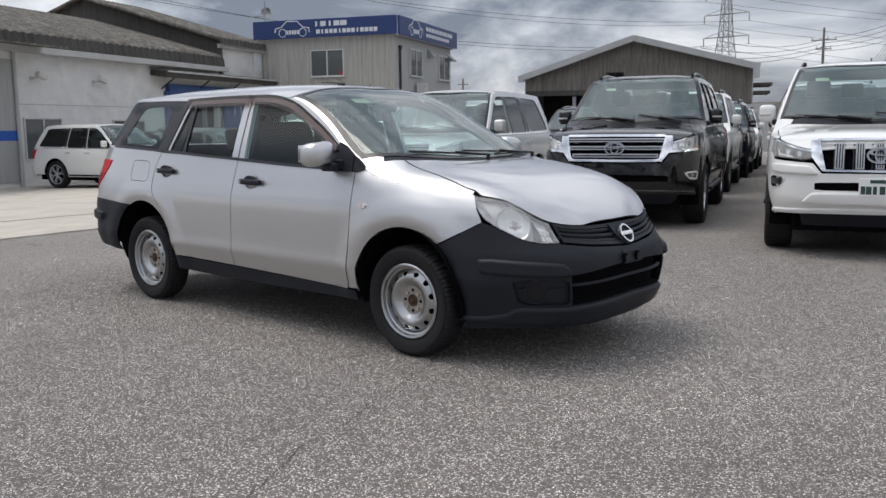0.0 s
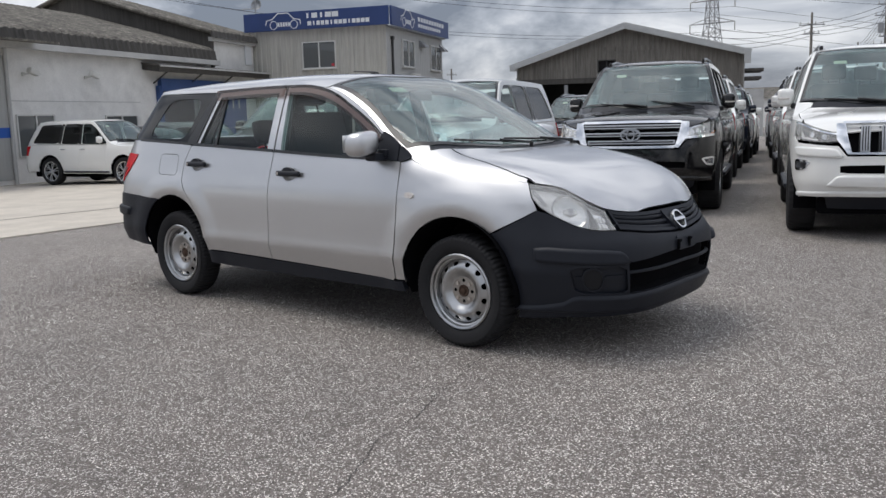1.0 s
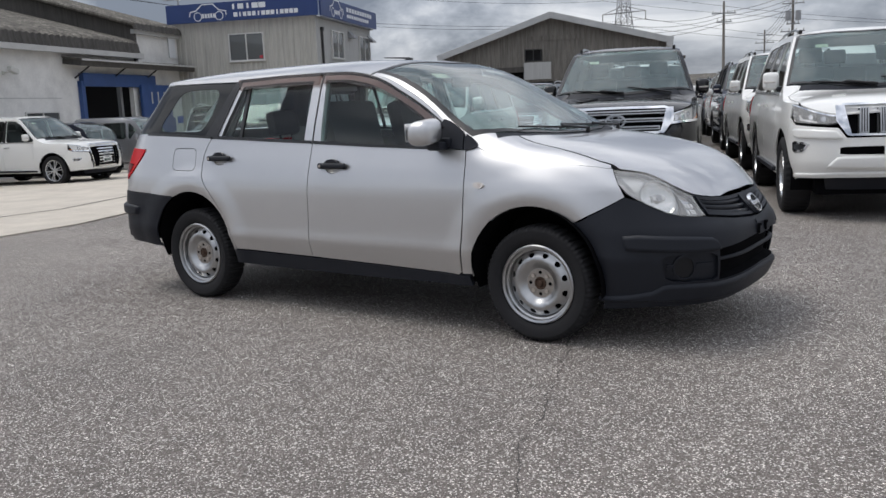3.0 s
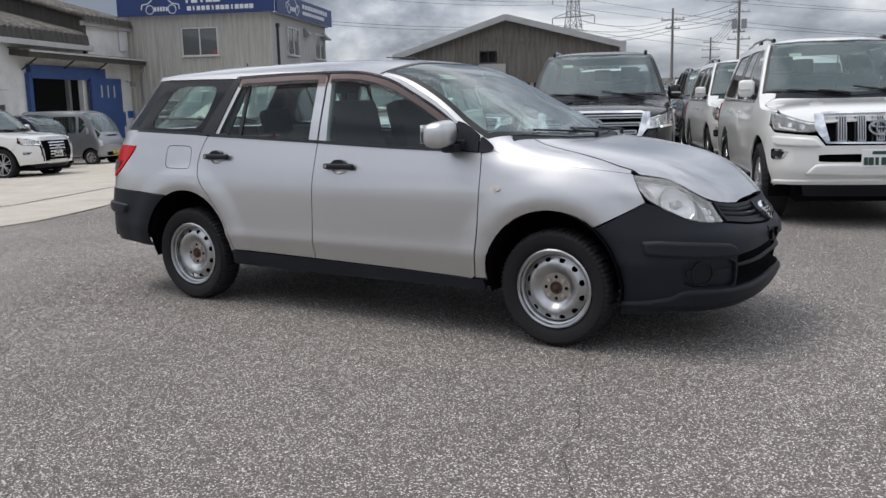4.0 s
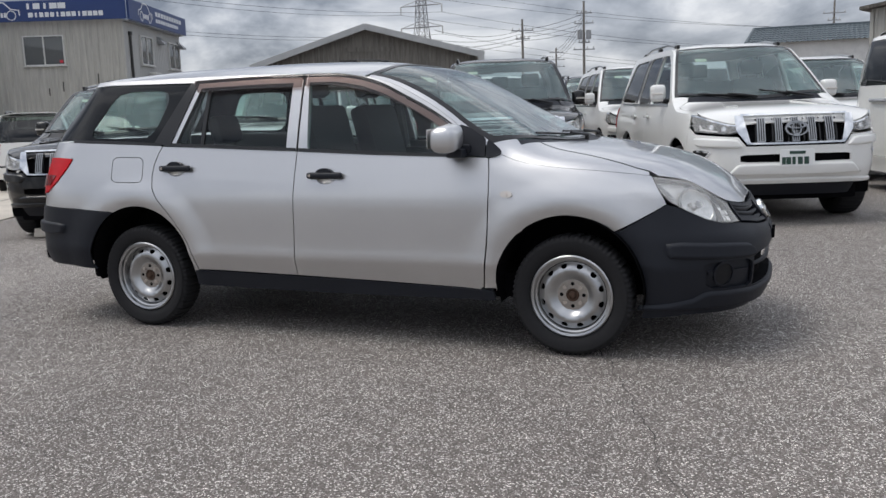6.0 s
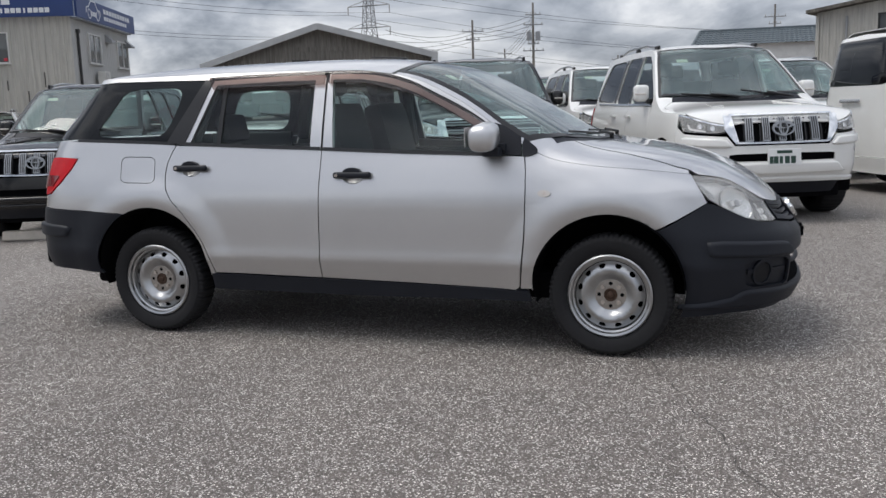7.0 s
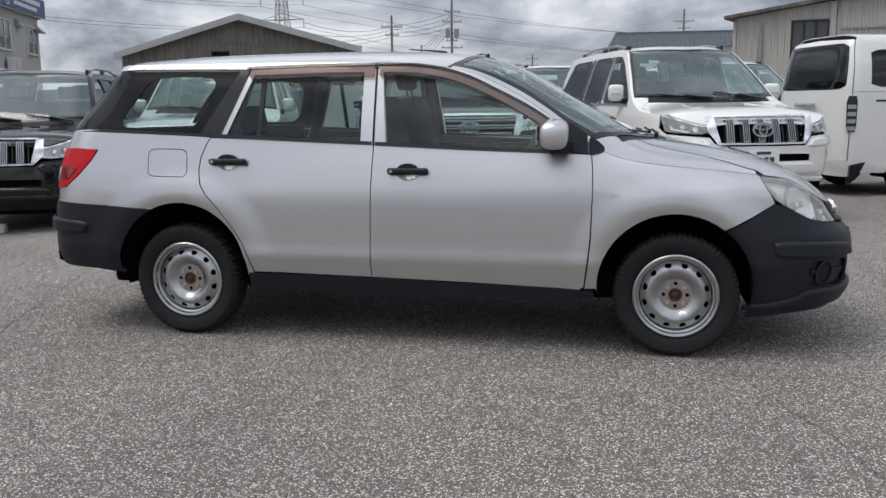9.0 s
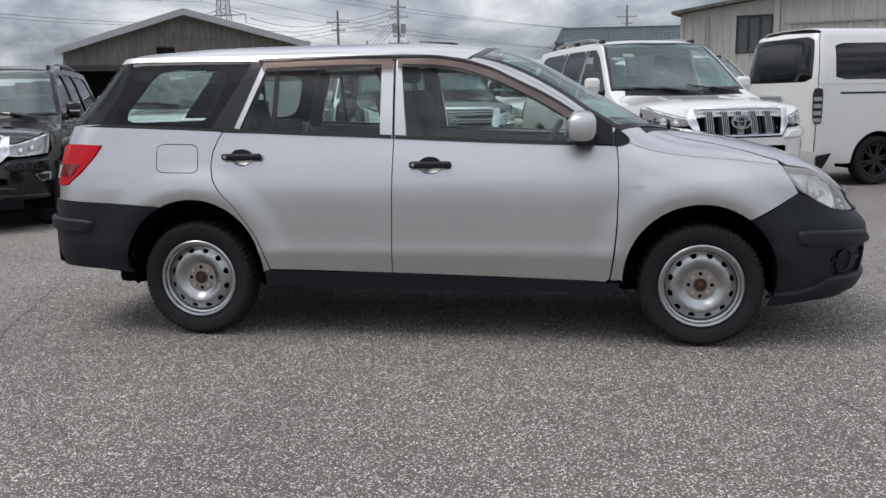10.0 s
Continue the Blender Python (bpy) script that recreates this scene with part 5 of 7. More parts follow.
def wagon():
    S = AD
    car = thing("station_wagon", pose(0, YC, 0), "silver compact station wagon with unpainted black bumpers and steel wheels", "car")
    W, T = S.wrap, S.top
    N = S.nose

    def both(name, outline, mat, **kw):
        a = panel(name, outline, W, mat, car, **kw)
        panel(name, outline, W, mat, car, flip=True, **kw)
        return a

    fa = dict(cx=1.288, cz=.34, r=.367)
    ra = dict(cx=-1.285, cz=.355, r=.372)
    # lamp, grille and bumper lines round the nose
    lamp_low = [(1.785, .815), (1.815, .765), (1.86, .735), (1.93, .698), (1.99, .670), (2.06, .652), (2.14, .645), (2.232, .644)]
    lamp = S.rim(1.80, 2.215, 14, .004) + list(reversed(lamp_low))
    seam = S.u_of(1.535, .632)
    arch_f = S.side(arc(fa["cx"], fa["cz"], fa["r"], 52, -24, 16))
    bumper = [(seam, .632), (1.80, .752)] + lamp_low[2:] + [(2.252, .640), (2.5, .617), (2.835, .600), (N, .596)]
    bottom = [(N, .195), (2.6, .195), (2.28, .203), (1.9, .205)] + list(reversed(arch_f))
    outline = bumper + [(2 * N - u, z) for u, z in reversed(bumper[:-1])] + [(2 * N - u, z) for u, z in reversed(bottom)] + bottom[1:]
    inlet = [(2.245, .330), (2.238, .486), (2.6, .506), (N, .518), (2 * N - 2.6, .506), (2 * N - 2.238, .486), (2 * N - 2.245, .330), (2 * N - 2.6, .342), (N, .350), (2.6, .342)]
    fogbox = soften([(1.875, .470), (2.215, .470), (2.225, .332), (1.90, .342)], 1, .12)
    fogbox_l = [(2 * N - u, z) for u, z in fogbox]
    b = panel("front_bumper", outline, W, "plastic", car, holes=[inlet, fogbox, fogbox_l], step=.045, label="unpainted textured black front bumper")
    for k, o in enumerate((fogbox, fogbox_l)):
        panel("fog_recess", o, W, "plastic", b, gap=-.030, lift=-.018, depth=0)
        ring = oval(2.0 if not k else 2 * N - 2.0, .406, .058, .058)
        panel("fog_hole", ring, W, "rubber", b, gap=0, lift=-.0145, depth=0, step=.02)
        panel("fog_ring", oval(ring[0][0] - .058, .406, .066, .066), W, "plastic", b, gap=0, lift=-.006, depth=.02, holes=[oval(ring[0][0] - .058, .406, .055, .055)], step=.02)
        for zz in (.412,):
            for s in ((1.905, 1.935), (2.07, 2.19)):
                pts = [(s[0], zz - .012), (s[1], zz - .012), (s[1], zz + .012), (s[0], zz + .012)]
                if k:
                    pts = [(2 * N - u, z) for u, z in pts]
                panel("fog_rib", pts, W, "plastic", b, gap=0, lift=-.010, depth=.012)
    # black sheet and tunnel walls paint the shade inside the inlet
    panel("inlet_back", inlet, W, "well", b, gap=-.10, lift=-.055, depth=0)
    panel("inlet_wall", shrink(tidy(inlet, .05), -.012), W, "well", b, gap=0, lift=-.006, depth=.06, step=.04, holes=[inlet])
    for z in (.428,):
        raised("inlet_slat", [(2.235, z - .008), (N, z - .001), (2 * N - 2.235, z - .008), (2 * N - 2.235, z + .008), (N, z + .015), (2.235, z + .008)], W, "plastic", b, lift=.020, slope=.006, base=-.038, label="black bar in the lower inlet")
    for k in (0, 1):
        st = [(1.705, .578), (2.17, .552), (2.215, .530), (2.245, .478), (2.0, .482), (1.72, .496), (1.705, .515)]
        if k:
            st = [(2 * N - u, z) for u, z in st]
        raised("bumper_strip", soften(st, 1, .15), W, "plastic", b, lift=.028, slope=.020, label="raised rubbing strip")
    raised("bumper_lip", [(1.60, .262), (1.74, .272), (1.84, .290), (1.885, .318), (1.92, .326), (2.22, .322), (2.6, .334), (N, .340), (2 * N - 2.6, .334), (2 * N - 2.22, .322), (2 * N - 1.92, .326), (2 * N - 1.885, .318), (2 * N - 1.84, .290), (2 * N - 1.74, .272), (2 * N - 1.60, .262), (2 * N - 1.60, .238), (2 * N - 1.90, .236), (2 * N - 2.22, .236), (2 * N - 2.6, .230), (N, .228), (2.6, .230), (2.22, .236), (1.90, .236), (1.60, .238)], W, "plastic", b, lift=.020, slope=.018, label="jutting lower lip of the bumper")
    panel("plate_pad", soften([(N - .17, .505), (N + .17, .505), (N + .17, .582), (N - .17, .582)], 1, .1), W, "plastic", b, gap=0, lift=.005, depth=.01)
    for y in (-.105, .02):
        part("plate_clip", join_bm([box_bm((.014, .010, .050), (2.212, y, .538), .002), box_bm((.016, .026, .014), (2.213, y + .006, .556), .003)]), "well", b)
    # grille with slats and a round badge
    gr_top = [(u, z - .001) for u, z in S.rim(2.235, N, 14)]
    gr_low = [(2.262, .648), (2.5, .625), (2.835, .607), (N, .603)]
    grille_o = gr_top + [(2 * N - u, z) for u, z in reversed(gr_top[:-1])] + [(2 * N - u, z) for u, z in gr_low] + list(reversed(gr_low[:-1]))
    # near-black sheet takes the place of the shade behind the slats
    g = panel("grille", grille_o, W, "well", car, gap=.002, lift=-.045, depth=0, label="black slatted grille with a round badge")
    inner = shrink(tidy(grille_o, .05), .016)
    panel("grille_frame", grille_o, W, "plastic", g, holes=[inner], gap=0, lift=.004, depth=.03, step=.03)
    for k, f in enumerate((.27, .52, .77)):
        line = []
        for u in np.linspace(2.25, N, 12):
            zt = float(np.interp(u, [p[0] for p in gr_top], [p[1] for p in gr_top]))
            zb = float(np.interp(u, [p[0] for p in gr_low], [p[1] for p in gr_low]))
            line.append((u, zb + (zt - zb) * f))
        full = line + [(2 * N - u, z) for u, z in reversed(line[:-1])]
        raised("grille_slat", [(u, z + .009) for u, z in full] + [(u, z - .009) for u, z in reversed(full)], W, "plastic", g, lift=.026, slope=.007, base=-.026, step=.04)
    panel("badge_base", [(N - .16, .704), (N + .16, .704), (N + .085, .606), (N - .085, .606)], W, "plastic", g, gap=0, lift=.010, depth=.03, step=.03)
    badge = new("badge")
    badge.parent = g
    badge.matrix_local = pose(2.158, 0, .655, 0, -32, 0)
    part("ring", ring_bm(.055, .055, .18, .018), "chrome", badge)
    part("bar", box_bm((.016, .122, .022), (.004, 0, 0), .004), "chrome", badge)
    # headlamps
    def dished(surf, uc, zc, ru, rz, deep):
        """The skin pressed in to a shallow bowl round (uc, zc)."""
        def value(u, z):
            x, y, zz = surf(u, z)
            d = np.sqrt(1e-9 + np.clip(1 - ((np.asarray(u) - uc) / ru)**2 - ((np.asarray(z) - zc) / rz)**2, 0, 1))
            h = .012 + deep * d
            return x - h * .75, y + np.sign(np.asarray(uc) * 0 + 1) * h * .6, zz
        return value

    for flip in (False, True):
        hl = new("headlamp")
        hl.parent = car
        panel("cover", lamp, W, "lamp_glass", hl, flip=flip, step=.03, gap=.003, depth=.02, lift=.003)
        panel("housing", lamp, W, "bowl", hl, flip=flip, step=.03, gap=.004, depth=0, lift=-.040)
        panel("surround", lamp, W, "trim", hl, flip=flip, step=.03, gap=.004, depth=.03, lift=-.012, holes=[shrink(tidy(lamp, .04), .011)])
        s = 1 if not flip else -1
        panel("bowl_ring", oval(1.992, .745, .112, .088, 40), W, "dark_chrome", hl, flip=flip, gap=0, lift=-.014, depth=.012, step=.02, holes=[oval(1.988, .746, .101, .080, 36)])
        panel("bowl_shade", [(2.094, .762), (2.112, .742), (2.124, .700), (2.118, .660), (2.066, .664), (2.086, .690), (2.096, .725)], W, "trim", hl, flip=flip, gap=0, lift=-.010, depth=.01, step=.02)
        panel("bowl", oval(1.988, .746, .101, .080, 36), dished(W, 1.988, .746, .101, .080, .030), "mirror_bowl", hl, flip=flip, gap=0, lift=0, depth=0, step=.012)
        panel("lens_bar", [(1.955, .757), (2.030, .757), (2.030, .735), (1.955, .735)], W, "bowl", hl, flip=flip, gap=0, lift=-.020, depth=.012, step=.02, label="bright bar across the lamp bowl")
        panel("bulb_cap", oval(1.992, .746, .017, .016, 16), W, "dark_chrome", hl, flip=flip, gap=0, lift=-.014, depth=.014, step=.01)
        for k in range(7):
            z0 = .872 - .014 * k
            panel("flute", [(1.803 + .005 * k, z0), (1.832 + .005 * k, z0 - .010), (1.832 + .005 * k, z0 - .015), (1.803 + .005 * k, z0 - .005)], W, "dark_chrome", hl, flip=flip, gap=0, lift=-.022, depth=.01, step=.02)
        mk = [(2.115, .735), (2.19, .722), (2.222, .662), (2.14, .660)]
        panel("side_reflector", mk, W, "chrome", hl, flip=flip, gap=0, lift=-.028, depth=.02, step=.02)
        for k in range(6):
            u0, z0 = 2.135 + .024 * (k % 3), .712 - .028 * (k // 3)
            panel("facet", [(u0, z0), (u0 + .019, z0 - .004), (u0 + .014, z0 - .022), (u0 + .003, z0 - .018)], W, "bowl", hl, flip=flip, gap=0, lift=-.016 - .004 * (k % 2), depth=.012, step=.02)
    # front wings
    arch_full = S.side(arc(fa["cx"], fa["cz"], fa["r"], 184, 52, 20))
    wing = [(S.u_of(.862, .33), .33), (S.u_of(.918, .33), .33)] + arch_full + [(1.80, .752), (1.785, .815), (1.80, .898)] + list(reversed(S.rim(.962, 1.79, 22, 0)))
    wing += S.side([(.886, .99), (.893, .92), (.896, .80), (.892, .62), (.878, .45)])
    both("front_wing", wing, "silver", step=.03, gap=.001)
    for flip in (False, True):
        m = panel("side_repeater", oval(S.u_of(.988, .806), .806, .035, .0165), W, "clear_lens", car, flip=flip, gap=0, lift=.010, depth=.012, step=.015, label="small oval clear indicator")
        panel("bulb", oval(S.u_of(.992, .806), .806, .010, .009, 12), W, "nut", m, flip=flip, gap=0, lift=.012, depth=.004, step=.01)
    # doors
    belt_f = [(.895, .985), (.72, .99), (.25, 1.008), (-.21, 1.030)]
    fdoor = S.side([(-.214, 1.030), (-.219, .7), (-.226, .353), (.30, .340), (.836, .322), (.858, .338), (.873, .46), (.888, .64), (.893, .80), (.8895, .92), (.882, .985)] + belt_f[1:-1])
    cup = lambda x, z: oval(S.u_of(x, z), z - .008, .060, .038, 28)
    both("front_door", fdoor, "silver", holes=[cup(-.025, .902)], step=.028, gap=.001, label="silver front door with black handle")
    rdoor = S.side([(-.217, 1.030), (-.222, .7), (-.229, .353), (-.6, .36), (-.872, .366), (-.895, .45), (-.935, .535), (-.985, .61), (-1.05, .695), (-1.12, .77), (-1.158, .83), (-1.172, .90), (-1.165, .97), (-1.142, 1.03), (-1.118, 1.068), (-.8, 1.058), (-.5, 1.044)])
    both("rear_door", rdoor, "silver", holes=[cup(-1.005, .945)], step=.028, gap=.001, label="silver rear door with black handle")
    # rear quarter with fuel flap, tail lamp, bumper
    arch_r = S.side(arc(ra["cx"], ra["cz"], ra["r"], 0, 117, 20))
    TL = S.tail
    tail_in = S.side([(-1.785, 1.006), (-1.825, .945), (-1.90, .865), (-1.985, .800)]) + [(S.u_of(-2.06, .79), .79)]
    t_in = [u for u, z in tail_in]
    t_far = t_in[4] - .10
    quarter = S.side([(-.917, .345), (-.876, .36), (-.899, .45), (-.939, .535), (-.989, .61), (-1.054, .695), (-1.124, .77), (-1.162, .83), (-1.176, .90), (-1.169, .97), (-1.146, 1.03), (-1.122, 1.070), (-1.4, 1.088), (-1.8, 1.102)]) + [(-2.03, 1.105)]
    quarter += [(-2.03, 1.012)] + tail_in[:5] + [(t_in[4], .72), (-1.75, .708)] + [(S.u_of(-1.482, .693), .693)] + list(reversed(arch_r))
    flap = soften(S.side([(-1.478, 1.012), (-1.252, 1.008), (-1.240, .862), (-1.472, .866)]), 2, .12)
    both("rear_quarter", quarter, "silver", step=.03, gap=.001, holes=[flap])
    panel("fuel_flap", flap, W, "silver", car, step=.03, gap=.003, lift=0, depth=.01)
    panel("fuel_flap", flap, W, "silver", car, step=.03, gap=.003, lift=0, depth=.01, flip=True)
    tail = [tail_in[0], (-1.92, 1.014), (t_far, 1.005), (t_far - .06, .90), (t_far, .79), tail_in[4], tail_in[3], tail_in[2], tail_in[1]]
    for flip in (False, True):
        t = panel("tail_lamp", soften(tail, 1, .12), W, "red_lens", car, flip=flip, step=.03, lift=.006, depth=.02, label="large red tail lamp")
        panel("lamp_band", [(t_in[2] - .01, .905), (t_far - .03, .91), (t_far - .02, .84), (t_in[3] + .02, .845)], W, "red_dark", t, flip=flip, gap=0, lift=.010, depth=.006)
        panel("lamp_band", [(t_in[4] + .02, .90), (t_far - .04, .90), (t_far - .02, .82), (t_in[4], .83)], W, "clear_lens", t, flip=flip, gap=0, lift=.012, depth=.006)
    rb = [(S.u_of(-1.482, .693), .693), (-1.75, .708), (-2.12, .72), (-2.5, .72), (TL, .72)]
    rb_low = [(TL, .37), (-2.5, .36), (-2.05, .365), (-1.8, .355), (S.u_of(-1.63, .34), .338)]
    arch_b = S.side(arc(ra["cx"], ra["cz"], ra["r"], 178, 118, 12))
    right = arch_b + rb
    rb_out = right + [(2 * TL - u, z) for u, z in reversed(right[:-1])] + [(2 * TL - u, z) for u, z in reversed(rb_low)] + rb_low[1:]
    rbp = panel("rear_bumper", rb_out, W, "plastic", car, step=.05, lift=.008, label="unpainted textured black rear bumper")
    for flip in (False, True):
        so = soften([(-1.80, .618), (-2.3, .640), (-2.3, .560), (-1.83, .546)], 1, .12)
        raised("bumper_strip", so, W, "plastic", rbp, flip=flip, lift=.024, slope=.016, base=.006)
    # tailgate and its glass (behind the camera's reach, closed all the same)
    gate = [(-2.03, 1.105), (-2.03, 1.016), (t_far, 1.01), (t_far - .065, .90), (t_far - .005, .785), (t_in[4] - .004, .785), (t_in[4] - .004, .725), (TL, .725)]
    gate = gate + [(2 * TL - u, z) for u, z in reversed(gate[:-1])]
    panel("tailgate", gate + [(2 * TL - -2.03, 1.105), (TL, 1.11)], W, "silver", car, step=.06)
    rg = [(-2.035, 1.11), (-2.01, 1.30), (-2.02, 1.42), (TL, 1.43), (2 * TL + 2.02, 1.42), (2 * TL + 2.01, 1.30), (2 * TL + 2.035, 1.11)]
    panel("rear_screen", rg, W, "glass", car, step=.08, gap=.004, depth=.01)
    # sills
    sill = S.side([(-.905, .36), (.3, .337), (.905, .318), (.915, .262), (.0, .256), (-.7, .262), (-.905, .270)])
    both("sill", sill, "plastic", step=.05, lift=.004, depth=.04, label="black plastic sill trim")
    # side glass and its frames
    def fine(pts, n=22):
        c = curve(pts)
        return [(float(x), float(c(x))) for x in np.linspace(pts[0][0], pts[-1][0], n)]

    fglass = S.side([(-.150, 1.032)] + fine([(-.188, 1.398), (-.05, 1.394), (.10, 1.372), (.24, 1.330), (.40, 1.258), (.56, 1.172), (.70, 1.082)]) + [(.735, 1.004), (.3, 1.018)])
    rglass = S.side([(-1.03, 1.075), (-.905, 1.392), (-.5, 1.400), (-.300, 1.398), (-.292, 1.046), (-.6, 1.058)])
    qglass = S.side([(-1.165, 1.090), (-.972, 1.424), (-1.3, 1.432), (-1.58, 1.436)]) + [(-1.93, 1.430), (-1.99, 1.30), (-2.02, 1.115)] + S.side([(-1.5, 1.104)])
    sail = S.side([(.738, .998), (.695, 1.100), (.728, 1.148), (.768, 1.136), (.815, 1.110), (.862, 1.078), (.868, .988)])
    both("front_door_glass", fglass, "glass", step=.06, gap=.002, depth=.006, lift=-.012)
    both("rear_door_glass", rglass, "glass", step=.06, gap=.002, depth=.006, lift=-.012)
    both("glass_divider", S.side([(-.862, 1.394), (-.838, 1.395), (-.838, 1.070), (-.862, 1.071)]), "trim", gap=0, lift=-.004, depth=.012)
    both("quarter_glass", qglass, "glass", step=.06, gap=.002, depth=.006, lift=-.004)
    clear = soften(S.side([(-1.70, 1.130), (-1.52, 1.388), (-1.16, 1.392), (-1.12, 1.345), (-1.205, 1.118), (-1.45, 1.122)]), 2, .2)
    both("glass_border", qglass, "black_glass", holes=[clear], step=.05, gap=.003, depth=.004, lift=.0)
    both("mirror_sail", sail, "plastic", step=.04, gap=0, depth=.02, lift=.012, label="black plastic corner behind the door mirror")
    both("wing_corner", soften(S.side([(.872, 1.076), (.910, 1.056), (.945, 1.030), (.945, 1.008), (.915, .990), (.872, .982)]), 1, .2), "plastic", step=.03, gap=0, depth=.02, lift=.010)
    # door frames, pillars, black weather strips
    frame_f = S.side([(-.214, 1.030)] + fine([(-.224, 1.432), (-.05, 1.428), (.10, 1.408), (.245, 1.368), (.40, 1.296), (.58, 1.204), (.74, 1.10)]) + [(.80, 1.04), (.84, .99), (.3, 1.010)])
    both("front_door_frame", frame_f, "silver", holes=[shrink(tidy(fglass, .06), -.002)], step=.05, depth=.03, lift=-.002)
    frame_r = S.side([(-.222, 1.030), (-.232, 1.432), (-.5, 1.434), (-.965, 1.424), (-1.118, 1.070), (-.6, 1.050)])
    both("rear_door_frame", frame_r, "silver", holes=[shrink(tidy(rglass, .06), -.002)], step=.05, depth=.03, lift=-.002)
    for o in (S.side([(.74, .988), (.25, 1.006), (-.208, 1.028), (-.208, 1.046), (.25, 1.022), (.74, 1.004)]), S.side([(-.228, 1.030), (-.6, 1.046), (-1.11, 1.070), (-1.10, 1.088), (-.6, 1.063), (-.228, 1.047)])):
        both("weather_strip", o, "trim", gap=0, lift=.006, depth=.012)
    both("rear_pillar_trim", S.side([(-1.185, 1.084), (-1.085, 1.255), (-.985, 1.428), (-.932, 1.424), (-1.025, 1.18), (-1.068, 1.075)]), "trim", gap=0, lift=.003, depth=.01)
    both("quarter_belt", S.side([(-1.13, 1.088), (-1.5, 1.105), (-1.80, 1.117), (-1.80, 1.100), (-1.5, 1.088), (-1.13, 1.072)]), "trim", gap=0, lift=.001, depth=.006)
    # smoked rain visors over the door windows
    vis_f = S.side(fine([(-.212, 1.434), (-.05, 1.430), (.10, 1.410), (.245, 1.370), (.40, 1.298), (.58, 1.205), (.735, 1.103)]) + list(reversed(fine([(-.208, 1.378), (-.05, 1.374), (.08, 1.352), (.24, 1.313), (.40, 1.250), (.56, 1.166), (.70, 1.090)]))))
    both("rain_visor", vis_f, "visor", gap=0, lift=.020, depth=.016, step=.03, label="smoked brown rain visor")
    vis_r = S.side([(-.236, 1.374), (-.236, 1.434), (-.5, 1.438), (-.955, 1.428), (-.915, 1.366), (-.6, 1.372)])
    both("rain_visor", vis_r, "visor", gap=0, lift=.020, depth=.016, step=.04, label="smoked brown rain visor")
    head = [(-.955, 1.430), (-.5, 1.438), (-.212, 1.437), (-.05, 1.433), (.10, 1.413), (.245, 1.373), (.40, 1.301), (.58, 1.209), (.74, 1.106)]
    head = fine(head, 40)
    both("door_seal", S.side(head) + list(reversed(S.side([(x, z + .010) for x, z in head]))), "trim", gap=0, lift=.004, depth=.006, step=.04)
    # roof edge and screen pillars, from the tail to the foot of the windscreen
    low = S.side([(-1.58, 1.438), (-1.3, 1.434)] + fine([(-.975, 1.428), (-.5, 1.438), (-.05, 1.432), (.10, 1.412), (.245, 1.372), (.40, 1.300), (.58, 1.208), (.74, 1.104), (.86, 1.048)], 40))
    rail = [(-2.02, 1.428), (-1.93, 1.432)] + low + list(reversed(S.rim(-2.02, .963, 50)))
    both("roof_side", rail, "silver", step=.04, depth=.02, gap=.001)

    # top skins
    def spread(name, right, mat, **kw):
        pts = right + [(x, -y) for x, y in reversed(right)]
        return panel(name, pts, T, mat, car, **kw)

    ey = lambda x: float(np.interp(x, S.ex, S.ey))
    spread("roof", [(-1.80, 0.0), (-1.79, -.32), (-1.765, -.45)] + [(x, -ey(x) + .003) for x in (-1.70, -1.5, -1.3, -.9, -.5, 0, .14)] + [(.20, -.50), (.235, -.34), (.26, 0)], "silver", step=.07, gap=0, label="silver roof")
    tail_edge = [(-1.805, 0), (-1.795, -.32), (-1.77, -.45), (-1.715, -.50)]
    edge_pts = [(x, -y) for x, y in reversed(tail_edge[1:])] + tail_edge
    ring = [(dx, dz) for dx, dz in ((.05, .006), (.0, .004), (-.016, -.006), (-.018, -.024), (-.004, -.036), (.05, -.034))]
    vs = [(x + dx, y, float(T(max(x, -1.79), y)[2]) + dz) for x, y in edge_pts for dx, dz in ring]
    fs = [(i * 6 + j, i * 6 + (j + 1) % 6, (i + 1) * 6 + (j + 1) % 6, (i + 1) * 6 + j) for i in range(len(edge_pts) - 1) for j in range(6)]
    link_mesh("roof_tail_edge", vs, fs, "silver", car, "silver lip at the back of the roof", smooth=True)
    scr = [(.268, 0), (.243, -.34), (.205, -.50), (.165, -ey(.165) + .03)] + [(x, -ey(x) + .028) for x in np.linspace(.25, .90, 10)] + [(1.0, -.66), (1.10, -.52), (1.17, -.30), (1.20, 0)]
    spread("windscreen", scr, "screen", step=.06, gap=.001, depth=.006, lift=-.003)
    inner_s = shrink(tidy(scr + [(x, -y) for x, y in reversed(scr)], .07), .028)
    panel("windscreen_border", tidy(scr + [(x, -y) for x, y in reversed(scr)], .07), T, "trim", car, holes=[inner_s], gap=0, depth=.004, lift=-.001, step=.05)
    pil = [(x, -ey(x) + .026) for x in np.linspace(.17, .90, 14)] + [(1.0, -.665)] + [(1.0, -ey(1.0) + .002)] + [(x, -ey(x) + .001) for x in np.linspace(.95, .16, 16)]
    for flip in (False, True):
        panel("screen_pillar", pil, T, "silver", car, flip=flip, step=.03, gap=0, depth=.01)
    cowl = [(1.202, 0), (1.172, -.30), (1.102, -.52), (1.002, -.664), (1.03, -.690), (1.13, -.555), (1.225, -.30), (1.255, 0)]
    spread("cowl", cowl, "plastic", step=.05, gap=0, depth=.02, lift=-.006, label="black plastic scuttle under the windscreen")
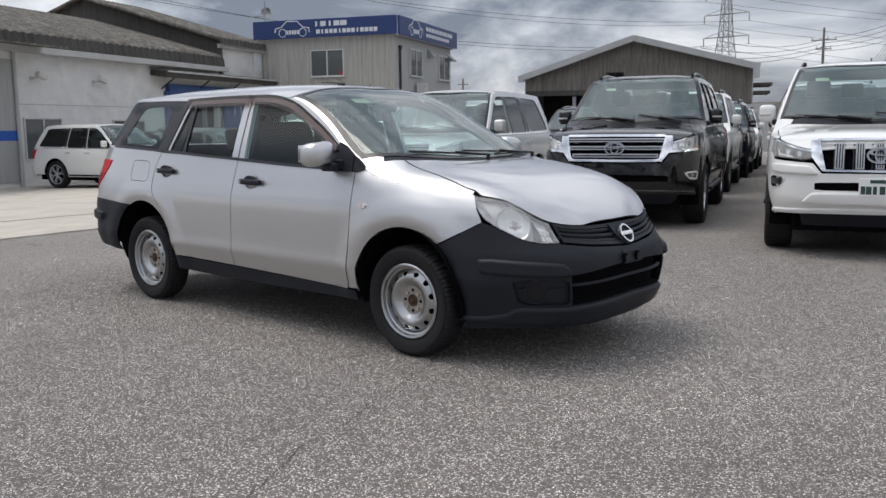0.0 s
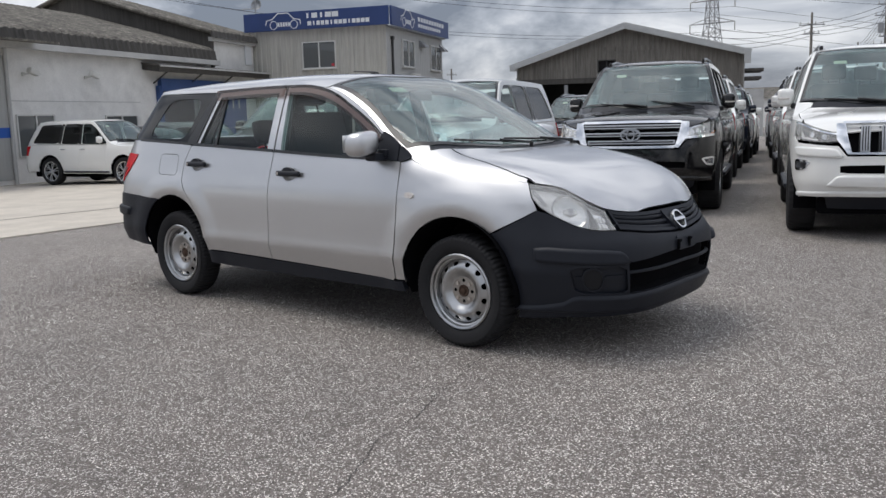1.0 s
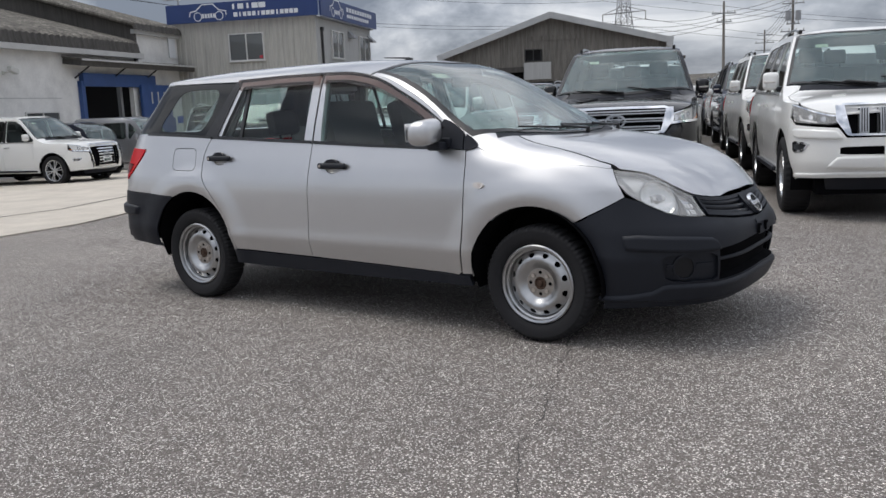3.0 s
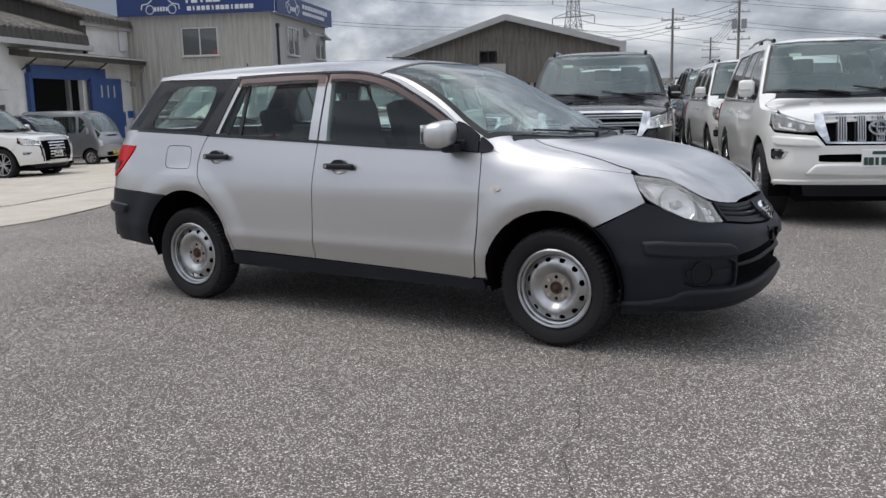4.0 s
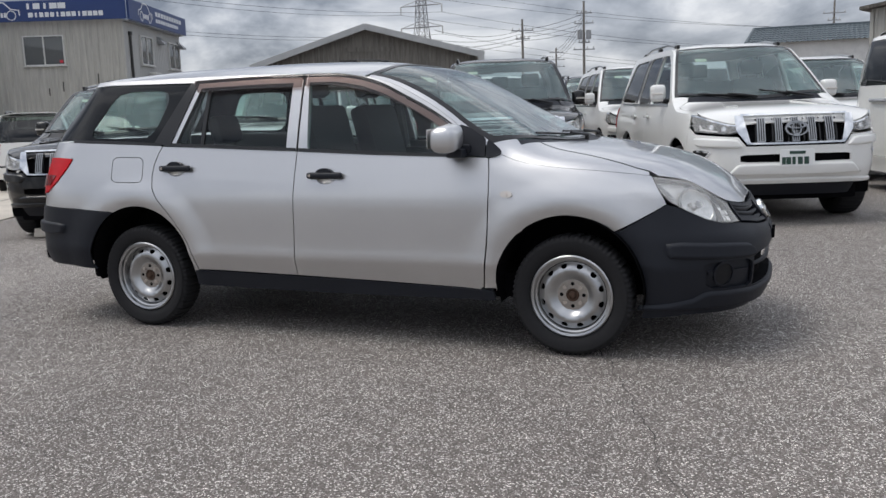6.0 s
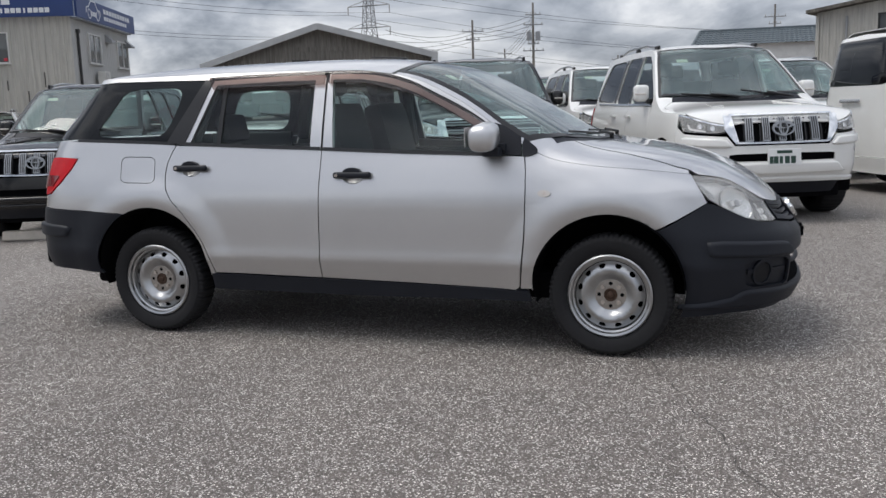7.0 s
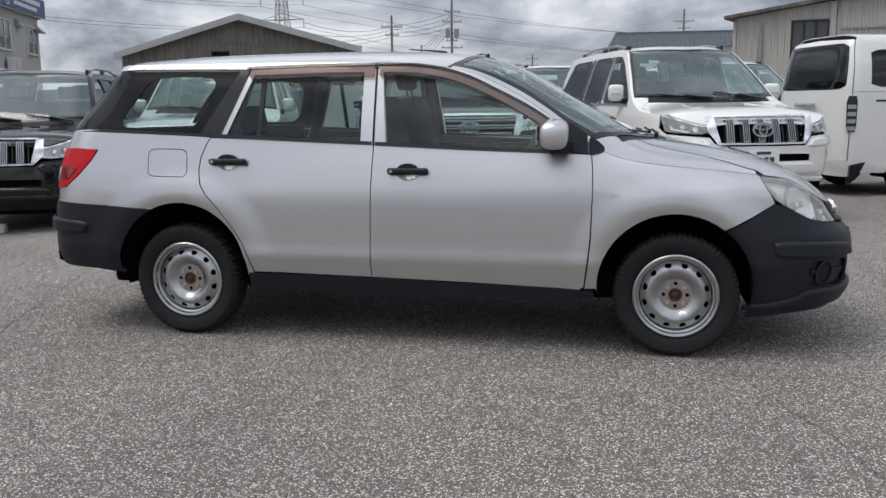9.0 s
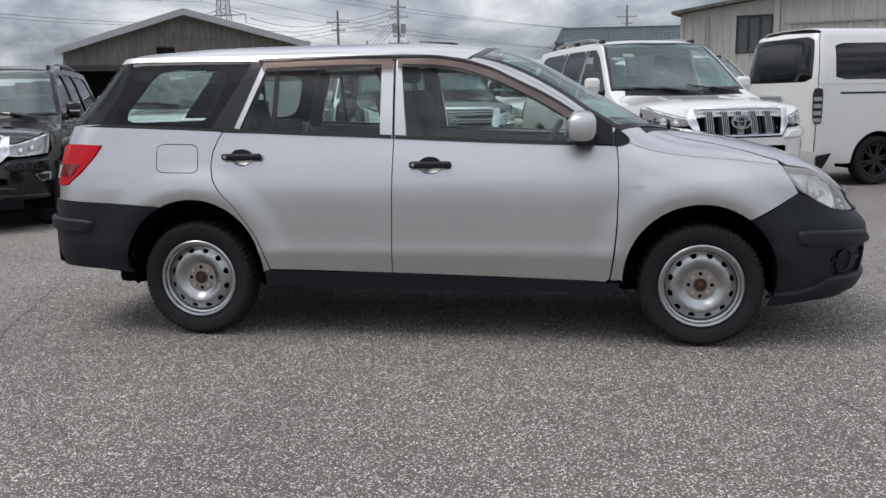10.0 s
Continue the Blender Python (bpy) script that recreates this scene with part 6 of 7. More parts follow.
    hood = [(1.262, 0), (1.232, -.30), (1.14, -.545), (1.10, -.60), (1.25, -.632), (1.45, -.665), (1.60, -.680), (1.66, -.672)] + [(x, -ey(x) + .004) for x in (1.70, 1.76, 1.82, 1.88, 1.93, 1.97, 2.0, 2.03, 2.055, 2.075)] + [(2.082, 0)]
    spread("bonnet", hood, "silver", step=.05, gap=.003, label="silver bonnet")
    wt = [(1.003, -.668), (1.03, -.694), (1.10, -.606), (1.25, -.638), (1.45, -.671), (1.60, -.686), (1.655, -.679)] + [(x, -ey(x) + .001) for x in np.linspace(1.66, .97, 20)]
    for flip in (False, True):
        panel("wing_top", wt, T, "silver", car, flip=flip, step=.03, gap=0, depth=.008)
    # wipers
    for (x0, y0, x1, y1) in ((1.13, .52, 1.10, -.10), (1.16, .02, 1.06, -.52)):
        z0, z1 = float(T(x0, y0)[2]), float(T(x1, y1)[2])
        arm = part("wiper", join_bm([rod_bm((x0 + .05, y0, z0 + .008), (x0 + .02, (y0 + y1) / 2, (z0 + z1) / 2 + .018), .007, 8), rod_bm((x0, y0, z0 + .012), (x1, y1, z1 + .012), .006, 6)]), "trim", car, "black windscreen wiper")
        part("pivot", rod_bm((x0 + .05, y0, z0 - .02), (x0 + .05, y0, z0 + .012), .012, 10), "trim", arm)
    # aerial stub on the roof
    part("roof_aerial", join_bm([box_bm((.05, .03, .018), (.0, -.05, 1.523), .006), rod_bm((.005, -.05, 1.530), (-.20, -.05, 1.545), .006, 8, .003)]), "trim", car, "folded black roof aerial")
    # door mirrors
    for s in (-1, 1):
        m = new("door_mirror")
        m.parent = car
        m.matrix_local = pose(.70, s * .90, 1.088)
        sh = box_bm((.13, .19, .132), (0, 0, 0), .060, None, 6)
        for v in sh.verts:
            v.co.x += .02 * (1 - (v.co.y * s / .1) ** 2)
            v.co.z -= .01 * v.co.y * s / .1
        part("housing", sh, "silver", m, smooth=True)
        part("mirror_glass", box_bm((.004, .15, .095), (-.064, 0, .0), .0015), "chrome", m)
        part("stalk", join_bm([box_bm((.09, .14, .045), (.03, -s * .11, -.078), .015), box_bm((.07, .10, .05), (.06, -s * .15, -.06), .02)]), "plastic", m, smooth=True)
    # door handles on shallow cups
    for x, z in ((-.025, .902), (-1.005, .945)):
        for s in (-1, 1):
            y = s * (float(S.half(z)) + .018)
            hb = box_bm((.212, .030, .034), (x, y, z), .0165, None, 4)
            tab = rod_bm((x, y - s * .016, z + .010), (x, y + s * .006, z + .010), .052, 28)
            bmesh.ops.transform(tab, matrix=Matrix.Translation((0, 0, z + .010)) @ Matrix.Diagonal((1, 1, .56, 1)) @ Matrix.Translation((0, 0, -z - .010)), verts=tab.verts)
            hd = part("door_handle", join_bm([hb, tab]), "plastic", car, "black plastic door handle", smooth=True)
            part("lock", rod_bm((x - .084, y + s * .012, z), (x - .084, y + s * .0165, z), .0085, 14), "nut", hd)
            uc = S.u_of(x, z)

            def dish(a, b, uc=uc, zc=z - .008):
                px, py, pz_ = W(a, b)
                return px, py + .022 * np.clip(1 - ((a - uc) / .062)**2 - ((b - zc) / .040)**2, 0, 1)**.7, pz_

            panel("handle_cup", oval(uc, z - .008, .060, .038, 28), dish, "silver", car, flip=s > 0, gap=0, lift=.0, depth=0, step=.01)
    # inside
    for x, w, y in ((.05, .48, -.36), (.05, .48, .36)):
        seat(car, x, y, .55)
    seat(car, -.88, 0, .50, 1.15, .40, 14)
    steering_wheel(car, .52, -.36, .93)
    dash = box_bm((.42, 1.32, .26), (.84, 0, .86), .07, None, 3)
    part("dashboard", dash, "cabin", car, smooth=True)
    part("rear_view_mirror", box_bm((.02, .20, .06), (.36, 0, 1.36), .008), "cabin", car)
    part("sticker", box_bm((.002, .14, .055), (.345, -.20, 1.40), 0, Matrix.Rotation(radians(-60), 4, "Y")), "sticker", car)
    part("headliner", box_bm((1.7, 1.02, .02), (-.75, 0, 1.445), .008), "cabin_pale", car)
    # floor pan widened to block light; near-black paints the shade under the car
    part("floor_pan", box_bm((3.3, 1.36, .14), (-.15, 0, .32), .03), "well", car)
    # added black filler that blocks bright ground showing through the front arch
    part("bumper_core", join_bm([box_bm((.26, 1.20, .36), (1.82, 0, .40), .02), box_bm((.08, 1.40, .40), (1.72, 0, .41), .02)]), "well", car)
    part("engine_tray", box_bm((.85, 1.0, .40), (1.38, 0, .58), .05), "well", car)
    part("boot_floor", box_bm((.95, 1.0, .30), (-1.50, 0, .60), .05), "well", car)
    for s in (-1, 1):
        part("door_lining", join_bm([box_bm((1.1, .03, .55), (.32, s * .735, .70), .01), box_bm((.66, .03, .58), (-.55, s * .735, .72), .01), box_bm((.36, .03, .22), (-1.05, s * .735, .90), .01), box_bm((.66, .03, .33), (-1.49, s * .715, .935), .01)]), "cabin", car)
        part("inner_pillar", join_bm([rod_bm((-.22, s * .70, 1.0), (-.23, s * .585, 1.42), .035, 8), rod_bm((-1.06, s * .69, 1.06), (-.95, s * .58, 1.41), .04, 8)]), "cabin", car)
    wheel_house(car, fa["cx"], fa["cz"], .364, .46, .832, S.half)
    wheel_house(car, ra["cx"], ra["cz"], .369, .46, .832, S.half)
    for x in (1.3, -1.282):
        for s in (-1, 1):
            tyre_and_rim(car, "wheel", (x, s * .735, .303), s, .303, .198, .165, "steel")
    part("exhaust", rod_bm((-1.9, .42, .26), (-1.2, .42, .24), .03), "rust", car)
    # filler box added in the rear bumper to stop ground showing through
    part("bumper_core", box_bm((.40, 1.50, .30), (-1.91, 0, .52), .03), "well", car)
    # second added front filler, blacking out slits behind the inlet
    part("bumper_core", box_bm((.30, 1.08, .34), (1.85, 0, .42), .03), "well", car)
    return car


wagon()


# ---- the parked vehicles ----
def oval_badge(parent, x, z, r, material="chrome", lean=-8):
    b = new("badge")
    b.parent = parent
    b.matrix_local = pose(x, 0, z, 0, lean, 0)
    part("ring", ring_bm(r, r * .66, .16, .02), material, b)
    part("inner_ring", ring_bm(r * .42, r * .60, .25, .018), material, b)
    bar = ring_bm(r * .84, r * .26, .3, .018)
    bmesh.ops.translate(bar, verts=bar.verts, vec=(0, 0, r * .24))
    part("cross_ring", bar, material, b)


def number_plate(parent, x, z, yellow=False, lean=-6):
    p = new("number_plate")
    p.parent = parent
    p.matrix_local = pose(x, 0, z, 0, lean, 0)
    part("blank", box_bm((.012, .33, .165), (0, 0, 0), .006), "plate_yellow" if yellow else "plate", p)
    for y, w in ((.085, .045), (.025, .045), (-.035, .03), (-.085, .045), (-.13, .035)):
        part("bar", box_bm((.004, w, .07), (.008, y, -.025)), "plate_ink", p)
    part("bar", box_bm((.004, .15, .028), (.008, 0, .052)), "plate_ink", p)


def suv(name, place, label, o, group="parked cars"):
    """A large off-roader. o holds its paint, its face and its proportions."""
    paint_, face = o["paint"], o["face"]
    st = o.get("step", .07)
    hw, top, wb = o.get("half", .94), o.get("top", 1.85), o.get("wb", 2.79) / 2
    belt = o.get("belt", 1.13)
    R, rr = o.get("R", .385), o.get("rim", .235)
    f, r = o.get("front", 2.29), o.get("rear", -2.52)
    hood = o.get("hood", 1.19)
    S = Shell(
        half=[(.22, hw - .10), (.42, hw - .03), (.62, hw), (.85, hw), (belt - .12, hw - .02), (belt, hw - .055), (belt + .2, hw - .115), (top - .25, hw - .20), (top, hw - .30)],
        front=[(.2, f - .22), (.38, f - .08), (.56, f), (.78, f - .01), (.95, f - .05), (hood - .08, f - .12), (hood + .1, f - .22)],
        rear=[(.3, r + .06), (.55, r), (belt, r + .04), (belt + .3, r + .04 + .3 * o.get("rake", .28)), (top, r + o.get("rake", .28))],
        edge=[(r + .05, top - .14), (r + .35, top - .08), (-1.0, top - .045), (-.1, top - .055), (.18, top - .10), (.36, top - .22), (.62, belt + .30), (.86, belt + .10), (1.02, belt + .02), (1.3, hood - .07), (f - .42, hood - .10), (f - .22, hood - .15), (f - .1, hood - .20)],
        crown=[(r + .05, top - .10), (r + .35, top - .03), (-1.0, top), (0, top - .01), (.25, top - .06), (.36, top - .13), (.98, hood + .12), (1.10, hood + .02), (1.3, hood), (f - .45, hood - .04), (f - .22, hood - .10), (f - .1, hood - .18)],
        xs=1.05, xr=-1.9, nf=o.get("nf", 4.2), nr=5.5, bow=((0, 3.4), (1, 3.4)))
    W, T, N, TL = S.wrap, S.top, S.nose, S.tail
    car = thing(name, place, label, "car", group)

    def both(nm, outline, mat, **kw):
        kw.setdefault("step", st)
        a = panel(nm, outline, W, mat, car, **kw)
        panel(nm, outline, W, mat, car, flip=True, **kw)
        return a

    def mir(pts):
        return pts + [(2 * N - u, z) for u, z in reversed(pts[:-1])]

    ey = lambda x: float(np.interp(x, S.ex, S.ey))
    rw = R + .085
    zf = R - .005
    low = .40
    door_f, door_m, door_r = .80, -.24, -1.02
    lt = (0, o.get("lamp_foot", .83))
    zl1, zl0 = hood - .125, lt[1]
    u_out = S.u_of(f - .50, zl1)
    u_in = N - o.get("lamp_in", .66)
    # bumper: everything ahead of the front arch under the lamps
    split = S.u_of(wb + rw * .72, zf + rw * .70)
    arch_front = S.side(arc(wb, zf, rw, 45, 0, 12))
    gz1, gz0 = hood - .15, o.get("grille_foot", .72)
    gu1, gu0 = u_in + .03, u_in + o.get("taper", .11)
    pz = o.get("plate_z", .66)
    b_top = [(split, zf + rw * .70), (u_out - .02, zl0 + .06), (u_out + .08, zl0), (u_in, zl0 - .03), (gu0 - .03, gz0 - .02), (N, gz0 - .02)]
    chin = o.get("chin", .41)
    b_low = [(N, chin), (u_in - .2, chin), (S.u_of(f - .50, chin - .02), chin - .03)] + list(reversed(arch_front))
    bump = b_top + [(2 * N - u, z) for u, z in reversed(b_top[:-1])] + [(2 * N - u, z) for u, z in reversed(b_low)] + b_low[1:]
    slot = soften(mir([(u_in + .02, pz - .03), (u_in + .02, pz + .035), (N, pz + .04)]) + [(2 * N - u_in - .02, pz - .03), (N, pz - .035)], 1, .1)
    fog = soften([(S.u_of(f - .36, .55), pz + .075), (S.u_of(f - .16, .58), pz + .065), (S.u_of(f - .22, .52), pz), (S.u_of(f - .36, .50), pz - .01)], 1, .15)
    fog_l = [(2 * N - u, z) for u, z in fog]
    bm_ = panel("front_bumper", bump, W, o.get("bumper", paint_), car, holes=[slot, fog, fog_l], step=st)
    # slot shade painted as a near-black sheet
    panel("inlet", slot, W, "well", bm_, gap=-.01, lift=-.05, depth=0, step=st)
    for k, fo in enumerate((fog, fog_l)):
        panel("fog_recess", fo, W, "trim", bm_, gap=-.004, lift=-.016, depth=0, step=.05)
        panel("fog_trim", shrink(fo, -.012), W, "chrome" if o.get("shiny_fog", True) else "trim", bm_, holes=[shrink(fo, .010)], gap=0, lift=.006, depth=.02, step=.05)
        c = np.mean(fo, 0)
        if face != "teeth":
            panel("fog_lamp", oval(c[0] + (.02 if k else -.02), c[1], .035, .03, 14), W, "lamp_glass", bm_, gap=0, lift=-.015, depth=.02, step=.03)
    raised("bumper_lip", mir([(S.u_of(f - .42, chin), chin + .03), (u_in, chin + .055), (N, chin + .06)]) + list(reversed(mir([(S.u_of(f - .42, chin), chin - .015), (u_in, chin + .005), (N, chin + .005)]))), W, o.get("lip", paint_), bm_, lift=.022, slope=.016, step=.05)
    if face == "teeth":
        for flip in (False, True):
            raised("bumper_brow", soften([(u_out + .06, zl0 - .03), (u_in - .02, zl0 - .05), (gu0 - .05, gz0 - .03), (u_in - .02, pz + .10), (u_out + .10, pz + .115)], 1, .12), W, paint_, bm_, flip=flip, lift=.028, slope=.024, step=.05)
        raised("lower_guard", soften(mir([(u_in - .12, .505), (u_in + .0, pz - .050), (N, pz - .045)]) + [(2 * N - u_in + .12, .505), (N, .495)], 1, .08), W, paint_, bm_, lift=.032, slope=.024, step=.05)
    else:
        for flip in (False, True):
            panel("lamp_trim", [(u_out + .06, zl0 + .030), (u_in + .03, zl0 + .012), (u_in + .03, zl0 - .018), (u_out + .08, zl0 + .006)], W, "chrome", bm_, flip=flip, gap=0, lift=.012, depth=.02, step=.05)
    panel("skid_plate", mir([(u_in - .15, chin + .01), (N, chin + .01)]) + [(2 * N - u_in + .15, .27), (u_in - .15, .27)], W, "plastic", bm_, gap=0, lift=-.03, depth=.02, step=st)
    # lamps
    lamp = S.rim(u_out, u_in, 8, .012) + [(u_in + .04, zl0 + .02), (u_in - .1, zl0), (u_out + .08, zl0 + .02)]
    for flip in (False, True):
        hl = new("headlamp")
        hl.parent = car
        panel("cover", lamp, W, "lamp_glass", hl, flip=flip, step=.05, gap=.003, depth=.02, lift=.004)
        panel("housing", lamp, W, o.get("housing", "dark_chrome"), hl, flip=flip, step=.05, gap=.003, depth=0, lift=-.05)
        du = (u_in - u_out)
        for k, q in enumerate((.42, .66, .86) if face == "bars" else (.50, .74)):
            u0 = u_out + du * q
            z0 = (zl0 + float(S.edge_at(u0))) / 2
            panel("lamp_unit", oval(u0, z0, .040, .036, 16), W, "trim" if face != "bars" else "chrome", hl, flip=flip, gap=0, lift=-.02, depth=.03, step=.04)
            panel("lens", oval(u0, z0, .027, .025, 14), W, "chrome", hl, flip=flip, gap=0, lift=-.012, depth=.02, step=.04)
        panel("lamp_brow", [(u, z + .004) for u, z in S.rim(u_out, u_in, 8, .012)] + [(u, z - .010) for u, z in reversed(S.rim(u_out, u_in, 8, .012))], W, "chrome", hl, flip=flip, gap=0, lift=.006, depth=.01, step=.05)
        if o.get("lamp_rim"):
            panel("lamp_rim", lamp, W, "chrome", hl, flip=flip, step=.04, gap=.002, depth=.02, lift=-.004, holes=[shrink(tidy(lamp, .05), .016)])
        if face == "teeth":
            panel("running_light", [(u_out + du * .22, zl0 + .090), (u_out + du * .27, zl0 + .040), (u_out + du * .62, zl0 + .020), (u_out + du * .62, zl0 + .034), (u_out + du * .30, zl0 + .056), (u_out + du * .25, zl0 + .092)], W, "bowl", hl, flip=flip, gap=0, lift=-.010, depth=.01, step=.05)
        else:
            panel("indicator", [(u_out + .02, zl0 + .07), (u_out + .10, zl0 + .05), (u_out + .14, zl0 + .02), (u_out + .08, zl0 + .02)], W, "amber", hl, flip=flip, gap=0, lift=.0, depth=.01, step=.05)
    # grille
    gt, gl = [(gu1, gz1 + .04), (N, gz1 + .045)], [(gu0, gz0), (N, gz0 - .005)]
    gr = mir(gt) + list(reversed(mir(gl)))
    # shade behind the bars drawn as a near-black sheet
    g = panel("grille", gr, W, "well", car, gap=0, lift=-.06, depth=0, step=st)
    gr = soften(gr, 1, .06) if face == "bars" else gr
    frame_in = shrink(tidy(gr, .06), o.get("frame", .014))
    panel("grille_frame", shrink(gr, -.004), W, "chrome", g, holes=[frame_in], gap=0, lift=.012, depth=.05, step=.05, label="chrome grille surround")
    if face != "spindle":
        for flip in (False, True):
            panel("grille_cheek", [(u_in - .035, gz1 + .030), (gu1 + .012, gz1 + .030), (gu0 + .010, gz0 + .004), (gu0 - .022, gz0 - .004), (u_in - .020, zl0 + .030)], W, "chrome", g, flip=flip, gap=0, lift=.010, depth=.03, step=.05, label="tapered chrome cheek beside the grille")
    if face == "bars":
        for k in range(3):
            zc = gz0 + (gz1 + .04 - gz0) * (k + .75) / 3.4
            o2 = gu0 - .05 * k + .02
            panel("grille_bar", mir([(o2, zc + .021), (N, zc + .021)]) + list(reversed(mir([(o2, zc - .021), (N, zc - .021)]))), W, "dark_chrome", g, gap=0, lift=.002, depth=.04, step=.05)
            panel("bar_groove", mir([(o2 + .02, zc + .006), (N, zc + .006)]) + list(reversed(mir([(o2 + .02, zc - .010), (N, zc - .010)]))), W, "trim", g, gap=0, lift=.005, depth=.004, step=.05)
    elif face == "teeth":
        for k in range(-2, 3):
            u0 = N + .208 * k
            wv = .046
            panel("grille_tooth", [(u0 - wv, gz0 + .02), (u0 + wv, gz0 + .02), (u0 + wv, gz1 + .01), (u0 - wv, gz1 + .01)], W, "dark_chrome" if o.get("dark_teeth") else "chrome", g, gap=0, lift=-.002, depth=.05, step=.05, label="upright chrome grille bar")
            for q in (-.56, 0, .56):
                panel("tooth_groove", [(u0 + wv * q - .006, gz0 + .03), (u0 + wv * q + .006, gz0 + .03), (u0 + wv * q + .006, gz1), (u0 + wv * q - .006, gz1)], W, "trim", g, gap=0, lift=.002, depth=.004, step=.05)
        for k in range(-5, 6):
            u0 = N + .0975 * k + .02
            panel("grille_slat", [(u0 - .008, gz0 + .02), (u0 + .008, gz0 + .02), (u0 + .008, gz1 + .01), (u0 - .008, gz1 + .01)], W, "trim", g, gap=0, lift=-.03, depth=.03, step=.05)
    else:
        for k in range(9):
            zc = .42 + (gz1 - .38) * k / 9
            w0 = .50 - .10 * math.sin(math.pi * k / 9)
            panel("grille_bar", [(N - w0, zc + .016), (N + w0, zc + .016), (N + w0, zc - .016), (N - w0, zc - .016)], W, "chrome", g, gap=0, lift=.02, depth=.03, step=.05)
    xn = float(W(N, (gz0 + gz1) / 2)[0])
    oval_badge(g, xn + .022, (gz0 + gz1) / 2 + .02, o.get("badge", .085), "chrome" if not o.get("dark_badge") else "dark_chrome")
    if o.get("plate"):
        number_plate(car, f + .022, pz)
    # wings, doors, quarter
    wing = S.side([(door_f, low)]) + S.side([(wb - rw, low)] + arc(wb, zf, rw, 175, 45, 18)) + [(u_out - .02, zl0 + .06), (u_out, zl1 + .0)] + list(reversed(S.rim(S.u_of(.93, belt + .04), u_out, 12, 0))) + S.side([(door_f, belt - .01)])
    both("front_wing", wing, paint_)
    both("front_door", S.side([(door_m, low), (door_f - .004, low), (door_f - .004, belt - .005), (door_m, belt + .0)]), paint_)
    ar_open = arc(-wb, zf, rw + .03, 8, 92, 12)
    both("rear_door", S.side([(door_m - .004, belt), (door_m - .004, low), (-wb + rw + .05, low)] + ar_open[1:8] + [(door_r, zf + rw * .9), (door_r, belt + .005)]), paint_)
    back_arch = arc(-wb, zf, rw, 0, 180, 20)
    qo = S.side([(-wb + rw + .02, low + .0)] + [(-wb + rw + .046, low)] + [(x - .004, z) for x, z in ar_open[1:8]] + [(door_r - .004, zf + rw * .9), (door_r - .004, belt + .005)]) + S.side([(-1.9, belt + .01)]) + [(-2.35, belt + .01), (-2.35, .62), (-2.3, .40)] + S.side(list(reversed(back_arch)))
    both("rear_quarter", qo, paint_)
    gate = [(-2.354, belt + .01), (-2.354, .66), (TL, .66)]
    gate = gate + [(2 * TL - u, z) for u, z in reversed(gate[:-1])] + [(TL, belt + .015)]
    panel("tailgate", gate, W, paint_, car, step=st)
    rbm = [(-2.30, .62), (TL, .64), (2 * TL + 2.30, .62), (2 * TL + 2.28, .36), (TL, .34), (-2.28, .36)]
    panel("rear_bumper", rbm, W, paint_, car, step=st, lift=.02)
    both("tail_lamp", [(-2.20, belt - .02), (-2.46, belt - .02), (-2.46, belt - .30), (-2.27, belt - .30)], "red_lens", lift=.012, depth=.02)
    # side windows
    t1 = top - .125
    fw = S.side([(-.18, belt + .03), (-.20, t1), (.08, t1 - .01), (.30, t1 - .12), (.62, belt + .22), (.78, belt + .08), (.78, belt + .03)])
    rwn = S.side([(-.98, belt + .04), (-.93, t1), (-.27, t1), (-.28, belt + .035)])
    qw = S.side([(-1.10, belt + .05), (-1.03, t1 - .005), (-1.85, t1 - .02)]) + [(-2.12, belt + .22), (-2.16, belt + .07)]
    wn = [soften(p, 1, .08) for p in (fw, rwn, qw)]
    pane_mat = ("glass", "privacy", "privacy")
    for nm, pz, mt in zip(("front_door_glass", "rear_door_glass", "quarter_glass"), wn, pane_mat):
        both(nm, pz, mt, gap=.002, depth=.005, lift=-.012)
    side_up = [(-2.33, belt + .014)] + S.side([(-1.9, belt + .012), (door_m, belt + .002), (.78, belt - .003), (.92, belt + .03)]) + list(reversed(S.rim(-2.33, S.u_of(.90, belt + .08), 30, .0)))
    both("side_frame", side_up, paint_, holes=[shrink(tidy(w, .08), -.002) for w in wn], gap=.001, depth=.03)
    both("window_trim", S.side([(-.285, belt + .03), (-.265, t1), (-.205, t1), (-.185, belt + .03)]), "trim", gap=0, lift=.003, depth=.01)
    both("window_trim", S.side([(-1.095, belt + .05), (-1.025, t1), (-.94, t1), (-.985, belt + .045)]), "trim", gap=0, lift=.003, depth=.01)
    both("belt_trim", S.side([(.80, belt + .005), (-1.0, belt + .012), (-1.95, belt + .022), (-1.95, belt + .046), (-1.0, belt + .034), (.80, belt + .028)]), o.get("belt_trim", "chrome"), gap=0, lift=.006, depth=.01)
    rs = [(-2.36, belt + .03), (-2.36, top - .22), (TL, top - .20), (2 * TL + 2.36, top - .22), (2 * TL + 2.36, belt + .03)]
    panel("rear_screen", rs, W, "privacy", car, step=.12, depth=.01)
    # top skins

    def spread(nm, right, mat, **kw):
        kw.setdefault("step", st)
        return panel(nm, right + [(x, -y) for x, y in reversed(right)], T, mat, car, **kw)

    xr0 = float(S.ex[0]) + .10
    spread("roof", [(xr0, 0), (xr0 + .01, -.45)] + [(x, -ey(x) + .002) for x in np.linspace(xr0 + .06, .10, 10)] + [(.20, -.45), (.24, 0)], paint_, gap=0)
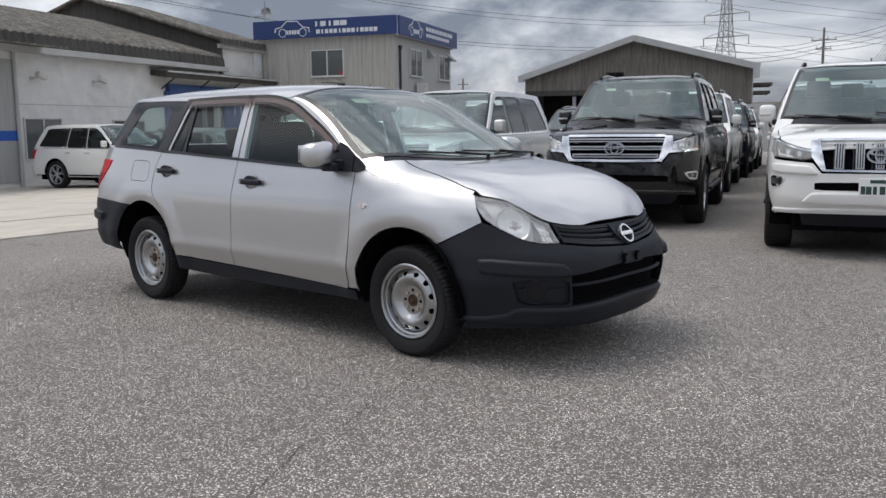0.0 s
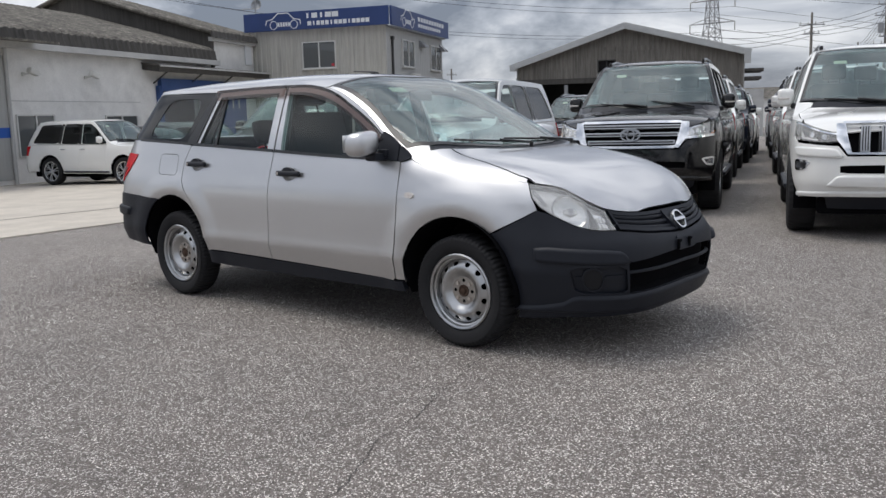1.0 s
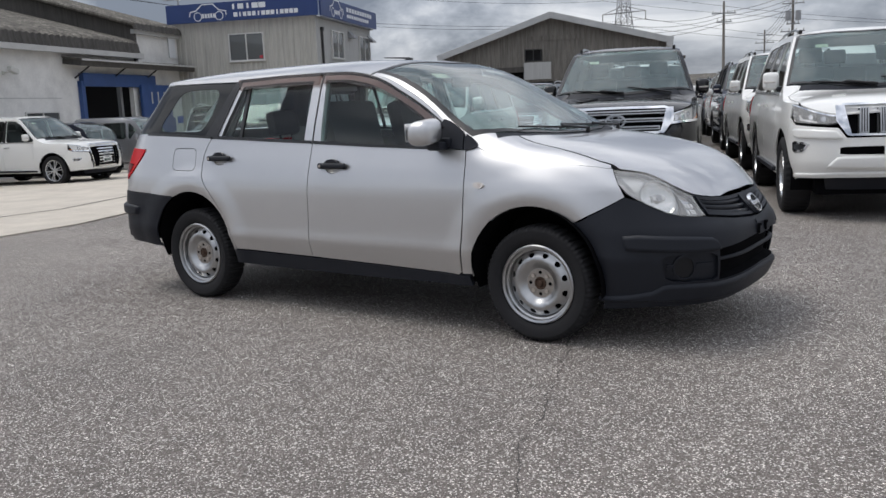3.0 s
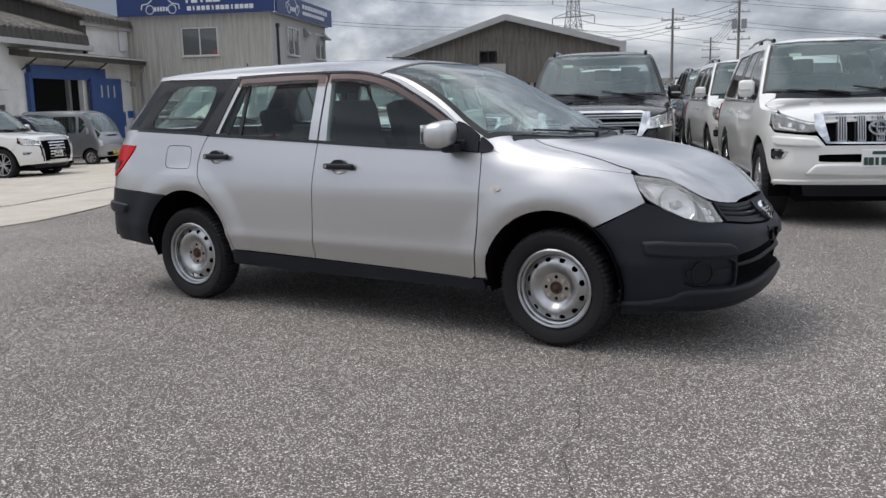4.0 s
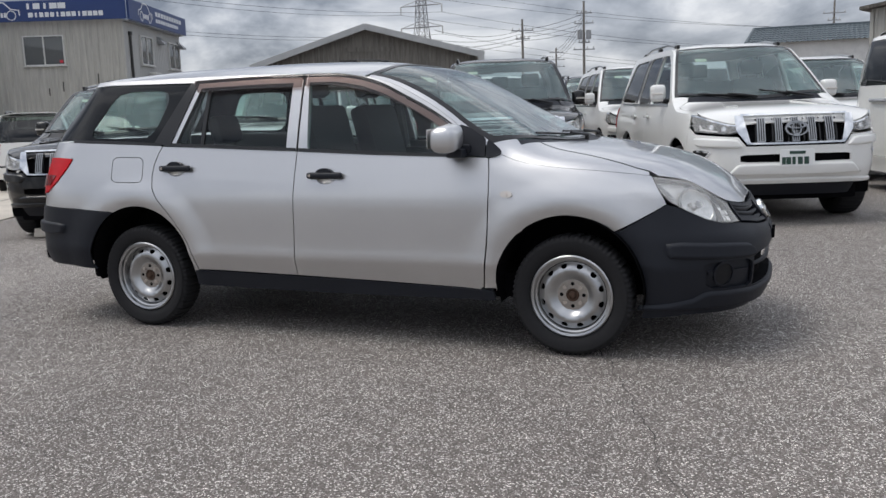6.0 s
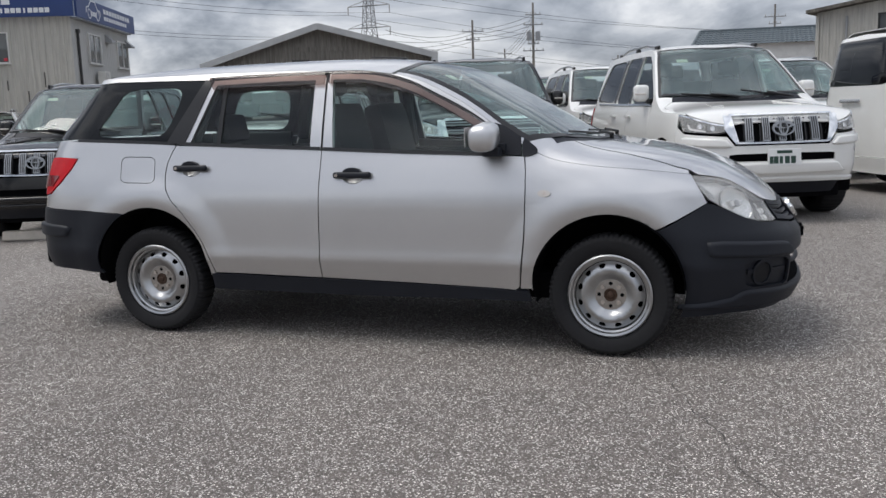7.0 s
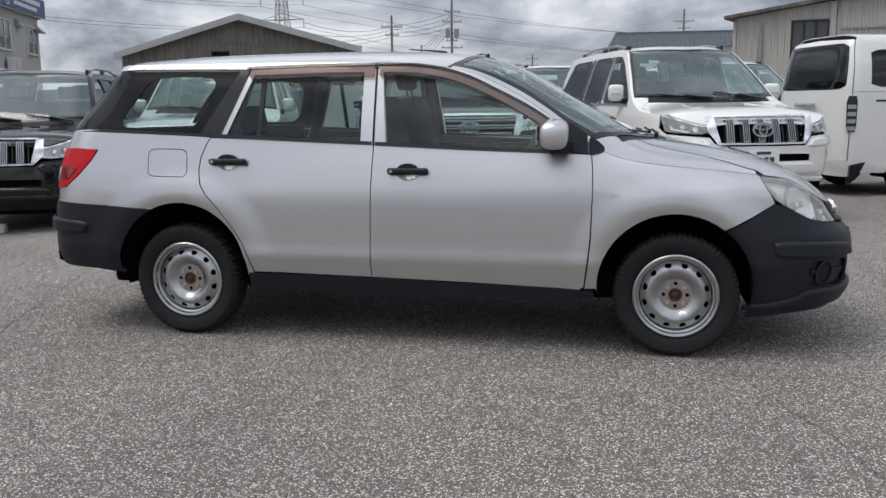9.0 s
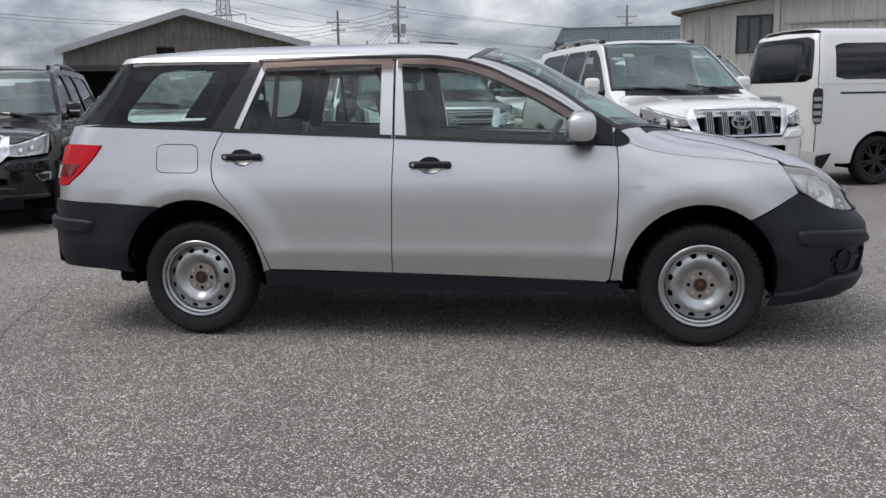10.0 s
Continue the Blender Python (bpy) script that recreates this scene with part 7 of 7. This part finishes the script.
    scr = [(.25, 0), (.21, -.45), (.13, -ey(.13) + .035)] + [(x, -ey(x) + .03) for x in np.linspace(.2, .88, 8)] + [(.97, -.62), (1.04, -.3), (1.06, 0)]
    spread("windscreen", scr, "screen", gap=.001, depth=.006, lift=-.004)
    full = tidy(scr + [(x, -y) for x, y in reversed(scr)], .09)
    panel("windscreen_border", full, T, "trim", car, holes=[shrink(full, .03)], gap=0, depth=.004, lift=-.001, step=.07)
    pil = [(x, -ey(x) + .028) for x in np.linspace(.12, .90, 12)] + [(.98, -.70), (.99, -ey(.99) + .001)] + [(x, -ey(x) + .001) for x in np.linspace(.95, .11, 14)]
    for flip in (False, True):
        panel("screen_pillar", pil, T, paint_, car, flip=flip, step=.05, gap=0, depth=.01)
    spread("cowl", [(1.065, 0), (1.045, -.3), (.98, -.62), (.97, -.70), (1.04, -.72), (1.10, -.3), (1.11, 0)], "plastic", gap=0, depth=.02, lift=-.006)
    hd = [(1.115, 0), (1.105, -.3), (1.045, -.725), (1.06, -.76)] + [(x, -min(ey(x) - .05, hw - .10)) for x in np.linspace(1.15, f - .50, 6)] + [(x, -ey(x) + .006) for x in np.linspace(f - .36, float(S.ex[-1]) - .012, 8)] + [(float(S.ex[-1]) - .008, 0)]
    bn = spread("bonnet", hd, paint_, gap=.003)
    if o.get("bulge", True):
        for s in (-1, 1):
            bl = []
            for t in np.linspace(0, 1, 8):
                bl.append((1.25 + t * (f - .55 - 1.25), s * (.30 + .10 * t)))
            panel("bonnet_crease", bl + [(x, y + s * .12) for x, y in reversed(bl)], T, paint_, bn, gap=0, lift=.012, depth=.014, step=.06)
    wt = [(.985, -.705), (1.04, -.728), (1.06, -.765)] + [(x, -min(ey(x) - .046, hw - .096)) for x in np.linspace(1.15, f - .50, 6)] + [(f - .40, -ey(f - .40) + .004)] + [(x, -ey(x) + .001) for x in np.linspace(f - .42, .97, 14)]
    for flip in (False, True):
        panel("wing_top", wt, T, paint_, car, flip=flip, step=.06, gap=0, depth=.006)
    for y0, y1 in ((.02, -.60), (.62, .06)):
        z0, z1 = float(T(1.05, y0)[2]), float(T(.99, y1)[2])
        part("wiper", join_bm([rod_bm((1.08, y0, z0 + .02), (1.02, (y0 + y1) / 2, (z0 + z1) / 2 + .04), .012, 6), rod_bm((1.05, y0, z0 + .02), (.98, y1, z1 + .03), .009, 6)]), "trim", car)
    # roof rails
    if o.get("rails", True):
        for s in (-1, 1):
            yy = hw - .30 - .05
            rail = new("roof_rail")
            rail.parent = car
            part("bar", join_bm([rod_bm((.02 - .46 * k, s * yy, float(T(.02 - .46 * k, s * yy)[2]) + (.055 if 0 < k < 4 else .015)), (.02 - .46 * (k + 1), s * yy, float(T(.02 - .46 * (k + 1), s * yy)[2]) + (.055 if 0 < k + 1 < 4 else .015)), .016, 8) for k in range(4)]), o.get("rail", "dark_chrome"), rail)
            for x in (-.02, -1.78, -.9):
                part("foot", box_bm((.14, .036, .05), (x, s * yy, float(T(x, s * yy)[2]) + .014), .012), "trim", rail)
    # mirrors
    for s in (-1, 1):
        m = new("door_mirror")
        m.parent = car
        m.matrix_local = pose(.62, s * (hw + .02), belt + .15)
        part("housing", box_bm((.13, .17, .19), (0, 0, 0), .055, None, 4), o.get("mirror", paint_), m, smooth=True)
        part("mirror_glass", box_bm((.004, .13, .14), (-.067, 0, 0), .001), "chrome", m)
        part("stalk", box_bm((.10, .18, .06), (.02, -s * .14, -.09), .02), "trim", m)
        part("repeater", box_bm((.03, .12, .02), (.062, s * .02, -.01), .008), "clear_lens", m)
    for x in (door_m + .16, door_r + .16):
        for s in (-1, 1):
            part("door_handle", box_bm((.20, .03, .032), (x, s * (hw + .008), belt - .12), .012), o.get("handle", paint_), car, smooth=True)
    # side steps, underside, seats
    for s in (-1, 1):
        part("side_step", box_bm((2 * wb - 2 * rw - .1, .16, .05), (0, s * (hw - .06), .40), .015), "plastic", car)
        part("sill", box_bm((2 * wb - 2 * rw, .06, .10), (0, s * (hw - .05), .40), .01), paint_, car)
    # underbody hung low and near-black to deepen the shade on the ground
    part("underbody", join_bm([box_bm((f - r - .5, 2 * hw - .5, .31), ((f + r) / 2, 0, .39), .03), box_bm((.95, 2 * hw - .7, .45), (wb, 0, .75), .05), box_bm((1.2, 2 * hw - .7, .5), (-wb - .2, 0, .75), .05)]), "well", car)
    part("dashboard", box_bm((.40, 2 * hw - .40, .22), (.80, 0, belt - .08), .06), "cabin", car, smooth=True)
    for s in (-1, 1):
        seat(car, -.02, s * .42, .78, .5, .60)
        part("door_lining", box_bm((2.0, .03, .55), (-.2, s * (hw - .10), belt - .30), .01), "cabin", car)
    seat(car, -.95, 0, .82, 1.3, .56)
    steering_wheel(car, .46, -.42, belt - .02)
    part("headliner", box_bm((2.4, 2 * hw - .62, .02), (-.95, 0, top - .11), .008), "cabin_pale", car)
    part("sticker", box_bm((.002, .13, .06), (.40, -.42, top - .21), 0, Matrix.Rotation(radians(-55), 4, "Y")), "sticker", car)
    wheel_house(car, wb, zf, rw - .004, hw - .42, hw - .05)
    wheel_house(car, -wb, zf, rw - .004, hw - .42, hw - .05)
    for x in (wb, -wb):
        for s in (-1, 1):
            tyre_and_rim(car, "wheel", (x, s * (hw - .135), R), s, R, rr, .255, o.get("wheel", "alloy"), 40, o.get("tread", True))
    return car


def van(name, place, label, o, group="parked cars"):
    """A one-box van, its side windows dark."""
    paint_, st = o["paint"], o.get("step", .09)
    f, r, hw, top, wb = o["front"], o["rear"], o["half"], o["top"], o["wb"] / 2
    belt, R = o.get("belt", 1.05), o.get("R", .33)
    S = Shell(
        half=[(.2, hw - .06), (.4, hw - .01), (.8, hw), (belt, hw - .015), (belt + .3, hw - .05), (top - .2, hw - .12), (top - .06, hw - .18), (top, hw - .26)],
        front=[(.2, f - .12), (.4, f), (.7, f), (.9, f - .04), (1.05, f - .12), (1.2, f - .2)],
        rear=[(.3, r + .03), (.5, r), (1.0, r + .01), (top - .2, r + .10), (top, r + .2)],
        edge=[(r + .05, top - .10), (r + .3, top - .06), (f - 1.0, top - .06), (f - .72, top - .14), (f - .45, belt + .42), (f - .22, belt + .10), (f - .12, belt - .02), (f - .05, belt - .10)],
        crown=[(r + .05, top - .05), (r + .3, top), (f - 1.0, top - .01), (f - .74, top - .08), (f - .40, belt + .46), (f - .17, belt + .08), (f - .08, belt - .02), (f - .05, belt - .10)],
        xs=f - .55, xr=r + .45, nf=4.5, nr=7.0, bow=((0, 5.0), (1, 5.0)))
    W, T, N, TL = S.wrap, S.top, S.nose, S.tail
    car = thing(name, place, label, "van", group)

    def both(nm, outline, mat, **kw):
        kw.setdefault("step", st)
        a = panel(nm, outline, W, mat, car, **kw)
        panel(nm, outline, W, mat, car, flip=True, **kw)
        return a

    ey = lambda x: float(np.interp(x, S.ex, S.ey))
    rw = R + .06
    back = lambda pts: pts + [(2 * TL - u, z) for u, z in reversed(pts)]
    d1, d2 = wb - rw - .05, -.28
    # lower sides
    low = .30
    front = S.side([(d1, low), (wb - rw, low)] + arc(wb, R, rw, 170, 10, 16) + [(wb + rw, low)]) + [(S.u_of(f - .25, .5), low), (S.u_of(f - .18, .9), belt - .12)] + list(reversed(S.rim(S.u_of(f - .5, belt + .3), S.u_of(f - .18, .9), 6))) + S.side([(d1, belt)])
    door = S.side([(d2, low), (d1 - .005, low), (d1 - .005, belt), (d2, belt)])
    rear = S.side([(d2 - .005, belt), (d2 - .005, low), (-wb + rw, low)] + arc(-wb, R, rw, 10, 170, 16) + [(-wb - rw, low)]) + [(TL + .42, low), (TL + .42, belt)]
    both("front_side", front, paint_)
    both("sliding_door", door, paint_)
    both("rear_side", rear, paint_)
    up0 = belt + .002
    w1 = soften(S.side([(d1 - .02, belt + .06), (d1 - .02, top - .22), (f - .85, top - .24), (f - .50, belt + .28), (f - .45, belt + .06)]), 1, .08)
    w2 = soften(S.side([(d2 + .05, belt + .06), (d2 + .05, top - .21), (d1 - .12, top - .21), (d1 - .12, belt + .06)]), 1, .08)
    w3 = soften(S.side([(r + .38, belt + .06), (r + .40, top - .22), (d2 - .06, top - .21), (d2 - .06, belt + .06)]), 1, .08)
    upper = S.side([(r + .30, up0), (d2, up0), (d1, up0), (f - .42, up0)]) + list(reversed(S.rim(TL + .42, S.u_of(f - .44, belt + .35), 24)))
    upper = [(TL + .42, up0)] + upper[1:]
    both("upper_side", upper, paint_, holes=[shrink(tidy(w, .1), -.002) for w in (w1, w2, w3)], gap=.001, depth=.03)
    for w, m_ in ((w1, "glass"), (w2, o.get("side_glass", "privacy")), (w3, o.get("side_glass", "privacy"))):
        both("side_glass", w, m_, gap=.002, depth=.005, lift=-.01)
    both("slide_rail", S.side([(d2 - .05, belt - .10), (r + .45, belt - .10), (r + .45, belt - .125), (d2 - .05, belt - .125)]), "trim", gap=0, lift=.004, depth=.01)
    both("sill_strip", S.side([(-wb - rw - .02, .40), (r + .5, .40), (r + .5, .30), (-wb - rw - .02, .30)]), paint_, gap=0, lift=.01, depth=.02)
    # tail
    gl = soften(back([(TL + .30, belt + .02), (TL + .32, top - .16)])[0:4], 1, .06)
    gl = soften([(TL + .36, belt + .03), (TL + .37, top - .13), (TL - .37, top - .13), (TL - .36, belt + .03)], 2, .08)
    tg = [(TL + .414, .46), (TL + .414, top - .09), (TL, top - .06), (TL - .414, top - .09), (TL - .414, .46)]
    panel("tailgate", tg, W, paint_, car, holes=[gl], step=st)
    panel("rear_screen", gl, W, "privacy", car, step=.1, depth=.006, lift=-.004)
    panel("rear_bumper", [(TL + .43, .46), (TL - .43, .46), (TL - .43, .26), (TL + .43, .26)], W, paint_, car, lift=.03, depth=.05, step=st)
    part("tail_handle", box_bm((.03, .5, .05), (r - .02, 0, belt - .16), .015), "alloy", car)
    for flip in (False, True):
        lampo = soften([(TL + .375, belt - .05), (TL + .47, belt - .05), (TL + .47, belt - .50), (TL + .385, belt - .50)], 1, .15)
        t = panel("tail_lamp", lampo, W, o.get("tail", "red_lens"), car, flip=flip, lift=.012, depth=.02, step=.04, label="smoked dark tail lamp" if o.get("tail") else "red tail lamp")
        for q in range(4):
            z = belt - .16 - .09 * q
            panel("lamp_band", [(TL + .39, z), (TL + .458, z), (TL + .458, z - .05), (TL + .39, z - .05)], W, "dark_chrome" if o.get("tail") else "red_lens", t, flip=flip, gap=0, lift=.014, depth=.004, step=.05)
        panel("rear_spat", [(TL + .60, .44), (TL + .42, .40), (TL + .42, .17), (TL + .46, .17)], W, "plastic", car, flip=flip, gap=0, lift=.03, depth=.04, step=.06)
    # nose
    fc = S.u_of(f - .18, .9)
    fn = [(S.u_of(f - .25, .5), low), (fc, belt - .12)]
    fn = fn + [(u, z) for u, z in S.rim(fc, N, 5, .004)[1:]]
    fo = fn + [(2 * N - u, z) for u, z in reversed(fn[:-1])]
    inl = soften([(N - .34, .46), (N + .34, .46), (N + .30, .33), (N - .30, .33)], 1, .1)
    panel("nose", fo, W, paint_, car, holes=[inl], step=st)
    # near-black sheet for the shade in the van's inlet
    panel("inlet", inl, W, "well", car, gap=-.01, lift=-.04, depth=0)
    panel("grille", [(N - .36, .80), (N + .36, .80), (N + .36, .74), (N - .36, .74)], W, "dark_chrome", car, gap=0, lift=.004, depth=.02, step=.06)
    for flip in (False, True):
        hl = soften([(fc - .02, .90), (N - .40, .86), (N - .42, .66), (fc + .02, .64)], 1, .12)
        h = panel("headlamp", hl, W, "lamp_glass", car, flip=flip, gap=0, lift=.012, depth=.02, step=.05)
        panel("reflector", hl, W, "reflector", h, flip=flip, gap=.01, lift=.004, depth=.004, step=.05)
    number_plate(car, f + .02, .40, o.get("yellow", False))
    # top
    spread = lambda nm, right, mat, **kw: panel(nm, right + [(x, -y) for x, y in reversed(right)], T, mat, car, **kw)
    x0 = float(S.ex[0]) + .06
    spread("roof", [(x0, 0), (x0 + .01, -.5)] + [(x, -ey(x) + .002) for x in np.linspace(x0 + .05, f - .80, 8)] + [(f - .76, -.4), (f - .75, 0)], paint_, gap=0, step=st)
    spread("windscreen", [(f - .745, 0), (f - .755, -.4), (f - .79, -ey(f - .79) + .03)] + [(x, -ey(x) + .02) for x in np.linspace(f - .72, f - .24, 8)] + [(f - .19, -.5), (f - .165, 0)], "screen", gap=.002, depth=.006, step=.07)
    for flip in (False, True):
        pl = [(x, -ey(x) + .018) for x in np.linspace(f - .78, f - .24, 10)] + [(x, -ey(x) + .001) for x in np.linspace(f - .24, f - .78, 10)]
        panel("screen_pillar", pl, T, paint_, car, flip=flip, gap=0, depth=.01, step=.05)
    spread("nose_top", [(f - .16, 0), (f - .185, -.5), (f - .235, -ey(f - .235) + .003)] + [(x, -ey(x) + .002) for x in np.linspace(f - .22, float(S.ex[-1]) - .01, 6)] + [(float(S.ex[-1]) - .005, 0)], paint_, gap=0, step=.06)
    for s in (-1, 1):
        m = new("door_mirror")
        m.parent = car
        m.matrix_local = pose(f - .50, s * (hw + .10), belt + .12)
        part("housing", box_bm((.10, .17, .22), (0, 0, 0), .04), paint_, m, smooth=True)
        part("stalk", box_bm((.05, .14, .04), (0, -s * .11, -.06), .01), "trim", m)
        part("door_handle", box_bm((.16, .03, .03), (d1 + .12, s * (hw + .005), belt - .10), .01), o.get("handle", paint_), car)
        seat(car, wb - .15, s * .38, .70, .46, .55)
    part("underbody", join_bm([box_bm((f - r - .4, 2 * hw - .4, .2), ((f + r) / 2, 0, .40), .03), box_bm((.3, 2 * hw - .3, .3), (f - .42, 0, .75), .04)]), "well", car)
    part("dashboard", box_bm((.3, 2 * hw - .25, .2), (f - .42, 0, belt - .06), .05), "cabin", car)
    wheel_house(car, wb, R, rw - .004, hw - .36, hw - .04)
    wheel_house(car, -wb, R, rw - .004, hw - .36, hw - .04)
    for x in (wb, -wb):
        for s in (-1, 1):
            tyre_and_rim(car, "wheel", (x, s * (hw - .11), R), s, R, o.get("rim", .21), .19, o.get("wheel", "alloy"), 40, False)
    return car


def stand(x, y, heading):
    return pose(x, y, ground_z(x, y), 0, 0, heading)


PRADO = dict(paint="white", face="teeth", mirror="white", top=1.90, belt=1.18, hood=1.19, lamp_foot=.90, grille_foot=.80, badge=.112, dark_badge=True, dark_teeth=True)
suv("suv", stand(1.58, 6.36, -70), "white off-road SUV with an upright-barred chrome grille", dict(PRADO, plate=True, step=.06, housing="trim"))
LAND = dict(paint="black", face="bars", half=.985, wb=2.85, front=2.36, rear=-2.58, top=1.92, belt=1.18, hood=1.215, grille_foot=.80, badge=.12, lamp_foot=.915, lamp_in=.78, taper=.13, frame=.024, dark_badge=True, housing="reflector", plate_z=.60, handle="chrome")
suv("suv", stand(-1.53, 7.28, -70.8), "black full-size SUV with a broad three-bar chrome grille", dict(LAND, step=.06))
suv("suv", stand(-6.52, 5.29, -68.5), "black off-road SUV with an upright-barred grille", dict(PRADO, paint="black", mirror="black", step=.06, lamp_foot=.86, lamp_rim=True, plate_z=.60))
white_suv = suv("suv", stand(-.26, 11.35, -69), "white off-road SUV parked in a second row", dict(PRADO, step=.10, tread=False))
for x, y, a in ((-3.26, 12.3, -71), (-7.2, 10.9, -70), (-3.85, 21.3, -69), (3.9, 17.6, -69), (-6.7, 22.6, -71), (2.70, 11.25, -69)):
    copy_thing(white_suv, stand(x, y, a))
suv("suv", stand(-4.75, 6.9, -73), "pale silver full-size SUV among the parked rows", dict(LAND, paint="pale_silver", step=.10, tread=False, rails=False))
dark_suv = suv("suv", stand(-7.95, 16.1, -73), "dark navy SUV with roof rails among the parked rows", dict(LAND, paint="navy_paint", step=.10, tread=False))
for x, y, a in ((-5.0, 17.4, -71), (-2.04, 16.3, -69), (-5.75, 26.4, -69)):
    copy_thing(dark_suv, stand(x, y, a))
luxury = suv("suv", stand(-20.45, 9.5, 16), "white luxury SUV with a tall chrome spindle grille on the apron", dict(LAND, paint="white", face="spindle", grille_foot=.46, step=.10, tread=False, plate=True, belt_trim="chrome", front=2.42, plate_z=.66, rails=False, R=.41, rim=.285, rake=.62))
copy_thing(white_suv, stand(-15.7, 12.6, 130))
van("van", stand(5.56, 8.45, 20.0), "white high-roof van with dark windows and smoked tail lamps", dict(paint="white", front=2.36, rear=-2.335, half=.86, top=2.06, belt=1.32, wb=2.57, R=.325, rim=.215, wheel="dark", tail="trim", step=.07))
van("van", stand(-23.95, 14.8, 18.5), "silver-grey small van with a yellow plate on the apron", dict(paint="grey_paint", front=1.72, rear=-1.67, half=.735, top=1.88, wb=2.45, R=.28, rim=.17, yellow=True, side_glass="glass", step=.10))
van("van", stand(-22.75, 11.95, 16), "dark small van parked beside a luxury SUV on the apron", dict(paint="navy_paint", front=1.66, rear=-1.64, half=.735, top=1.74, wb=2.4, R=.28, rim=.17, step=.10))


def wheel_stop(x, y, heading):
    ob = thing("wheel_stop", stand(x, y, heading), "pale concrete wheel stop on the asphalt before a black SUV", "wheel stop")
    bm = box_bm((.16, .60, .11), (0, 0, .055), .02)
    for v in bm.verts:
        if v.co.z > .06:
            v.co.x *= .7
    part("block", bm, "concrete", ob)


wheel_stop(-6.05, 3.36, -68.5)
